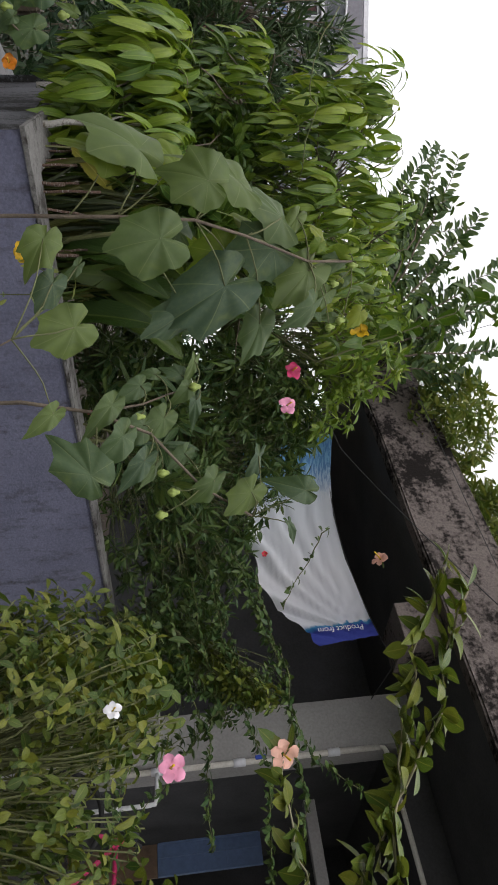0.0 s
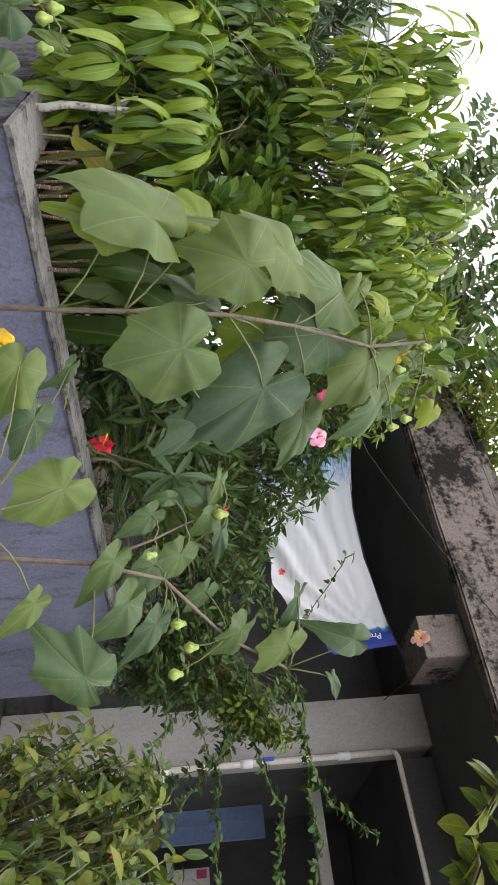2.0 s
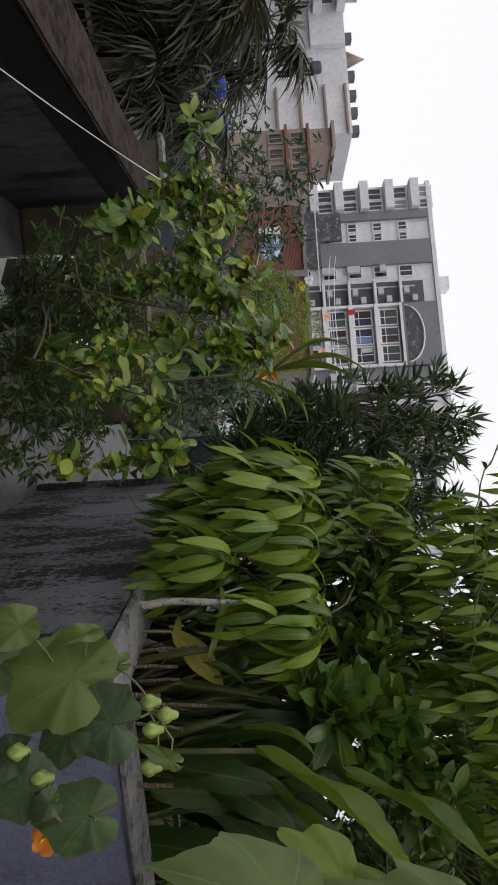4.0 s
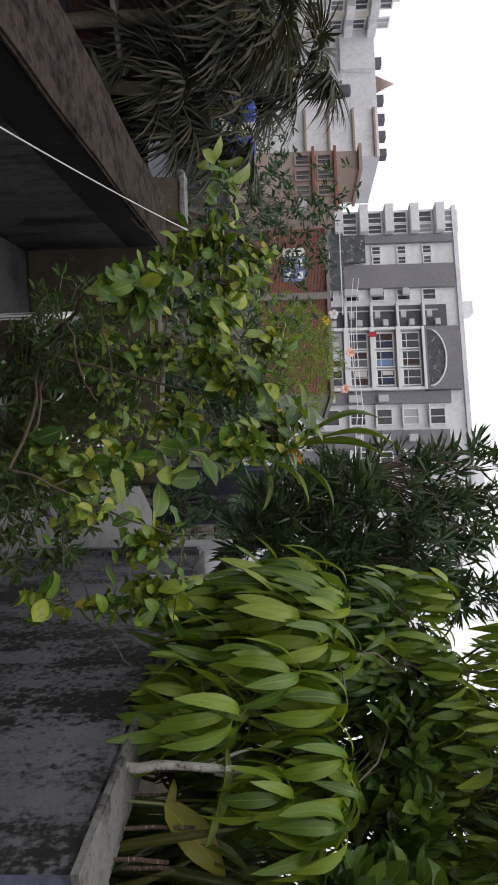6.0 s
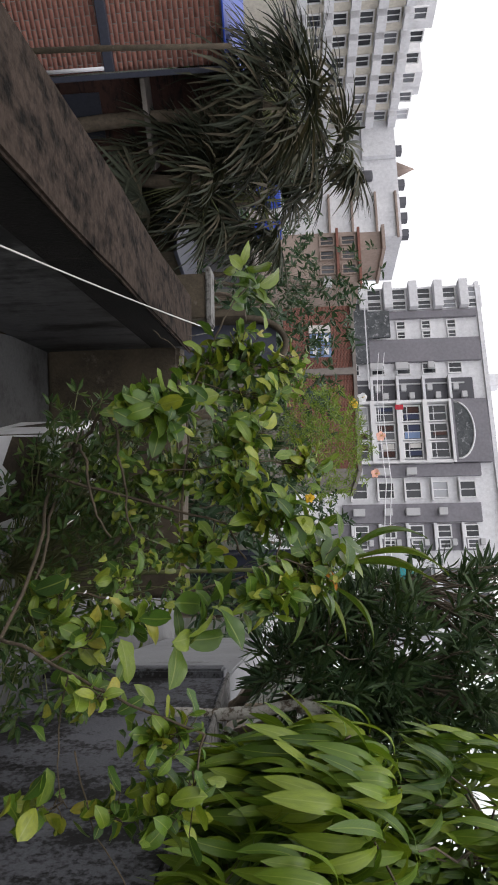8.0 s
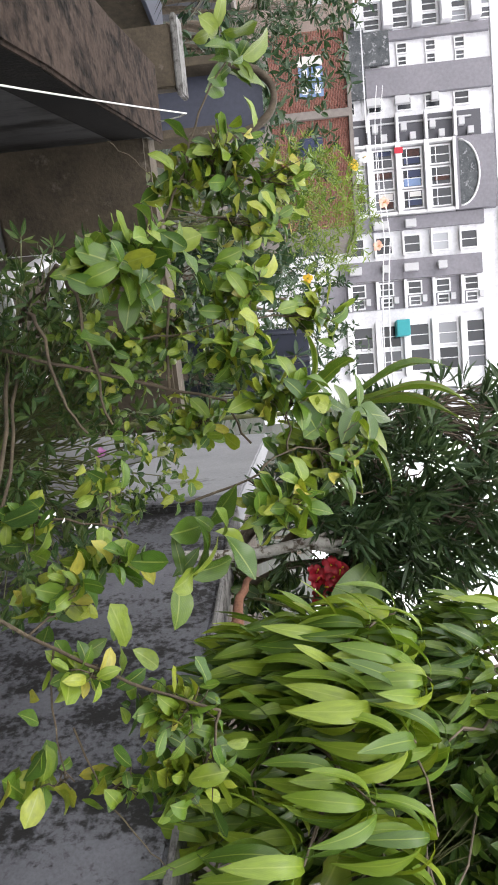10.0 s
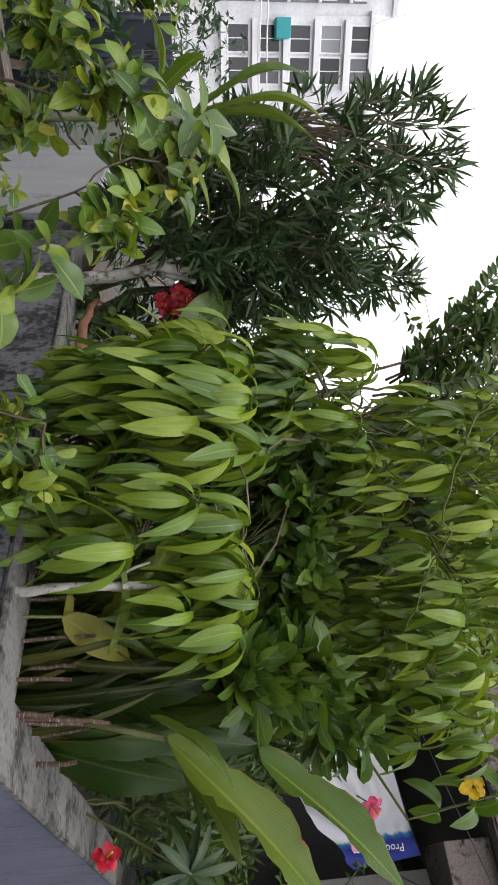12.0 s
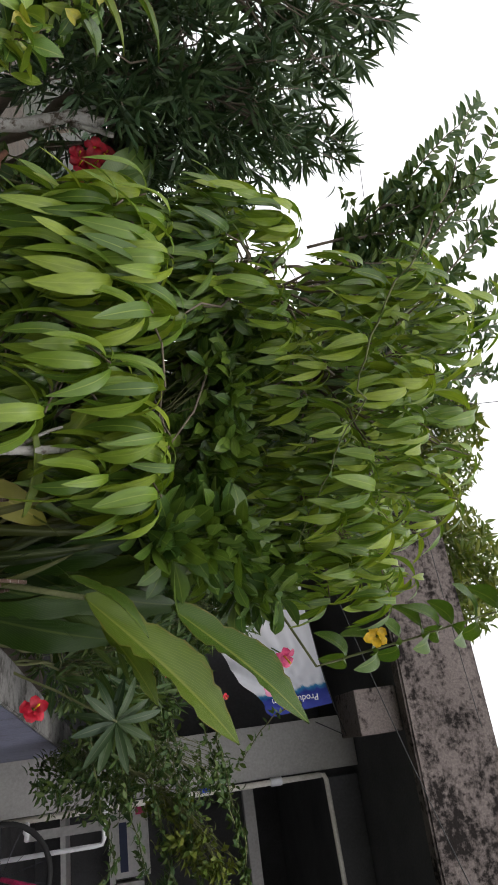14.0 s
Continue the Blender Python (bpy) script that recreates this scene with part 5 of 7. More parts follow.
soft_shrub("pale_leaved_shrub", (2.2, 5.2, 0.78), [((1.9, 5.05, 2.5), (0.4, 0.25, 0.35), 90, 0.1), ((2.5, 5.0, 2.6), (0.4, 0.25, 0.32), 110, 0.1), ((2.85, 5.1, 2.4), (0.3, 0.25, 0.28), 65, 0.09)], LANCE, L["feather"], "pale yellow-green shrub rising beside the roof", 28, (6, 9), 0.35)
red_plant = soft_shrub("red_flowered_plant", (1.15, 5.6, 0.78), [((1.16, 5.6, 1.15), (0.2, 0.12, 0.2), 26, 0.09)], OVAL, L["bush"], "leafy plant carrying a bunch of red flowers", 30, (5, 7), 0.2)
soft_shrub("yellow_flower_bush", (-2.0, 11.4, GROUND), [((-2.0, 11.4, 1.85), (0.85, 0.6, 0.6), 330, 0.1), ((-2.5, 11.3, 1.45), (0.6, 0.4, 0.5), 130, 0.1)], NARROW, L["feather"], "tall airy yellow-green flowering bush", 26, (7, 11), 0.1, r0=0.03)
soft_shrub("round_leaved_shrub", (1.75, 5.1, 0.78), [((1.7, 4.85, 1.65), (0.4, 0.25, 0.4), 50, 0.09)], OVAL, L["mango_old"], "dark round-leaved shrub below the mango", 27, (6, 9), 0.3)

for foot, tip, wide in (((1.233, 5.399, 1.4), (1.019, 5.522, 1.645), 0.42), ((1.19, 5.487, 1.415), (1.112, 5.444, 1.595), 0.3), ((1.267, 5.431, 1.432), (1.074, 5.514, 1.685), 0.36)):
    way = Vector(tip) - Vector(foot)
    part("broad_leaf", Soup().add(blade(wide, 0.5, 0.3, 9, 0.45, 0.75, 0.1), turned(foot, way, (-0.4, -0.9, 0.3), way.length)), L["strap_green"], red_plant, "broad pointed leaf")
    part("stalk", Soup().add(tube(bend((1.16, 5.58, 0.95), foot, -0.02, 4, 0.004, rn), 0.005, 0.003, 6)), M["twig"], red_plant)

# guava tree behind the roof
rn = random.Random(9)
guava = thing("guava_tree", (2.4, 7.2, 0.78), "tree with upright sprays of small paired leaves against the sky", "tree")
sprays = [((2.48, 6.66, 3.24), (1.17, 7.2, 4.13)), ((2.39, 6.68, 3.29), (1.09, 7.25, 3.98)), ((2.48, 6.65, 3.33), (1.66, 7.01, 4.28)), ((2.66, 6.58, 3.32), (2.08, 6.83, 4.46)), ((2.66, 6.58, 3.37), (2.41, 6.71, 4.48)), ((2.84, 6.52, 3.31), (2.83, 6.58, 4.36)), ((2.16, 6.77, 3.25), (1.61, 7.1, 3.74)), ((2.93, 6.5, 3.26), (3.06, 6.53, 4.15)), ((2.66, 6.6, 3.23), (2.31, 6.83, 3.9)), ((2.75, 6.57, 3.22), (2.64, 6.7, 4.03))]
far_sprays = [((2.15, 7.1, 2.95), (1.09, 7.12, 3.84)), ((2.0, 7.0, 2.8), (1.75, 7.0, 4.15)), ((2.1, 7.05, 2.9), (1.6, 6.95, 3.65)), ((2.2, 7.0, 2.8), (2.15, 6.9, 3.9)), ((2.3, 7.0, 2.8), (2.75, 6.9, 4.0)), ((2.25, 7.0, 2.8), (1.95, 6.9, 3.4)), ((2.4, 7.0, 2.7), (3.0, 7.0, 3.7)), ((2.3, 6.9, 2.6), (2.45, 6.75, 3.4)), ((2.1, 6.9, 2.6), (1.95, 6.7, 3.5)), ((2.5, 6.9, 2.6), (2.8, 6.8, 3.4)), ((2.2, 6.9, 2.5), (2.2, 6.65, 3.0)), ((1.75, 7.05, 3.3), (1.55, 7.0, 3.95))]
wood, leaves = Soup(), []
wood.add(tube(bend((2.4, 7.2, 0.7), (2.15, 7.0, 2.6), 0, 6, 0.04, rn), 0.05, 0.03, 8))
for p, q in sprays + far_sprays:
    pts = bend(p, q, -0.05, 12, 0.02, rn)
    wood.add(tube(pts, 0.012, 0.003, 5))
    flat = Vector((rn.uniform(-0.4, 0.4), -1, rn.uniform(-0.3, 0.3)))
    for i in range(2, 13):
        d = (pts[i] - pts[i - 1]).normalized()
        for side in (-1, 1):
            for k in range(3):
                way = d.cross(flat).normalized() * side + d * rn.uniform(0.5, 0.9) + flat * rn.uniform(-0.35, 0.35)
                leaves.append(turned(pts[i] - d * (0.05 * k + rn.uniform(0, 0.03)), way, flat + UP * 0.4, rn.uniform(0.13, 0.17) * (1 - 0.025 * i), rn.uniform(-0.5, 0.5)))
    if q[0] > 1.5:
        for _ in range(9 if q[2] < 3.8 else 6):
            c = pts[rn.randint(2, 10)] + Vector((rn.uniform(-0.22, 0.22), rn.uniform(-0.2, 0.2), rn.uniform(-0.22, 0.2)))
            leaves += twig(c, (rn.uniform(-1, 1), rn.uniform(-1, 1), 0.8), 10, 0.12, rn, 0.22)
part("trunk", wood, M["bark"], guava)
leaves = [m for m in leaves if m.translation.z > 3.0 or m.translation.x > 2.3]
scatter("crown", leaves, PAIRED, L["bush"], guava)
soft_shrub("roof_plants", hp(-1.6, 0.6, 3.32), [((2.95, 7.5, 3.75), (0.4, 0.3, 0.35), 140, 0.12), ((3.5, 6.6, 3.9), (0.55, 0.5, 0.42), 260, 0.12), ((4.2, 5.8, 4.0), (0.4, 0.5, 0.4), 200, 0.12), ((4.6, 6.5, 4.2), (0.5, 0.6, 0.5), 160, 0.12)], LANCE, L["vine"], "green plants growing on the roof edge", 31, (6, 9), 0.2)

# lobed-leaf shrub in the foreground
PALMATE = [(0, 0.7), (9, 0.61), (25, 0.51), (42, 0.53), (50, 0.57), (58, 0.52), (74, 0.45), (91, 0.46), (100, 0.49), (110, 0.45), (132, 0.4), (158, 0.34), (180, 0.12)]
OVATE = [(0, 0.76), (10, 0.58), (26, 0.45), (44, 0.4), (62, 0.37), (92, 0.34), (120, 0.33), (148, 0.31), (168, 0.24), (180, 0.08)]
LOBED = [Soup().add(lobed(PALMATE, 6, dr, s, fo)).mesh("leaf") for s, dr, fo in ((1, 0.35, 0.12), (2, 0.5, 0.22), (3, 0.25, -0.08), (4, 0.55, 0.3))]
YELLOW_BACKLIT = [Soup().add(lobed(PALMATE, 6, dr, s, fo)).mesh("leaf") for s, dr, fo in ((8, 0.4, 0.2), (9, 0.6, 0.1))]
HEART = [Soup().add(lobed(OVATE, 5, dr, s, fo)).mesh("leaf") for s, dr, fo in ((5, 0.3, 0.2), (6, 0.5, 0.35), (7, 0.25, 0.05))]
for me in LOBED + HEART:
    me.materials.append(L["lobed"])
for me in YELLOW_BACKLIT:
    me.materials.append(L["lobed_backlit"])
# leaf foot, leaf tip, how it faces (0 outward, 1 upward, 2 between), breadth
BIG = (
    ((1.923, 2.662, 1.436), (1.943, 2.627, 1.287), 0, 0.85),
    ((1.79, 2.729, 1.557), (1.744, 2.72, 1.434), 0, 0.95),
    ((1.95, 2.871, 1.735), (1.95, 2.83, 1.594), 0, 0.95),
    ((1.715, 2.761, 1.396), (1.601, 2.698, 1.258), 1, 0.7),
    ((1.728, 2.774, 1.318), (1.67, 2.725, 1.216), 1, 0.6),
    ((1.784, 2.818, 1.64), (1.654, 2.781, 1.489), 1, 0.55),
    ((1.871, 2.889, 1.763), (1.73, 2.863, 1.648), 1, 0.55),
    ((2.042, 2.805, 1.595), (2.15, 2.719, 1.402), 0, 0.6),
    ((2.102, 2.808, 1.491), (2.179, 2.735, 1.37), 2, 0.5),
    ((1.959, 2.919, 1.611), (2.036, 2.877, 1.498), 2, 0.75),
    ((1.73, 2.886, 1.483), (1.647, 2.851, 1.414), 1, 0.65),
    ((1.773, 2.91, 1.56), (1.707, 2.892, 1.473), 1, 0.5),
)
SIDE = (
    ((2.012, 2.888, 1.835), (2.11, 2.809, 1.726), 0, 0.6),
    ((2.099, 2.824, 1.836), (2.169, 2.769, 1.766), 2, 0.5),
    ((1.895, 2.946, 1.486), (1.82, 2.94, 1.408), 2, 0.7),
    ((2.156, 2.923, 1.702), (2.279, 2.873, 1.655), 0, 0.55),
    ((1.918, 2.971, 1.887), (1.858, 2.97, 1.839), 1, 0.6),
    ((1.984, 2.95, 1.939), (2.017, 2.926, 1.868), 2, 0.6),
    ((2.075, 2.909, 1.892), (2.112, 2.883, 1.831), 0, 0.6),
    ((1.868, 2.928, 1.812), (1.928, 2.895, 1.764), 0, 0.5),
    ((1.898, 2.951, 1.681), (1.815, 2.937, 1.608), 1, 0.6),
)
HEARTS = (
    ((2.283, 2.739, 1.362), (2.319, 2.703, 1.3), 0.8),
    ((2.259, 2.763, 1.399), (2.254, 2.748, 1.35), 0.7),
    ((2.379, 2.703, 1.363), (2.438, 2.651, 1.297), 0.8),
    ((2.368, 2.723, 1.417), (2.426, 2.691, 1.37), 0.75),
    ((2.266, 2.767, 1.468), (2.238, 2.757, 1.42), 0.7),
    ((2.229, 2.773, 1.505), (2.286, 2.739, 1.484), 0.5),
    ((2.297, 2.747, 1.484), (2.338, 2.719, 1.437), 0.75),
    ((2.33, 2.747, 1.503), (2.411, 2.716, 1.494), 0.45),
    ((2.106, 2.505, 1.241), (2.146, 2.459, 1.152), 0.8),
    ((1.92, 2.558, 1.187), (1.989, 2.511, 1.147), 0.7),
    ((2.301, 2.604, 1.297), (2.369, 2.55, 1.238), 0.6),
    ((2.37, 2.564, 1.32), (2.441, 2.499, 1.249), 0.7),
    ((2.442, 2.593, 1.365), (2.515, 2.548, 1.303), 0.6),
)
LOW_HEARTS = (
    ((2.016, 2.584, 1.192), (2.084, 2.548, 1.158), 0.6),
    ((2.418, 2.432, 1.256), (2.321, 2.432, 1.18), 0.7),
    ((2.281, 2.452, 1.187), (2.326, 2.413, 1.137), 0.7),
    ((2.579, 2.681, 1.783), (2.537, 2.668, 1.684), 0.75),
    ((2.485, 2.715, 1.663), (2.565, 2.676, 1.63), 0.5),
    ((2.571, 2.674, 1.636), (2.633, 2.632, 1.564), 0.7),
    ((2.534, 2.68, 1.538), (2.6, 2.647, 1.48), 0.6),
    ((2.664, 2.662, 1.735), (2.716, 2.647, 1.755), 0.6),
    ((1.982, 2.777, 1.225), (2.028, 2.747, 1.181), 0.5),
    ((2.485, 2.684, 1.388), (2.537, 2.642, 1.355), 0.6),
    ((2.471, 2.734, 1.466), (2.514, 2.705, 1.42), 0.6),
)
FACING = (Vector((-0.3, -0.9, 0.3)), Vector((-0.15, -0.45, 0.85)), Vector((-0.1, -0.75, 0.6)))


def put_leaf(me, p, d, up, size, wide, parent, roll=0.0):
    ob = new("leaf", me)
    ob.parent = parent
    ob.matrix_parent_inverse = Matrix.Translation(-world_at(parent))
    ob.matrix_basis = turned(p, d, up, size, roll, wide)
    return ob


def stalk(foot, p, parent, r=0.0024):
    part("stalk", Soup().add(tube(bend(foot, p, -0.012, 5, 0.002, rn), r, r * 0.7, 6)), M["twig"], parent)


def bud(p, parent, r=0.0105):
    bm = bmesh.new()
    bmesh.ops.create_icosphere(bm, subdivisions=3, radius=r * 0.85)
    for v in bm.verts:
        a = math.atan2(v.co.y, v.co.x)
        k = 1 + 0.45 * abs(math.cos(2.5 * a)) ** 2 * max(0, 1 - abs(v.co.z) / r) - 0.12
        v.co = Vector((v.co.x * k, v.co.y * k, v.co.z * 1.35 + (0.5 * r if v.co.z > 0.7 * r else 0)))
        v.co += Vector(p)
    for f in bm.faces:
        f.smooth = True
    return part("bud", bm, M["bud"], parent, "pale green bud")


rn = random.Random(14)
lob = thing("rose_mallow", (1.85, 2.77, 0.0), "tall shrub with broad grey-green lobed leaves and green buds", "shrub")
stem = bend((1.85, 2.77, 0.02), (1.861, 2.746, 1.097), 0, 4, 0.005, rn)[:-1] + [Vector(p) for p in ((1.861, 2.746, 1.097), (1.866, 2.735, 1.22), (1.869, 2.725, 1.337), (1.88, 2.729, 1.521), (1.918, 2.802, 1.654), (1.986, 2.895, 1.836), (1.991, 2.945, 1.975))]
part("stem", Soup().add(tube(stem, 0.0062, 0.0034, 8)), M["bark"], lob)
for i, (p, q, face, wide) in enumerate(BIG + SIDE):
    d = Vector(q) - Vector(p)
    shapes = YELLOW_BACKLIT if i in (4, 9, 10, 11, 16, 20) else LOBED
    put_leaf(shapes[i % len(shapes)], p, d, FACING[face], d.length / 0.75, wide, lob, rn.uniform(-0.15, 0.15))
    foot = min(stem[4:], key=lambda s: (s - Vector(p)).length + 1.5 * max(0, s.z - p[2] + 0.03))
    stalk(foot, p, lob)
for p in ((2.002, 2.942, 1.975), (2.051, 2.934, 1.918), (2.151, 2.886, 1.925), (2.168, 2.884, 1.895), (1.961, 2.955, 1.954)):
    bud(p, lob)
    stalk(min(stem[6:], key=lambda q: (q - Vector(p)).length), p, lob, 0.002)
# small leaves round the top shoot
for i in range(14):
    p = Vector((1.99, 2.93, 1.93)) + Vector((rn.uniform(-0.09, 0.16), rn.uniform(-0.05, 0.06), rn.uniform(-0.12, 0.12)))
    put_leaf(rn.choice(HEART + YELLOW_BACKLIT), p, (rn.uniform(-0.8, 0.8), rn.uniform(-0.6, 0.2), -0.8), (rn.uniform(-0.7, 0.4), -0.8, rn.uniform(0.0, 0.7)), rn.uniform(0.045, 0.085), rn.uniform(0.55, 0.95), lob)

lob2 = thing("rose_mallow", (2.27, 2.6, 0.0), "mallow branch with small heart-shaped leaves and buds", "shrub")
stem2 = [Vector(p) for p in ((2.27, 2.6, 0.02), (2.28, 2.605, 0.6), (2.284, 2.604, 1.089), (2.324, 2.633, 1.249), (2.397, 2.677, 1.382), (2.55, 2.679, 1.505), (2.64, 2.676, 1.636))]
fork2 = [Vector(p) for p in ((2.324, 2.633, 1.249), (2.328, 2.717, 1.363), (2.312, 2.747, 1.428), (2.293, 2.757, 1.505))]
low2 = [Vector(p) for p in ((2.28, 2.605, 0.7), (2.2, 2.5, 0.95), (2.12, 2.45, 1.12))]
for run, r in ((stem2, 0.006), (fork2, 0.0035), (low2, 0.004)):
    part("stem", Soup().add(tube(run, r, r * 0.5, 8)), M["bark"], lob2)
for i, (p, q, wide) in enumerate(HEARTS + LOW_HEARTS):
    d = Vector(q) - Vector(p)
    put_leaf((HEART + LOBED[:2])[i % 5], p, d, FACING[i % 3 // 2 * 2] + Vector((rn.uniform(-0.3, 0.3), 0, rn.uniform(-0.2, 0.2))), d.length / 0.72, wide, lob2, rn.uniform(-0.3, 0.3))
    stalk(min(stem2[2:] + fork2 + low2, key=lambda s: (s - Vector(p)).length), p, lob2, 0.002)
for p in ((2.359, 2.71, 1.351), (2.606, 2.641, 1.394), (2.55, 2.653, 1.428), (2.501, 2.668, 1.404), (2.294, 2.746, 1.499)):
    bud(p, lob2, 0.012)
    stalk(min(stem2[2:] + fork2, key=lambda q: (q - Vector(p)).length), p, lob2, 0.0018)
# near branch with buds by the corner
near = thing("rose_mallow", (1.38, 2.6, 0.0), "mallow branch with lobed leaves and clustered buds by the wall corner", "shrub")
ns = [Vector(p) for p in ((1.38, 2.6, 0.02), (1.385, 2.6, 0.6), (1.396, 2.599, 1.052), (1.407, 2.602, 1.171), (1.431, 2.606, 1.263))]
side = [Vector(p) for p in ((1.396, 2.599, 1.052), (1.446, 2.579, 1.105), (1.499, 2.566, 1.157), (1.539, 2.56, 1.196))]
part("stem", Soup().add(tube(ns, 0.005, 0.002, 7)), M["bark"], near)
part("stem", Soup().add(tube(side, 0.0032, 0.0016, 7)), M["bark"], near)
NEAR = (((1.391, 2.583, 1.188), 0.132, 1, 0),
        ((1.44, 2.583, 1.23), 0.092, 0.95, 0),
        ((1.348, 2.599, 1.198), 0.086, 0.4, 1),
        ((1.334, 2.585, 1.132), 0.086, 0.8, 1),
        ((1.384, 2.606, 1.227), 0.079, 0.45, 1),
        ((1.492, 2.56, 1.144), 0.086, 0.9, 0),
        ((1.52, 2.563, 1.21), 0.092, 0.8, 0),
        ((1.503, 2.553, 1.174), 0.046, 0.9, 1),
        ((1.447, 2.58, 1.184), 0.066, 0.9, 0),
        ((1.459, 2.563, 1.131), 0.079, 0.8, 1),
        ((1.367, 2.572, 1.099), 0.106, 0.9, 0),
        ((1.432, 2.566, 1.065), 0.099, 0.85, 0),
        ((1.481, 2.593, 1.289), 0.053, 0.6, 1))
for p, size, wide, k in NEAR:
    put_leaf(rn.choice(HEART if k else LOBED), p, (rn.uniform(-0.5, 0.5), rn.uniform(-0.35, 0.1), -1), (rn.uniform(-0.5, 0.2), -0.9, rn.uniform(0.2, 0.5)), size, wide, near, rn.uniform(-0.4, 0.4))
    stalk(min(ns[1:] + side, key=lambda q: (q - Vector(p)).length), p, near, 0.0016)
for p in ((1.424, 2.604, 1.265), (1.438, 2.605, 1.283), (1.451, 2.6, 1.268), (1.487, 2.593, 1.266), (1.456, 2.56, 1.138), (1.483, 2.563, 1.161)):
    bud(p, near, 0.0088)
    stalk(min(ns[1:] + side, key=lambda q: (q - Vector(p)).length), p, near, 0.0015)


# ---- broad strap leaves and grass in the bed ----
def strap_plant(base, leaves, label, group=""):
    ob = thing("ginger_lily", base, label, "plant", group)
    for p, d, size, k in leaves:
        lf = new("leaf", STRAPS[k])
        lf.parent = ob
        lf.matrix_parent_inverse = Matrix.Translation(-world_at(ob))
        lf.matrix_basis = turned(p, d, UP * 0.6 + Vector((-0.9, -0.25, 0.2)), size)
    part("stem", Soup().add(tube(bend(base, leaves[0][0], 0, 4), 0.012, 0.008, 8)), M["twig"], ob)
    return ob


STRAPS = [Soup().add(s).mesh("leaf") for s in STRAP]
for me in STRAPS:
    me.materials.append(L["strap"])
strap_plant((1.9, 4.15, 0.78), [((1.857, 3.924, 1.338), (0.142, -0.347, 0.378), 0.575, 5), ((1.921, 3.909, 1.576), (0.091, -0.3, 0.337), 0.497, 5), ((1.945, 3.916, 1.371), (0.084, -0.211, 0.154), 0.296, 5), ((1.8, 3.95, 1.3), (-0.05, -0.25, 0.3), 0.3, 2), ((1.6, 3.99, 1.2), (-0.25, 0.06, 0.1), 0.25, 2), ((1.75, 4.2, 1.2), (0.15, -0.08, 0.5), 0.5, 1), ((1.85, 4.15, 1.25), (0.1, -0.1, 0.5), 0.5, 0), ((1.75, 4.15, 1.1), (-0.45, 0.2, 0.5), 0.5, 1), ((1.62, 4.1, 1.05), (0.02, -0.05, 0.3), 0.3, 2), ((2.0, 4.2, 1.25), (0.4, 0.1, 0.6), 0.5, 1)], "clump of long broad yellow-green leaves in the bed")
lily = strap_plant((0.38, 5.3, 0.0), [((0.37, 5.2, 1.5), (-0.16, -0.05, 0.5), 0.52, 3), ((0.36, 5.2, 1.5), (-0.3, -0.05, 0.42), 0.46, 3), ((0.37, 5.22, 1.45), (-0.05, -0.05, 0.5), 0.5, 2), ((0.4, 5.2, 1.4), (0.2, -0.1, 0.4), 0.42, 3), ((0.38, 5.2, 1.35), (-0.45, -0.1, 0.15), 0.4, 3), ((0.36, 5.2, 1.3), (0.4, -0.2, 0.2), 0.36, 3), ((0.38, 5.2, 1.3), (-0.3, -0.2, 0.3), 0.45, 3), ((0.4, 5.18, 1.25), (0.15, -0.2, 0.45), 0.45, 3)], "upright broad-leaved plant beside the wall")
part("dry_leaf", Soup().add(STRAP[1], turned((0.42, 5.17, 1.42), (-0.05, -0.3, 0.15), (-0.8, 0.2, 0.3), 0.2, 0.6)), L["dry"], lily, "curled dry orange leaf")
rn = random.Random(61)
ginger = thing("ginger_lily", (1.95, 4.22, 0.78), "dense clump of long broad leaves coloured as shaded behind the wall corner", "plant")
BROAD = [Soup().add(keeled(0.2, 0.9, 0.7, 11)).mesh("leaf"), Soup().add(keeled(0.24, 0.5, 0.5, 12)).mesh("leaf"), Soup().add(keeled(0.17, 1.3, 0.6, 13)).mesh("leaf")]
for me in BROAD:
    me.materials.append(L["strap_shaded"])
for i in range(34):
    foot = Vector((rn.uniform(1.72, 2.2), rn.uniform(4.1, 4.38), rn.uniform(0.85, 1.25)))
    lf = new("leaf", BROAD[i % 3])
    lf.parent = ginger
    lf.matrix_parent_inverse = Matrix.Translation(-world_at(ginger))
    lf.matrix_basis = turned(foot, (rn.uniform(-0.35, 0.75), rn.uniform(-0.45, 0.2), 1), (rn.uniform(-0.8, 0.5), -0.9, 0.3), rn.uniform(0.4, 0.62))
    if i % 4 == 0:
        part("stem", Soup().add(tube(bend((foot.x, foot.y, 0.78), foot, 0, 4, 0.005, rn), 0.008, 0.005, 7)), M["sheath"], ginger)
upright = thing("ginger_shoot", (2.019, 4.3, 1.085), "fresh upright yellow-green leaf in the bed", "plant")
way = Vector((1.65, 4.193, 1.262)) - Vector((1.994, 4.297, 1.175))
part("leaf", Soup().add(blade(0.26, 0.3, 0.3, 12, 0.5, 0.6), turned((1.994, 4.297, 1.175), way, (-0.4, -0.9, 0.2), way.length)), L["strap_green"], upright)
part("stem", Soup().add(tube(bend((1.86, 4.1, 0.78), (1.994, 4.297, 1.175), 0, 4), 0.006, 0.004, 7)), M["twig"], upright)
rn = random.Random(17)
grass = thing("lemon_grass", (1.95, 4.35, 0.78), "clump of long thin grass behind the wall corner", "grass")
gl = []
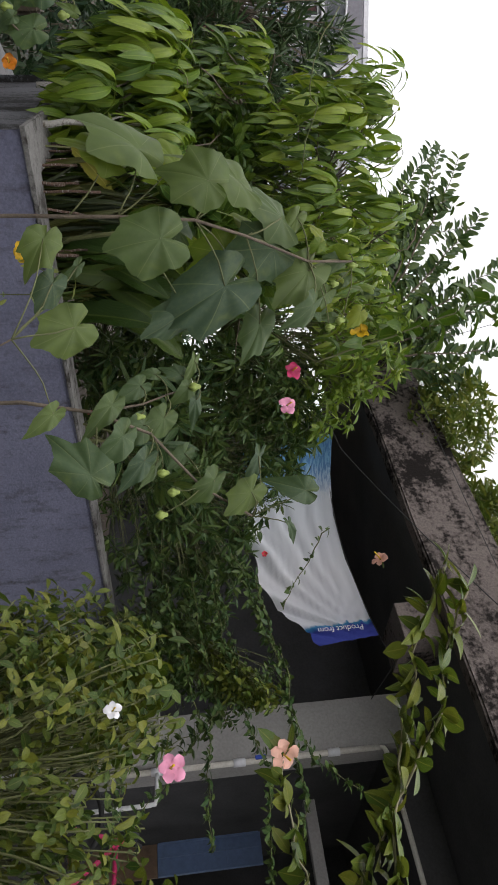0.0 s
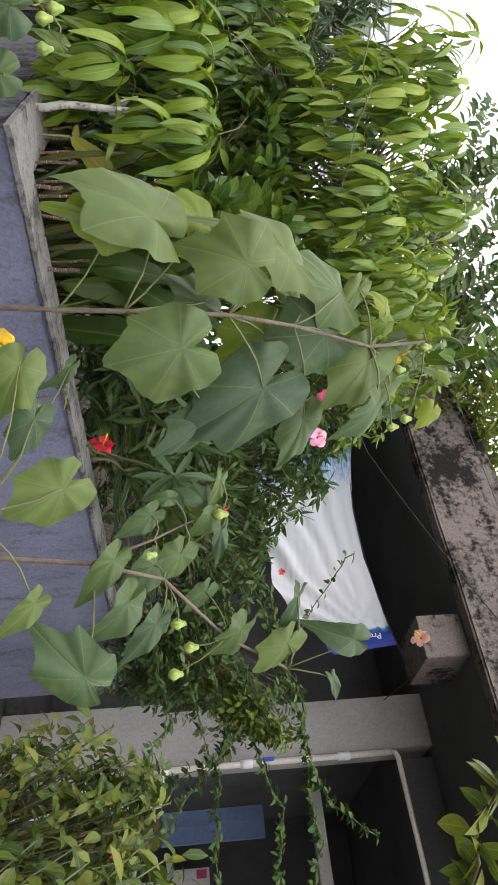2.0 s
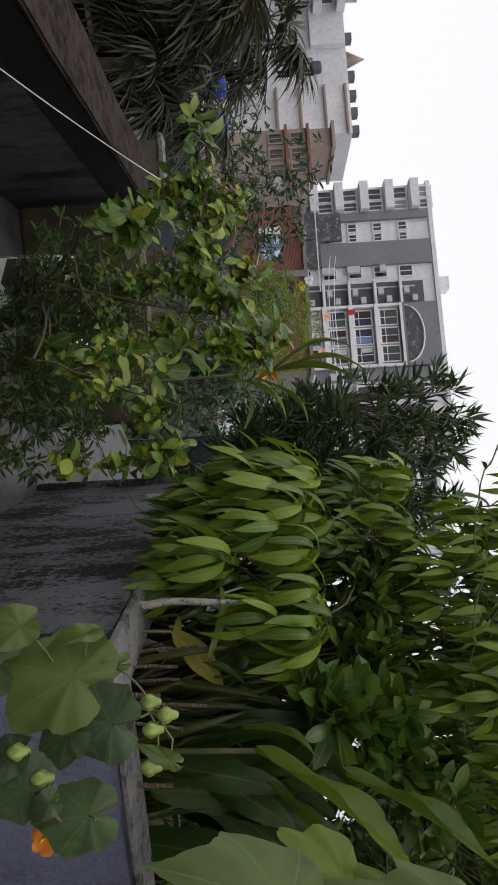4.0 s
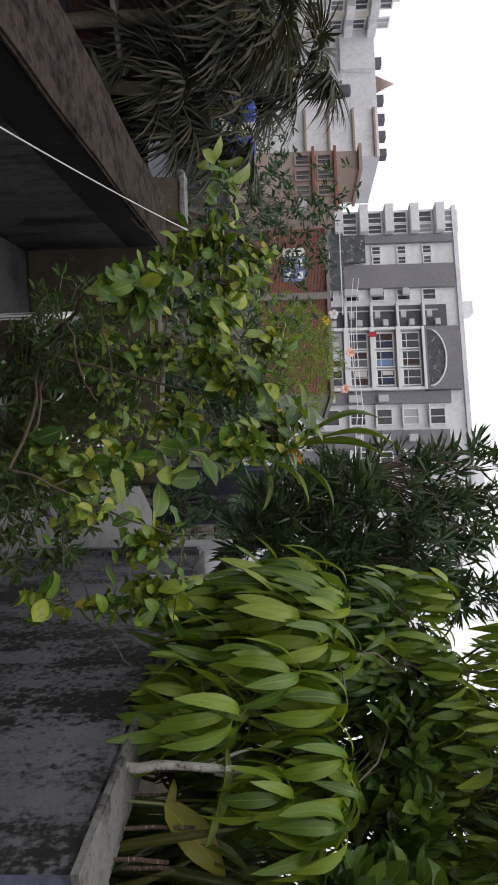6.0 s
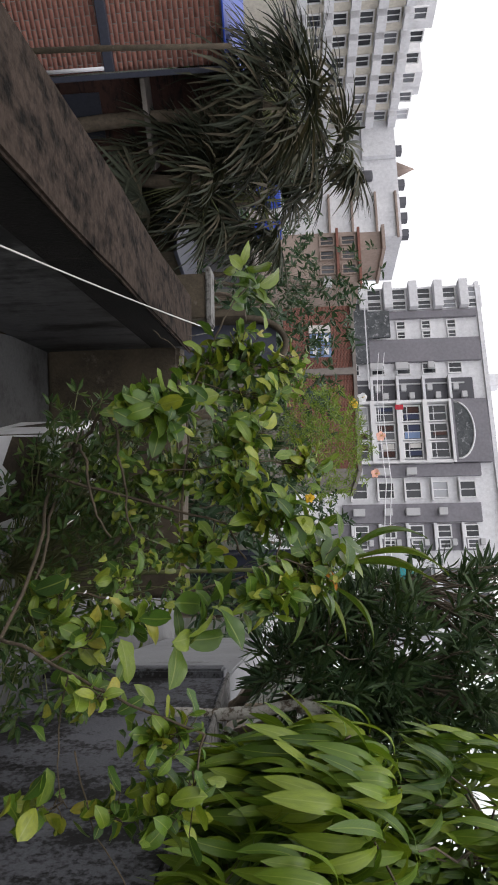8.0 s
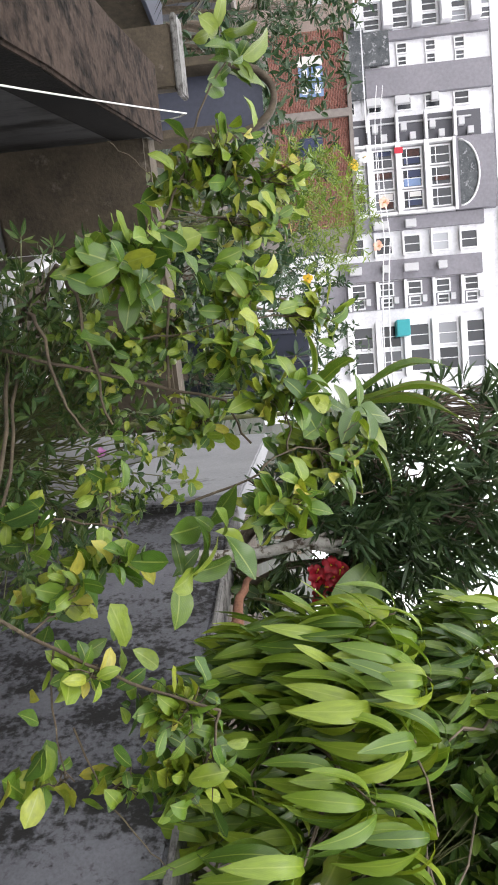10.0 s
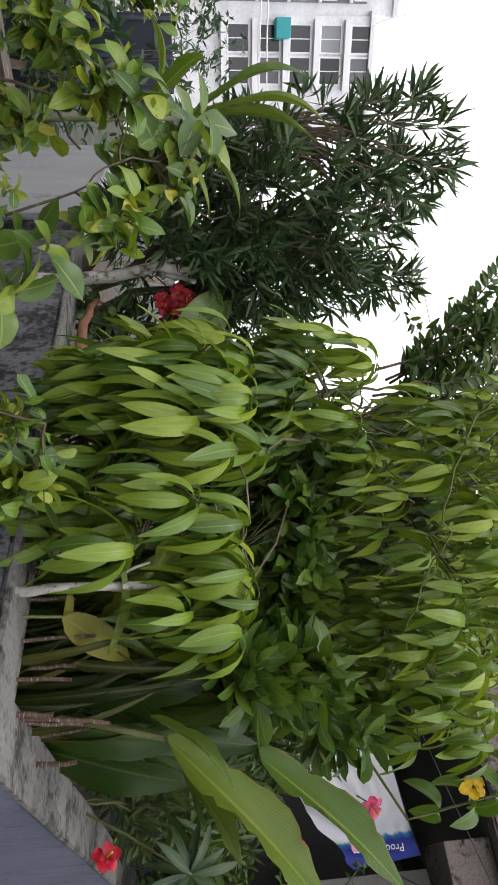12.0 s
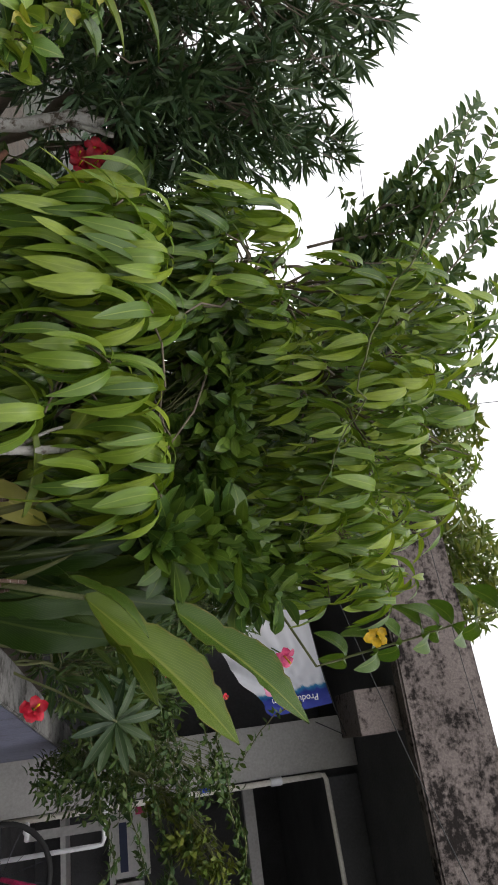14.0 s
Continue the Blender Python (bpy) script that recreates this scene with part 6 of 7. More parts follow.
for i in range(220):
    a = rn.uniform(0, 6.28)
    b = Vector((1.85 + rn.uniform(-0.25, 0.3), 4.3 + rn.uniform(-0.12, 0.15), 0.78))
    gl.append(turned(b, (math.cos(a) * 0.35, math.sin(a) * 0.3 - 0.05, 1), (math.cos(a), math.sin(a), 0.3), rn.uniform(0.35, 0.75)))
scatter("blades", gl, GRASS, L["grass"], grass)
for i in range(44):
    b = Vector((rn.uniform(1.64, 1.95), rn.uniform(3.98, 4.2), 0.78))
    gs = part("stem", Soup().add(STRAP[4], turned(b, (rn.uniform(-0.3, 0.1), rn.uniform(-0.25, 0.1), 1), (rn.uniform(-1, 1), -1, 0.2), rn.uniform(0.35, 0.65))), L["reed"], grass)
yellowed = thing("ginger_shoot", (1.5, 4.06, 0.78), "yellowing broad leaf on a short stem by the iron bars", "plant")
for foot, tip, wide in (((1.52, 4.051, 1.086), (1.692, 4.041, 1.273), 0.36), ((1.552, 4.06, 1.093), (1.469, 4.092, 1.113), 0.3)):
    way = Vector(tip) - Vector(foot)
    part("leaf", Soup().add(blade(wide, 0.4, 0.2, 10, 0.4, 0.7, 0.2), turned(foot, way, (-0.5, -0.8, 0.5), way.length)), L["yellowed"], yellowed)
part("stem", Soup().add(tube(bend((1.5, 4.06, 0.78), (1.52, 4.051, 1.086), 0, 4), 0.006, 0.004, 7)), M["twig"], yellowed)
husk = thing("dry_sheath", (1.12, 5.35, 1.02), "curled dry brown leaf sheath on the wall top", "dry leaf")
part("sheath", Soup().add(tube(bend((1.2, 5.05, 1.05), (1.08, 5.55, 1.08), 0.03, 8, 0.01, rn), 0.03, 0.012, 8)), M["husk"], husk)

# ---- creepers and climbing stems ----
def creeper(path, size, step, seed, label, r=0.004, shapes=SMALL, material=None, name="creeper"):
    rn = random.Random(seed)
    pts = [Vector(path[0])]
    for a, b in zip(path, path[1:]):
        pts += bend(a, b, 0.02, max(3, int((Vector(b) - Vector(a)).length / 0.05)), 0.01, rn)[1:]
    ob = thing(name, pts[0], label, "creeper", "creepers")
    part("stem", Soup().add(tube(pts, r, r * 0.5, 5)), M["climber"] if name == "climbing_stem" else M["twig"], ob)
    lv = []
    for i, p in enumerate(pts):
        for k in range(step):
            a = rn.uniform(0, 6.28)
            lv.append(turned(p + Vector((rn.uniform(-0.015, 0.015), rn.uniform(-0.015, 0.015), rn.uniform(-0.01, 0.01))), (math.cos(a), math.sin(a), rn.uniform(-0.7, 0.6)), UP + Vector((0, -0.5, 0)), size * rn.uniform(0.6, 1.2), rn.uniform(-0.6, 0.6)))
    scatter("foliage", lv, shapes, material or L["bush"], ob)
    return ob


CREEP = [[(4.3, 4.3, 1.75), (4.45, 4.12, 1.55), (4.5, 3.98, 1.2)], [(4.35, 4.1, 1.6), (4.6, 3.9, 1.3), (4.75, 3.7, 1.05)], [(4.25, 4.2, 1.3), (4.5, 3.95, 1.1), (4.8, 3.6, 1.0)], [(4.221, 4.196, 1.439), (4.464, 4.018, 1.537), (4.823, 3.694, 1.514)], [(4.307, 4.129, 1.722), (4.581, 3.901, 1.852), (4.977, 3.511, 1.801)], [(4.107, 4.244, 1.931), (4.534, 3.907, 2.071), (4.645, 3.758, 2.288)], [(4.184, 4.185, 1.988), (4.679, 3.787, 2.02), (4.975, 3.493, 1.941)]]
for i, c in enumerate(CREEP):
    creeper([(3.9, 4.75, c[0][2] - 0.1)] + c, 0.06, 8, 40 + i, "leafy creeper stem trailing in front of the house")
creeper([(3.75, 1.7, 0.6), (3.46, 2.17, 1.89), (3.088, 2.465, 2.02), (2.794, 2.593, 2.148)], 0.085, 6, 50, "climbing hibiscus stem with fresh leaves", 0.006, OVAL, L["vine"], "climbing_stem")
creeper([(3.8, 1.75, 0.6), (3.47, 2.198, 1.8), (3.15, 2.45, 2.1), (2.85, 2.55, 2.2)], 0.08, 6, 51, "climbing hibiscus stem with fresh leaves", 0.006, OVAL, L["vine"], "climbing_stem")
creeper([(3.85, 1.8, 0.6), (3.5, 2.2, 1.72), (3.22, 2.44, 1.674)], 0.075, 5, 52, "climbing hibiscus stem with fresh leaves", 0.005, OVAL, L["vine"], "climbing_stem")
rn = random.Random(53)
PENDENT = [arching(0.4, 1.5, 0.3, 9, 0.5, 0.75, 0.7, 0.1), arching(0.36, 1.8, 0.45, 9, 0.48, 0.75, 0.8), arching(0.42, 1.2, 0.35, 9, 0.5, 0.7, 0.6, 0.15)]
run = [Vector(p) for p in [(2.3, 4.5, 1.9), (2.45, 4.01, 2.11), (2.39, 4.01, 2.31), (2.34, 4.01, 2.49), (2.3, 4.01, 2.6), (2.25, 4.01, 2.77), (2.2, 4.01, 2.93), (2.17, 4.0, 3.07)]]
arch_stem = thing("arching_stem", run[0], "arching dark stem with pairs of broad curled leaves", "creeper")
smooth = [p for a, b in zip(run, run[1:]) for p in bend(a, b, 0.006, 4, 0.002, rn)[:-1]] + [run[-1]]
part("stem", Soup().add(tube(smooth, 0.005, 0.0025, 6)), M["twig"], arch_stem)
pendent = [Soup().add(q).mesh("leaf") for q in PENDENT]
for me in pendent:
    me.materials.append(L["strap_green"])
for i, p in enumerate(smooth[6:]):
    if i % 2:
        continue
    along = (smooth[i + 6] - smooth[i + 5]).normalized()
    for side_on in (-1, 1):
        a = (i // 2 % 2) * 1.35 + rn.uniform(-0.3, 0.3)
        across = along.cross(Vector((math.sin(a), -math.cos(a), 0.1))).normalized() * side_on
        lf = new("leaf", pendent[rn.randrange(3)])
        lf.parent = arch_stem
        lf.matrix_parent_inverse = Matrix.Translation(-world_at(arch_stem))
        lf.matrix_basis = turned(p, across + along * 0.5, UP * 0.9 + along * 0.2 + Vector((-0.2, -0.5, 0)), rn.uniform(0.15, 0.2), rn.uniform(-0.3, 0.3))
creeper([(0.95, 4.2, 2.25), (1.233, 4.1, 2.109), (1.356, 4.1, 2.134), (1.92, 4.1, 2.007)], 0.05, 1, 54, "thin vine hanging across the mango leaves", 0.003)
creeper([(3.5, 4.5, 2.3), (3.75, 4.6, 2.2), (4.0, 4.5, 2.02)], 0.06, 2, 55, "leafy twig hanging before the cloth")

# ---- flowers ----
def flower(p, face, r, material, label, name="hibiscus_flower", petals=5):
    ob = thing(name, p, label, "flower")
    f = Vector(face).normalized()
    side = f.orthogonal().normalized()
    other = f.cross(side)
    rp = random.Random(int(abs(p[0] + p[1] + p[2]) * 1000))
    for i in range(petals):
        a = i * 2 * math.pi / petals + 0.3
        d = side * math.cos(a) + other * math.sin(a) + f * rp.uniform(0.25, 0.75)
        s = blade(rp.uniform(0.7, 0.95), rp.uniform(0.3, 1.3), rp.uniform(-0.1, 0.3), 7, 0.62, 0.55, rp.uniform(0.15, 0.4))
        lf = part("petal", Soup().add(s, turned(p, d, f, r * rp.uniform(0.8, 1.05), rp.uniform(-0.3, 0.3))), material, ob)
    part("stamen", Soup().add(tube([Vector(p), Vector(p) + f * r * 1.15], r * 0.05, r * 0.08, 6)), M["yellow"], ob)
    part("calyx", Soup().add(tube([Vector(p) - f * r * 0.35, Vector(p) + f * r * 0.05], r * 0.1, r * 0.16, 7)).add(tube([Vector(p) - f * r * 1.3 - UP * r * 0.4, Vector(p) - f * r * 0.3], r * 0.05, r * 0.06, 5)), L["vine"], ob)
    return ob


CAMWARD = Vector((-0.4, -0.9, 0.2))
flower((2.68, 4.13, 1.09), Vector((-0.75, -0.25, 0.35)), 0.055, M["red"], "red hibiscus flower over the garden wall")
flower((2.5, 4.106, 2.015), CAMWARD, 0.05, M["pink"], "deep pink hibiscus flower among the leaves")
flower((2.66, 4.08, 1.985), CAMWARD, 0.05, M["rose"], "pale pink flower among the leaves")
flower((3.141, 3.353, 2.225), Vector((-0.8, -0.1, -0.6)), 0.04, M["peach"], "half-closed peach hibiscus flower on the climbing stem")
flower((3.215, 2.445, 1.674), CAMWARD, 0.045, M["peach"], "peach hibiscus flower on the climbing stem")
flower((2.67, 1.826, 1.409), Vector((-0.75, -0.65, 0.2)), 0.024, M["rose"], "open pink periwinkle flower on the shrub", "periwinkle_flower")
flower((2.607, 1.883, 1.328), Vector((-0.75, -0.65, 0.3)), 0.016, M["white"], "small white flower on the shrub", "jasmine_flower")
flower((1.565, 2.629, 1.143), Vector((-0.2, -0.9, 0.1)), 0.019, M["orange"], "orange half-open flower on the mallow", "mallow_flower")
flower((2.319, 4.013, 2.319), Vector((-0.7, -0.6, -0.2)), 0.05, M["yellow"], "yellow hibiscus flower on the arching stem")
flower((1.942, 2.818, 1.093), Vector((-0.1, -0.8, 0.4)), 0.032, M["yellow"], "full yellow flower on a thin stem", "marigold_flower", 13)
creeper([(2.1, 2.83, 0.0), (2.08, 2.82, 0.7), (2.03, 2.765, 1.22), (1.95, 2.82, 1.09)], 0.05, 2, 56, "thin stem of the yellow flower", 0.003, LANCE, L["vine"], "flower_stem")
for p in ((3.75, 4.75, 1.95), (3.25, 4.6, 1.62)):
    flower(p, CAMWARD, 0.024, M["red"], "small red flower in the dark shrub", "small_flower")
for p in ((0.159, 4.817, 0.641), (0.452, 4.828, 0.67)):
    flower(p, (0, -1, 0.5), 0.022, M["lilac"], "small lilac flower by the wall", "small_flower")
rn = random.Random(19)
for i in range(15):
    flower((1.12 + rn.uniform(-0.08, 0.08), 5.6 + rn.uniform(-0.05, 0.05), 1.42 + rn.uniform(-0.08, 0.09)), CAMWARD + Vector((rn.uniform(-0.5, 0.5), 0, rn.uniform(-0.3, 0.6))), 0.047, M["red"], "bright red flower in a bunch behind the wall", "red_flower")
for p, mt, lb in (((-2.535, 11.239, 2.154), M["yellow"], "yellow bell flower on the airy bush"), ((-2.07, 11.34, 2.513), M["peach"], "peach flower on the airy bush"), ((-1.564, 11.476, 2.429), M["peach"], "peach flower on the airy bush"), ((-2.6, 11.2, 2.28), M["white"], "white flower on the airy bush"), ((-1.2, 11.3, 1.5), M["yellow"], "yellow bell flower on the airy bush")):
    flower(p, (0.2, -1, 0.2), 0.08, mt, lb, "bush_flower")

# ---- distance: buildings, palms, yards ----
def window_meshes(w, h):
    fr = join(box(-w / 2, w / 2, -0.12, 0.05, -h / 2 - 0.14, -h / 2), box(-w / 2, w / 2, -0.12, 0.05, h / 2, h / 2 + 0.14), box(-w / 2 - 0.14, -w / 2, -0.12, 0.05, -h / 2 - 0.14, h / 2 + 0.14), box(w / 2, w / 2 + 0.14, -0.12, 0.05, -h / 2 - 0.14, h / 2 + 0.14), box(-0.04, 0.04, -0.06, 0.04, -h / 2, h / 2))
    pn = box(-w / 2, w / 2, -0.01, 0.01, -h / 2, h / 2)
    out = []
    for b, n in ((fr, "frame"), (pn, "pane")):
        me = bpy.data.meshes.new(n)
        b.to_mesh(me)
        b.free()
        out.append(me)
    return out


def glass_surface():
    m, nt, bsdf, _ = nodes_of("dark_window_glass")
    info = nt.nodes.new("ShaderNodeObjectInfo")
    col = ramp(nt, info.outputs["Random"], [(0.0, (0.012, 0.014, 0.018)), (0.6, (0.04, 0.043, 0.05)), (0.85, (0.12, 0.125, 0.14)), (1.0, (0.4, 0.41, 0.44))])
    nt.links.new(col, bsdf.inputs["Base Color"])
    bsdf.inputs["Roughness"].default_value = 0.12
    return m


GLASS = glass_surface()
WIN = {}


def window(parent, x, z, w, h, y, turn=0.0, frame_mat=None):
    key = (w, h, frame_mat)
    if key not in WIN:
        WIN[key] = window_meshes(w, h)
        WIN[key][0].materials.append(frame_mat or M["white"])
        WIN[key][1].materials.append(GLASS)
    fr, pn = WIN[key]
    inv = Matrix.Translation(-world_at(parent))
    ob = new("window", fr)
    ob.parent, ob.matrix_parent_inverse = parent, inv
    ob.location, ob.rotation_euler = (x, y, z), (0, 0, turn)
    p = new("pane", pn)
    p.parent = ob
    p.location = (0, 0.02, 0)
    return ob


FY = 76.5
apt = thing("apartment_building", (-20, FY + 6, GROUND), "pale apartment block with grey stripes, white bays and many windows", "apartment building")
part("wall", box(-41, -7.6, FY, FY + 14, GROUND, 23.2), M["apt_white"], apt)
part("wall", box(-7.55, 3.0, FY - 0.4, FY + 13, GROUND, 21.0), M["apt_white"], apt)
part("roof", box(-41.3, -7.5, FY - 0.3, FY + 14.2, 23.2, 23.7), M["apt_white"], apt)
part("roof", box(-8, 3.3, FY - 0.8, FY + 13.3, 21.0, 21.4), M["apt_white"], apt)
part("stripe", box(-33.8, -30.9, FY - 0.5, FY - 0.01, 10.0, 23.0), M["apt_grey"], apt, "plain grey vertical band")
part("stripe", box(-37.5, -36.6, FY - 0.5, FY - 0.01, 12.3, 23.0), M["apt_grey"], apt)
part("stripe", box(-18.3, -16.9, FY - 0.4, FY - 0.01, 6.0, 21.6), M["apt_grey"], apt)
part("stripe", box(-13.8, -11.7, FY - 0.4, FY - 0.01, 6.0, 21.2), M["apt_grey"], apt)
# flat slabs proud of the wall; the recess's shade is only their colour
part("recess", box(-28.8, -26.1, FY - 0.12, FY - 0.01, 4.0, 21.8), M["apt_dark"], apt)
part("recess", box(-11.6, -8.6, FY - 0.12, FY - 0.01, 4.0, 20.6), M["apt_grey"], apt)
part("netting", box(-38.5, -30.7, FY - 0.9, FY - 0.55, 6.6, 10.0), M["net"], apt, "dark mottled netting")
part("netting", box(-37.4, -34.0, FY - 0.9, FY - 0.55, 10.0, 12.6), M["net"], apt)
for i, z in enumerate((7.0, 10.0, 13.0, 16.0, 19.0, 22.0)):
    part("balcony", box(-41.2, -37.7, FY - 1.3, FY - 0.01, z - 0.9, z + 0.1), M["apt_white"], apt)
    window(apt, -40.0, z + 1.0, 1.3, 1.5, FY - 0.06)
    window(apt, -38.5, z + 1.0, 1.0, 1.5, FY - 0.06)
    if z < 21:
        window(apt, -35.8, z + 1.0, 0.9, 0.9, FY - 0.06)
        window(apt, -34.5, z + 1.0, 0.8, 0.8, FY - 0.06)
        window(apt, -30.1, z + 0.95, 1.2, 1.4, FY - 0.06)
        part("ledge", box(-28.9, -26.0, FY - 0.9, FY - 0.13, z - 0.15, z + 0.15), M["apt_white"], apt)
        part("pipe", box(-28.2, -28.05, FY - 0.3, FY - 0.125, z - 1.2, z + 1.8), M["ac"], apt)
        for k, ax in enumerate((-27.9, -26.9)):
            part("air_conditioner", box(ax, ax + 0.75, FY - 0.75, FY - 0.14, z + 0.4 + 0.9 * k, z + 1.0 + 0.9 * k, 0.04), M["ac"], apt)
    if z < 19:
        # bay with large white-framed windows
        part("bay", box(-25.9, -18.4, FY - 1.0, FY - 0.01, z - 0.35, z + 0.15), M["white"], apt, "white bay ledge")
        part("bay", box(-25.9, -25.6, FY - 0.9, FY - 0.01, z + 0.15, z + 2.65), M["white"], apt)
        part("bay", box(-18.7, -18.4, FY - 0.9, FY - 0.01, z + 0.15, z + 2.65), M["white"], apt)
        for k in range(3):
            window(apt, -24.4 + 2.2 * k, z + 1.35, 1.75, 1.9, FY - 0.3)
    if z < 21:
        window(apt, -15.4, z + 1.0, 1.7, 1.6, FY - 0.06)
        part("ledge", box(-16.7, -14.1, FY - 0.6, FY - 0.13, z - 0.05, z + 0.12), M["white"], apt)
        window(apt, -10.7, z + 1.0, 1.2, 1.3, FY - 0.18)
        window(apt, -9.3, z + 1.0, 0.8, 1.0, FY - 0.18)
        part("ledge", box(-11.6, -8.6, FY - 0.6, FY - 0.13, z - 0.15, z + 0.15), M["apt_white"], apt)
        part("air_conditioner", box(-9.8, -9.1, FY - 0.7, FY - 0.14, z + 1.7, z + 2.2, 0.04), M["ac"], apt)
    if z < 20:
        part("ledge", box(-7.2, -1.2, FY - 1.0, FY - 0.41, z - 0.5, z + 0.0), M["white"], apt)
        window(apt, -5.6, z + 1.2, 2.2, 1.9, FY - 0.46)
        window(apt, -2.9, z + 1.2, 2.2, 1.9, FY - 0.46)
        window(apt, 0.8, z + 1.2, 1.2, 1.4, FY - 0.46)
part("gable", box(-25.9, -18.4, FY - 0.8, FY - 0.01, 18.8, 22.9), M["apt_grey"], apt, "grey gable with a white arch")
arch = Soup().add(tube([(-22.15 + 3.4 * math.cos(math.pi * i / 16), FY - 0.9, 19.2 + 2.0 * math.sin(math.pi * i / 16)) for i in range(17)], 0.11, sides=6))
part("arch", arch, M["white"], apt)
# thin plate under the arch, its darkness painted in place of depth
fan = bmesh.new()
rim = [(-22.15 + 3.4 * math.cos(math.pi * i / 16), 19.2 + 2.0 * math.sin(math.pi * i / 16)) for i in range(17)]
front, rear = [[fan.verts.new((x, y, z)) for x, z in rim] for y in (FY - 0.84, FY - 0.81)]
fan.faces.new(front)
fan.faces.new(rear[::-1])
for i in range(17):
    k = (i + 1) % 17
    fan.faces.new((front[i], rear[i], rear[k], front[k]))
bmesh.ops.recalc_face_normals(fan, faces=fan.faces)
part("arch_opening", fan, M["net"], apt, "dark plate painted as the shaded space under the arch")
part("arch_ledge", box(-25.9, -18.4, FY - 1.0, FY - 0.81, 18.6, 18.9), M["white"], apt)
part("awning", box(-7.2, -5.5, FY - 2.2, FY - 0.45, 11.6, 13.0, 0.1), M["teal"], apt, "teal awning")
part("curtain", box(-25.3, -24.7, FY - 1.1, FY - 1.02, 12.5, 13.4), M["red"], apt, "red cloth on the bay")
rn = random.Random(77)
for z in (7.0, 10.0, 13.0, 16.0):
    for k in range(3):
        for w in range(2):
            if rn.random() < 0.75:
                cx = -25.2 + 2.2 * k + 0.85 * w
                part("curtain", box(cx, cx + rn.uniform(0.4, 0.75), FY - 0.36, FY - 0.33, z + rn.uniform(0.45, 1.0), z + 2.2), rn.choice([M["card"], M["white"], M["apt_dark"], M["ink"], M["ink"], M["blue_pale"], M["dark_brick"]]), apt)
        part("railing", box(-25.3 + 2.2 * k, -23.4 + 2.2 * k, FY - 0.98, FY - 0.94, z + 0.75, z + 0.82), M["apt_white"], apt)
    for ax in (-17.8, -13.2, -30.6, -35.3):
        if rn.random() < 0.7:
            part("air_conditioner", box(ax, ax + 0.8, FY - 1.1, FY - 0.52, z + rn.uniform(-0.2, 0.8), z + 1.4, 0.04), M["ac"], apt)
for x, z0, z1 in ((-36, 23.7, 24.3), (-30, 23.7, 25.6), (-14, 23.7, 24.6), (-9.5, 23.7, 25.4)):
    part("roof_tank", box(x, x + 1.6, FY + 2, FY + 4, z0, z1, 0.1), M["apt_white"], apt)

WY = 70.5
wb = thing("white_building", (-52, WY + 5, GROUND), "plain white building with brown ledges and a few windows", "building")
part("wall", box(-60.2, -44.4, WY, WY + 10, GROUND, 14.0), M["apt_white"], wb)
part("wall", box(-60.2, -55.2, WY - 0.7, WY - 0.01, 9.9, 13.9), M["apt_white"], wb)
for z in (5.5, 8.2, 11.0, 13.4):
    part("ledge", box(-50.4, -44.2, WY - 0.35, WY - 0.01, z, z + 0.25), M["tan"], wb)
for x in (-53.6, -52.2):
    for z in (4.0, 6.6, 9.3):
        window(wb, x, z, 1.0, 1.5, WY - 0.06)
for x in (-58, -53, -50.5, -48.3, -46):
    part("roof_tank", box(x, x + 1.0, WY + 1, WY + 2, 14.0, 15.0, 0.08), M["apt_dark"], wb)
part("roof_cone", Soup().add(tube([(-54.3, WY + 1, 14.0), (-54.3, WY + 1, 16.2)], 1.0, 0.05, 8)), M["tan"], wb)
part("dish", box(-53.2, -51.9, WY - 0.8, WY - 0.02, 9.7, 11.0, 0.3), M["apt_dark"], wb)

lb = thing("balcony_block", (-66, 58, GROUND), "long cream apartment block with rows of balconies", "apartment building")
part("wall", box(-75, -60.4, 40, 71, GROUND, 13.9), M["cream"], lb)
for z in (2.3, 5.0, 7.7, 10.4, 13.1):
    for k in range(11):
        y = 41.0 + 2.7 * k
        part("balcony", box(-60.39, -59.2, y, y + 1.9, z, z + 0.95), M["apt_white"], lb)
        ww = window(lb, -60.33, z + 1.6, 1.3, 1.3, 0, math.pi / 2)
        ww.location = (-60.33, y + 0.95, z + 1.7)
for y in (44, 55, 64):
    part("roof_house", box(-66, -61.5, y, y + 3.4, 13.9, 16.6), M["apt_white"], lb)

tb = thing("tan_building", (-35, 63, GROUND), "tan building with brown window frames behind the palms", "building")
part("wall", box(-38.2, -32.6, 60, 66, GROUND, 7.6), M["tan"], tb)
part("wall", box(-38.2, -36.2, 60.2, 66, 7.6, 10.0), M["tan"], tb)
for z in (4.6, 6.7):
    for x in (-37.2, -35.6, -34.0):
        window(tb, x, z, 0.9, 1.2, 59.94, 0, M["tan"])
part("roof", box(-38.6, -35.9, 59.6, 66.4, 10.0, 10.3), M["tan"], tb)
part("ledge", box(-38.4, -31.8, 59.5, 59.99, 5.5, 5.75), M["brick"], tb)
part("ledge", box(-38.4, -31.8, 59.5, 59.99, 7.6, 7.85), M["brick"], tb)
part("air_conditioner", box(-32.9, -32.0, 59.3, 59.99, 4.1, 4.9, 0.05), M["ac"], tb)


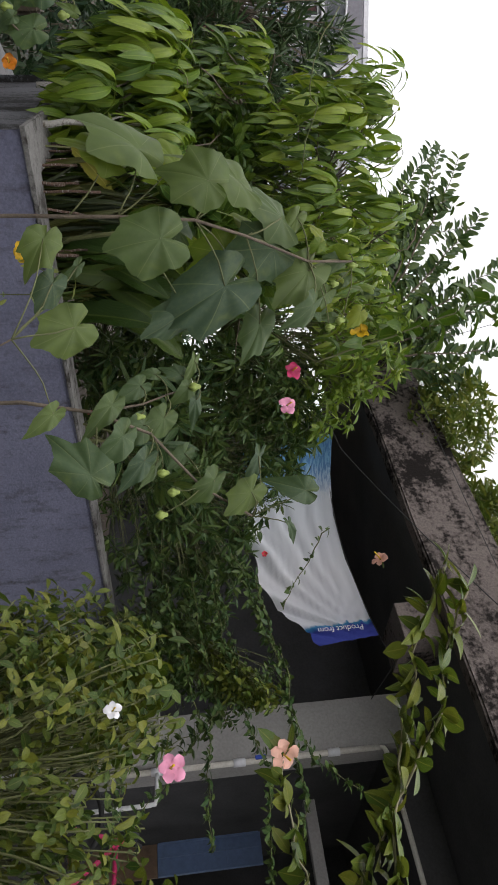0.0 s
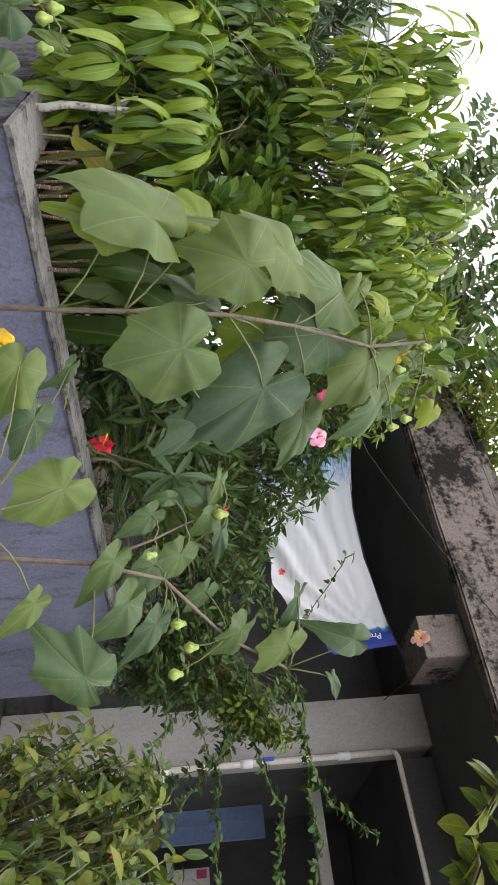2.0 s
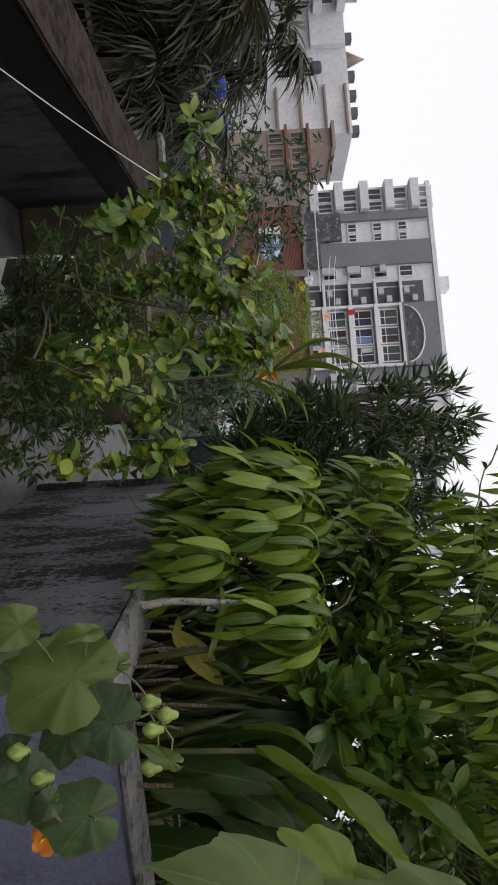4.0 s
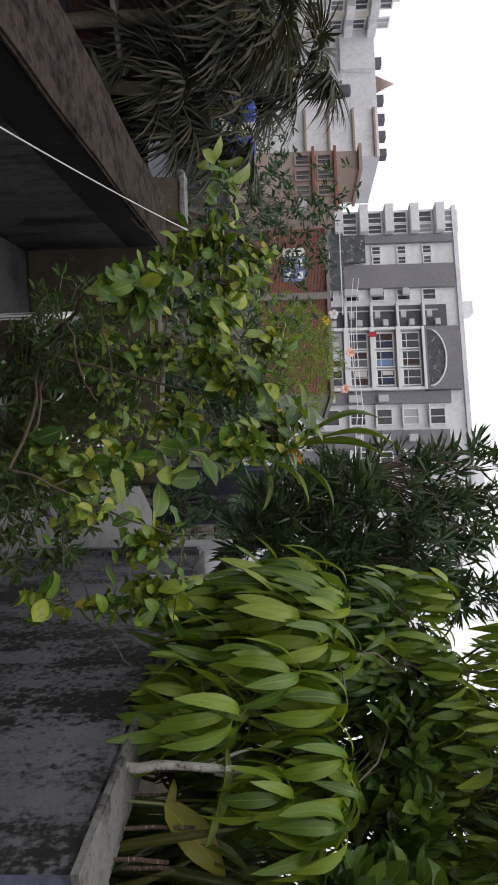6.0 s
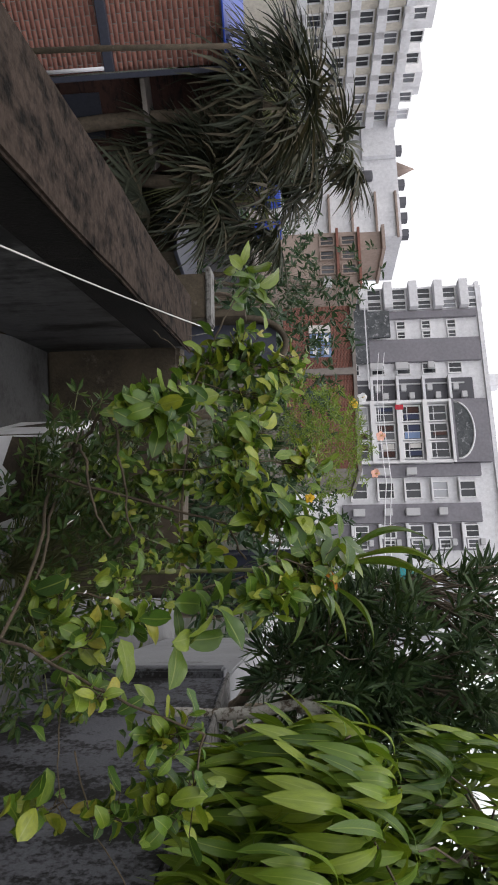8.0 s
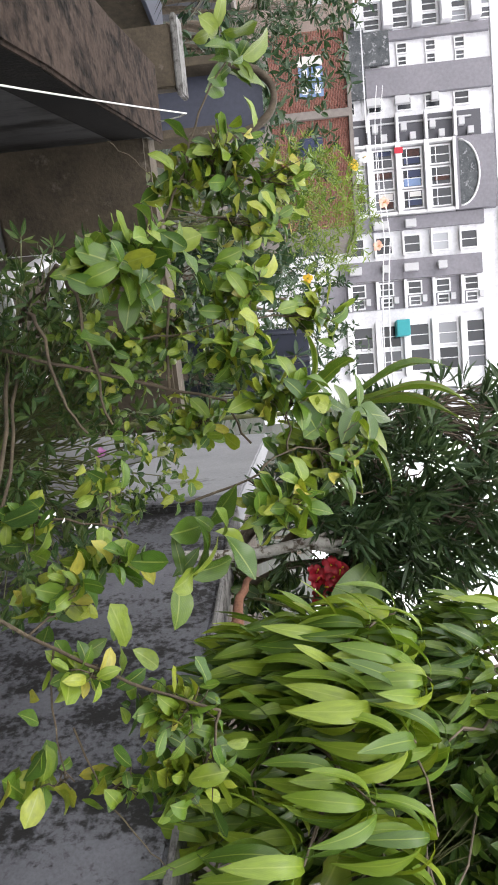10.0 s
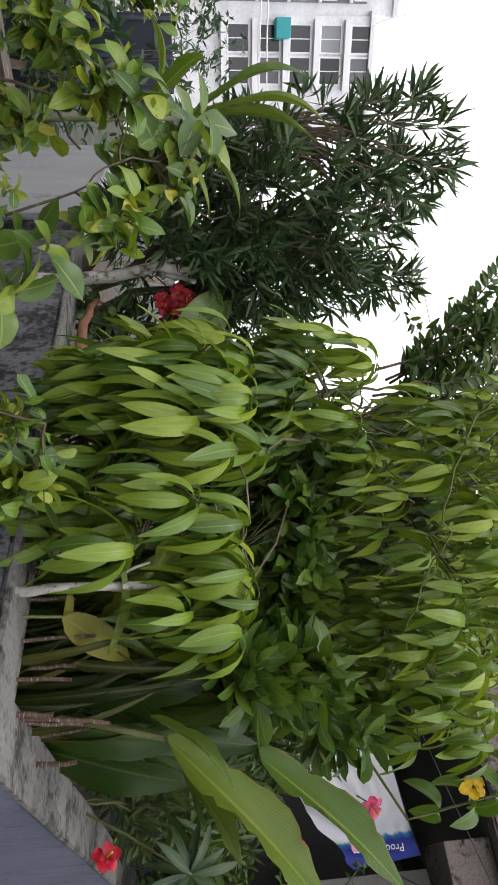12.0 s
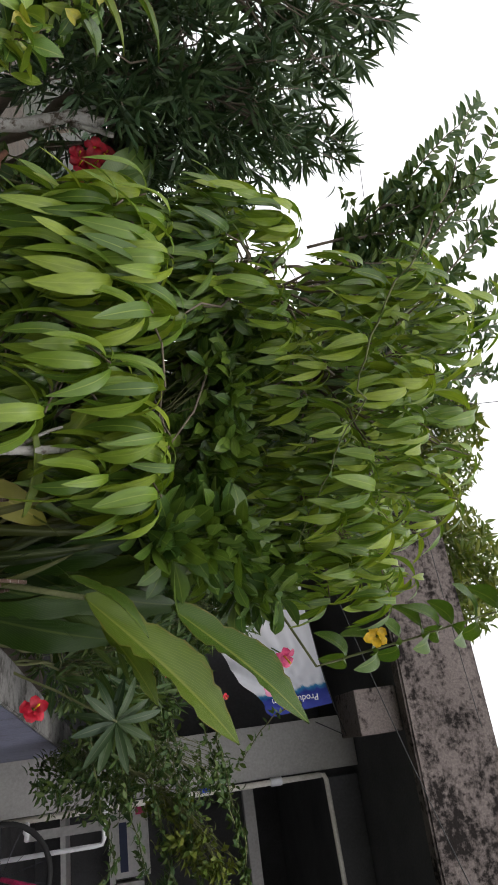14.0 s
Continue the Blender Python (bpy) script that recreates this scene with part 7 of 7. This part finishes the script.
def brick_courses(x0, x1, z0, z1, y, bw, bh, rn):
    """Bricks of a far wall as real blocks, joined."""
    s = Soup()
    cube = np.array([(a, b, c) for a in (0, 1) for b in (0, 1) for c in (0, 1)], float)
    faces = [(0, 1, 3, 2), (4, 6, 7, 5), (0, 4, 5, 1), (2, 3, 7, 6), (0, 2, 6, 4), (1, 5, 7, 3)]
    rows = int((z1 - z0) / bh)
    for r in range(rows):
        x = x0 - (bw / 2 if r % 2 else 0)
        while x < x1:
            a, b = max(x, x0), min(x + bw - 0.012, x1)
            if b - a > 0.03:
                s.add((cube * (b - a, 0.05, bh - 0.012) + (a, y - 0.03 - rn.uniform(0, 0.006), z0 + r * bh), faces, [(0, 0)] * 8))
            x += bw
    return s


rn = random.Random(4)
pb = thing("brick_building", (-14, 41, GROUND), "low red brick building with blue posters on its wall", "building")
part("wall", box(-18.6, -8.5, 38.52, 45, GROUND, 4.6), M["mortar"], pb)
ob = part("bricks", brick_courses(-18.6, -8.5, 0.6, 4.6, 38.52, 0.26, 0.085, rn), M["brick"], pb, "red brick courses")
ob["kind"] = "stuff"
part("pillar", box(-14.5, -14.1, 38.3, 38.515, GROUND, 4.6), M["mortar"], pb)
part("parapet", box(-18.8, -8.3, 38.3, 45.2, 4.6, 4.8), M["mortar"], pb)
# no hole in the bricks: the opening's darkness is a painted slab
part("opening", box(-13.2, -12.3, 38.44, 38.485, 2.0, 3.2), M["ink"], pb, "flat dark patch painted as a shaded opening")
for i in range(2):
    for j in range(2):
        x, z = -17.35 + 0.8 * i + 0.62 * 0, 2.15 + 0.66 * j
        pst = part("poster", box(x + 0.55, x + 1.28, 38.44, 38.462, z, z + 0.6), M["blue_pale"], pb, "pale blue poster")
        part("print", box(x + 0.68, x + 1.12, 38.43, 38.438, z + 0.16, z + 0.46), M["white"], pst)
part("poster", box(-17.35, -16.85, 38.44, 38.462, 2.1, 3.4), M["card"], pb, "faded paper poster")
part("railing", box(-18.6, -13, 38.0, 38.05, 5.4, 5.46), M["apt_white"], pb)

# old brick house beyond the parapet, lower than the terrace
oh = thing("old_brick_house", (-9, 8, GROUND), "old red brick house with a metal roof edge below the terrace", "house")
om = Matrix.Translation((-7.75, 10.3, 0)) @ Matrix.Rotation(radians(228), 4, "Z")
part("wall", box(0, 9, -5, -0.06, GROUND, 0.42, 0, om), M["mortar"], oh)
sb = brick_courses(0.0, 4.5, GROUND, 0.42, -0.03, 0.25, 0.078, rn)
for k, vv in enumerate(sb.v):
    vv[:, 1] = -0.06 - (vv[:, 1] + 0.06) + 0.0
bm_ob = part("bricks", sb, M["brick"], oh, "red brick courses")
bm_ob.data.transform(om)
bm_ob.data.flip_normals()
bm_ob["kind"] = "stuff"
part("roof_edge", box(-0.25, 9.2, -5.2, 0.12, 0.42, 0.45, 0.008, om), M["blue"], oh, "thin blue metal roof edge")
part("pillar", box(-0.1, -0.02, -0.1, 0.1, GROUND, 0.42, 0.01, om), M["iron"], oh)
part("band", box(0, 4.5, -0.05, 0.05, -1.45, -1.3, 0.01, om), M["iron"], oh, "dark horizontal band")
part("pipe", Soup().add(tube([om @ Vector((0.05, 0.06, -1.45)), om @ Vector((0.05, 0.06, -2.4))], 0.03, sides=6)), M["apt_white"], oh)
part("recess", box(-1.6, -0.12, -0.9, -0.8, GROUND, 0.3, 0, om), M["dark_brick"], oh, "dark brick recessed wall")
part("lean_to", box(-1.5, -0.12, -0.79, -0.3, -1.0, -0.92, 0.01, om), M["mortar"], oh, "thin cement sunshade")
part("grille", box(-1.0, -0.3, -0.78, -0.74, -2.5, -1.8, 0, om), M["iron"], oh)
pole = single("pole", Soup().add(tube([(-7.2, 9.3, GROUND), (-7.15, 9.35, -1.0), (-7.2, 9.5, 0.6)], 0.045, 0.035, 8)), M["brown"], "leaning concrete pole by the old house", "pole")


# fan palms
def fan_palm(base, height, fans, seed):
    rn = random.Random(seed)
    ob = thing("fan_palm", base, "dusty green fan palm with drooping dry fronds", "palm tree", "fan palms")
    b = Vector(base)
    top = b + Vector((rn.uniform(-0.2, 0.2), 0, height))
    part("trunk", Soup().add(tube(bend(b, top, 0, 6, 0.04, rn), 0.14, 0.1, 8)), M["bark"], ob)
    lv, st = [], Soup()
    segs = [blade(0.055, 0.8, 0.3, 4, 0.35, 0.6), blade(0.045, 1.3, 0.3, 4, 0.35, 0.6), blade(0.06, 0.5, 0.3, 4, 0.35, 0.6)]
    for i in range(fans):
        a = rn.uniform(0, 6.28)
        el = rn.uniform(-1.6, 1.0)
        d = Vector((math.cos(a), math.sin(a), el)).normalized()
        hub = top + d * rn.uniform(0.5, 0.9) - UP * 0.2 * (1 - el)
        st.add(tube([top, hub], 0.015, 0.01, 5))
        side = d.cross(UP).normalized()
        upv = side.cross(d)
        for k in range(-11, 12):
            t = k / 11 * 1.9
            dd = d * math.cos(t) + side * math.sin(t) - UP * 0.12
            lv.append(turned(hub, dd, upv, rn.uniform(0.75, 1.2)))
    part("stalk", st, M["twig"], ob)["kind"] = "stuff"
    scatter("fronds", lv, segs, L["palm"], ob)


fan_palm((-7.6, 11.2, GROUND), 4.4, 46, 1)
fan_palm((-7.4, 12.9, GROUND), 4.0, 44, 2)
fan_palm((-8.4, 12.6, GROUND), 5.2, 36, 6)
fan_palm((-6.9, 11.9, GROUND), 3.0, 30, 7)


def far_tree(base, h, r, seed, size=0.35, n=420, label="dark leafy tree in the yards"):
    rn = random.Random(seed)
    ob = thing("tree", base, label, "tree", "trees in the yards")
    b = Vector(base)
    tips, lv = [], []
    for _ in range(n // 7):
        c = b + Vector((0, 0, h * 0.65))
        p, way = inside(c, (r, r, h * 0.36), rn, 0.3)
        tips.append(p)
        lv += whorl(p, Vector((way.x, way.y, 0.6)), 7, size, 0.2, rn, 0.8)
    w = Soup()
    limb_tree(b, [b + Vector((0, 0, h * 0.45)), b + Vector((r * 0.3, 0, h * 0.5))], tips, 0.12, w, rn, 0.1, 0.01)
    part("trunk", w, M["bark"], ob)
    scatter("crown", lv, LANCE, L["far"], ob)


for i, (x, y, h, r) in enumerate(((-11.5, 24, 5.8, 1.8), (-8, 27, 5.5, 2.2), (-4.5, 22, 5.4, 1.8), (-1.5, 26, 6.0, 2.2), (2.5, 22, 6.2, 2.2), (-15, 30, 6.2, 2.0), (-24, 34, 6.2, 2.6), (-30, 45, 6.8, 3.2), (-20, 52, 7.5, 3.0), (-6, 45, 8.5, 3.5), (4, 40, 9.5, 3.5), (-5.6, 15.5, 4.3, 1.0), (-12, 15, 4.2, 1.6), (-4.6, 13.5, 3.9, 0.9), (-6.6, 17.5, 4.4, 1.2), (-2.6, 15.5, 4.6, 1.2), (-9.5, 17.5, 4.0, 1.3), (-0.2, 17.5, 5.2, 1.2), (-1.6, 13.2, 4.3, 0.8), (-2.4, 20.5, 5.0, 1.4), (-3.6, 24.0, 5.6, 1.6), (-0.6, 22.0, 5.4, 1.5), (-4.4, 27.5, 5.9, 1.8), (-0.4, 13.9, 5.2, 0.75), (-2.7, 13.2, 5.4, 0.9), (-3.9, 12.2, 4.6, 0.7), (-1.6, 12.6, 4.6, 0.7), (-10.8, 21.5, 7.6, 1.3), (-7.75, 20.3, 6.6, 1.3), (-5.8, 19.0, 6.0, 1.1), (-9.4, 21.2, 6.8, 1.1), (-4, 60, 10.5, 3.5), (6, 30, 8.0, 2.5))):
    far_tree((x, y, GROUND), h, r, 60 + i, 0.3 if y < 35 else 0.6)
for i, (x, y) in enumerate(((-12.5, 19.9), (-13.4, 20.6), (-12.1, 21.0))):
    br = thing("blue_barrel", (x, y, 0.1), "blue plastic barrel on a low roof", "barrel", "blue barrels")
    part("body", Soup().add(tube([(x, y, 0.1), (x, y, 0.16), (x, y, 0.45), (x, y, 0.75), (x, y, 0.95), (x, y, 1.0)], 0.3, 0.3, 14)), M["blue"], br)
    for z in (0.4, 0.7):
        part("hoop", Soup().add(tube([(x, y, z), (x, y, z + 0.04)], 0.318, 0.318, 14)), M["blue"], br)
shed = thing("shed", (-13, 21, GROUND), "low grey shed with a flat roof in the yard", "shed")
part("wall", box(-15.5, -11.2, 19.2, 23, GROUND, 0.0), M["apt_dark"], shed)
part("roof", box(-15.7, -11.0, 19.0, 23.2, 0.0, 0.1, 0.02), M["mortar"], shed)
shed = thing("shed", (-8.2, 15.3, GROUND), "shed with a rusty sheet roof and pale boards", "shed")
part("wall", box(-9.2, -7.2, 14.4, 16.4, GROUND, -1.1), M["brown"], shed)
part("roof", box(-9.4, -7.0, 14.1, 16.6, -1.1, -1.02, 0.02), M["iron"], shed)
part("board", box(-8.9, -7.4, 14.05, 14.09, -1.35, -1.12), M["blue_pale"], shed)
part("board", box(-9.2, -8.2, 14.2, 14.36, -2.2, -2.0), M["card"], shed)
gate = thing("dark_gate", (-0.3, 14.7, GROUND), "dark blue metal sheet gate beyond the terrace", "gate")
part("sheet", box(-0.95, 0.15, 14.7, 14.75, GROUND, 1.5, 0.01), M["navy"], gate)
for x in (-0.9, -0.4, 0.08):
    part("bar", box(x, x + 0.05, 14.65, 14.695, GROUND, 1.5, 0), M["iron"], gate)
arc = thing("garden_arch", (-3.4, 10.4, GROUND), "pale curved cement garden arch beyond the parapet", "arch")
def half_ring(rx, rz, wide, deep, cx, cz, y):
    """A smooth flat-faced half ring, as one shell."""
    n, vs, fs = 20, [], []
    for i in range(n + 1):
        t = math.pi * i / n
        for k, yy in ((0, y), (wide, y), (wide, y + deep), (0, y + deep)):
            vs.append((cx + (rx + k) * math.cos(t), yy, cz + (rz + k) * math.sin(t)))
    for i in range(n):
        for k in range(4):
            q = (k + 1) % 4
            fs.append((i * 4 + k, i * 4 + q, i * 4 + 4 + q, i * 4 + 4 + k))
    return np.array(vs), fs, [(0, 0)] * len(vs)


part("arch", Soup().add(half_ring(0.36, 0.5, 0.07, 0.1, -3.2, 0.7, 10.56)), M["brown"], arc)
part("back", box(-3.54, -2.86, 10.66, 10.69, GROUND, 1.1, 0, None), M["iron"], arc, "dark backing inside the arch")
part("pier", box(-3.64, -3.54, 10.4, 10.7, GROUND, 0.7, 0.01), M["brown"], arc)
part("pier", box(-2.86, -2.76, 10.4, 10.7, GROUND, 0.7, 0.01), M["brown"], arc)
for pts in ([(-25, 60, 9.5), (-8, 40, 6.6), (4, 28, 5.0)], [(-25, 60, 9.0), (-8, 40, 6.3), (4, 28, 4.7)]):
    single("cable", Soup().add(tube(bend(pts[0], pts[1], 0.3, 8)[:-1] + bend(pts[1], pts[2], 0.3, 8), 0.03, sides=5)), M["apt_white"], "pale power cable strung across the yards", "cable", "power cables")
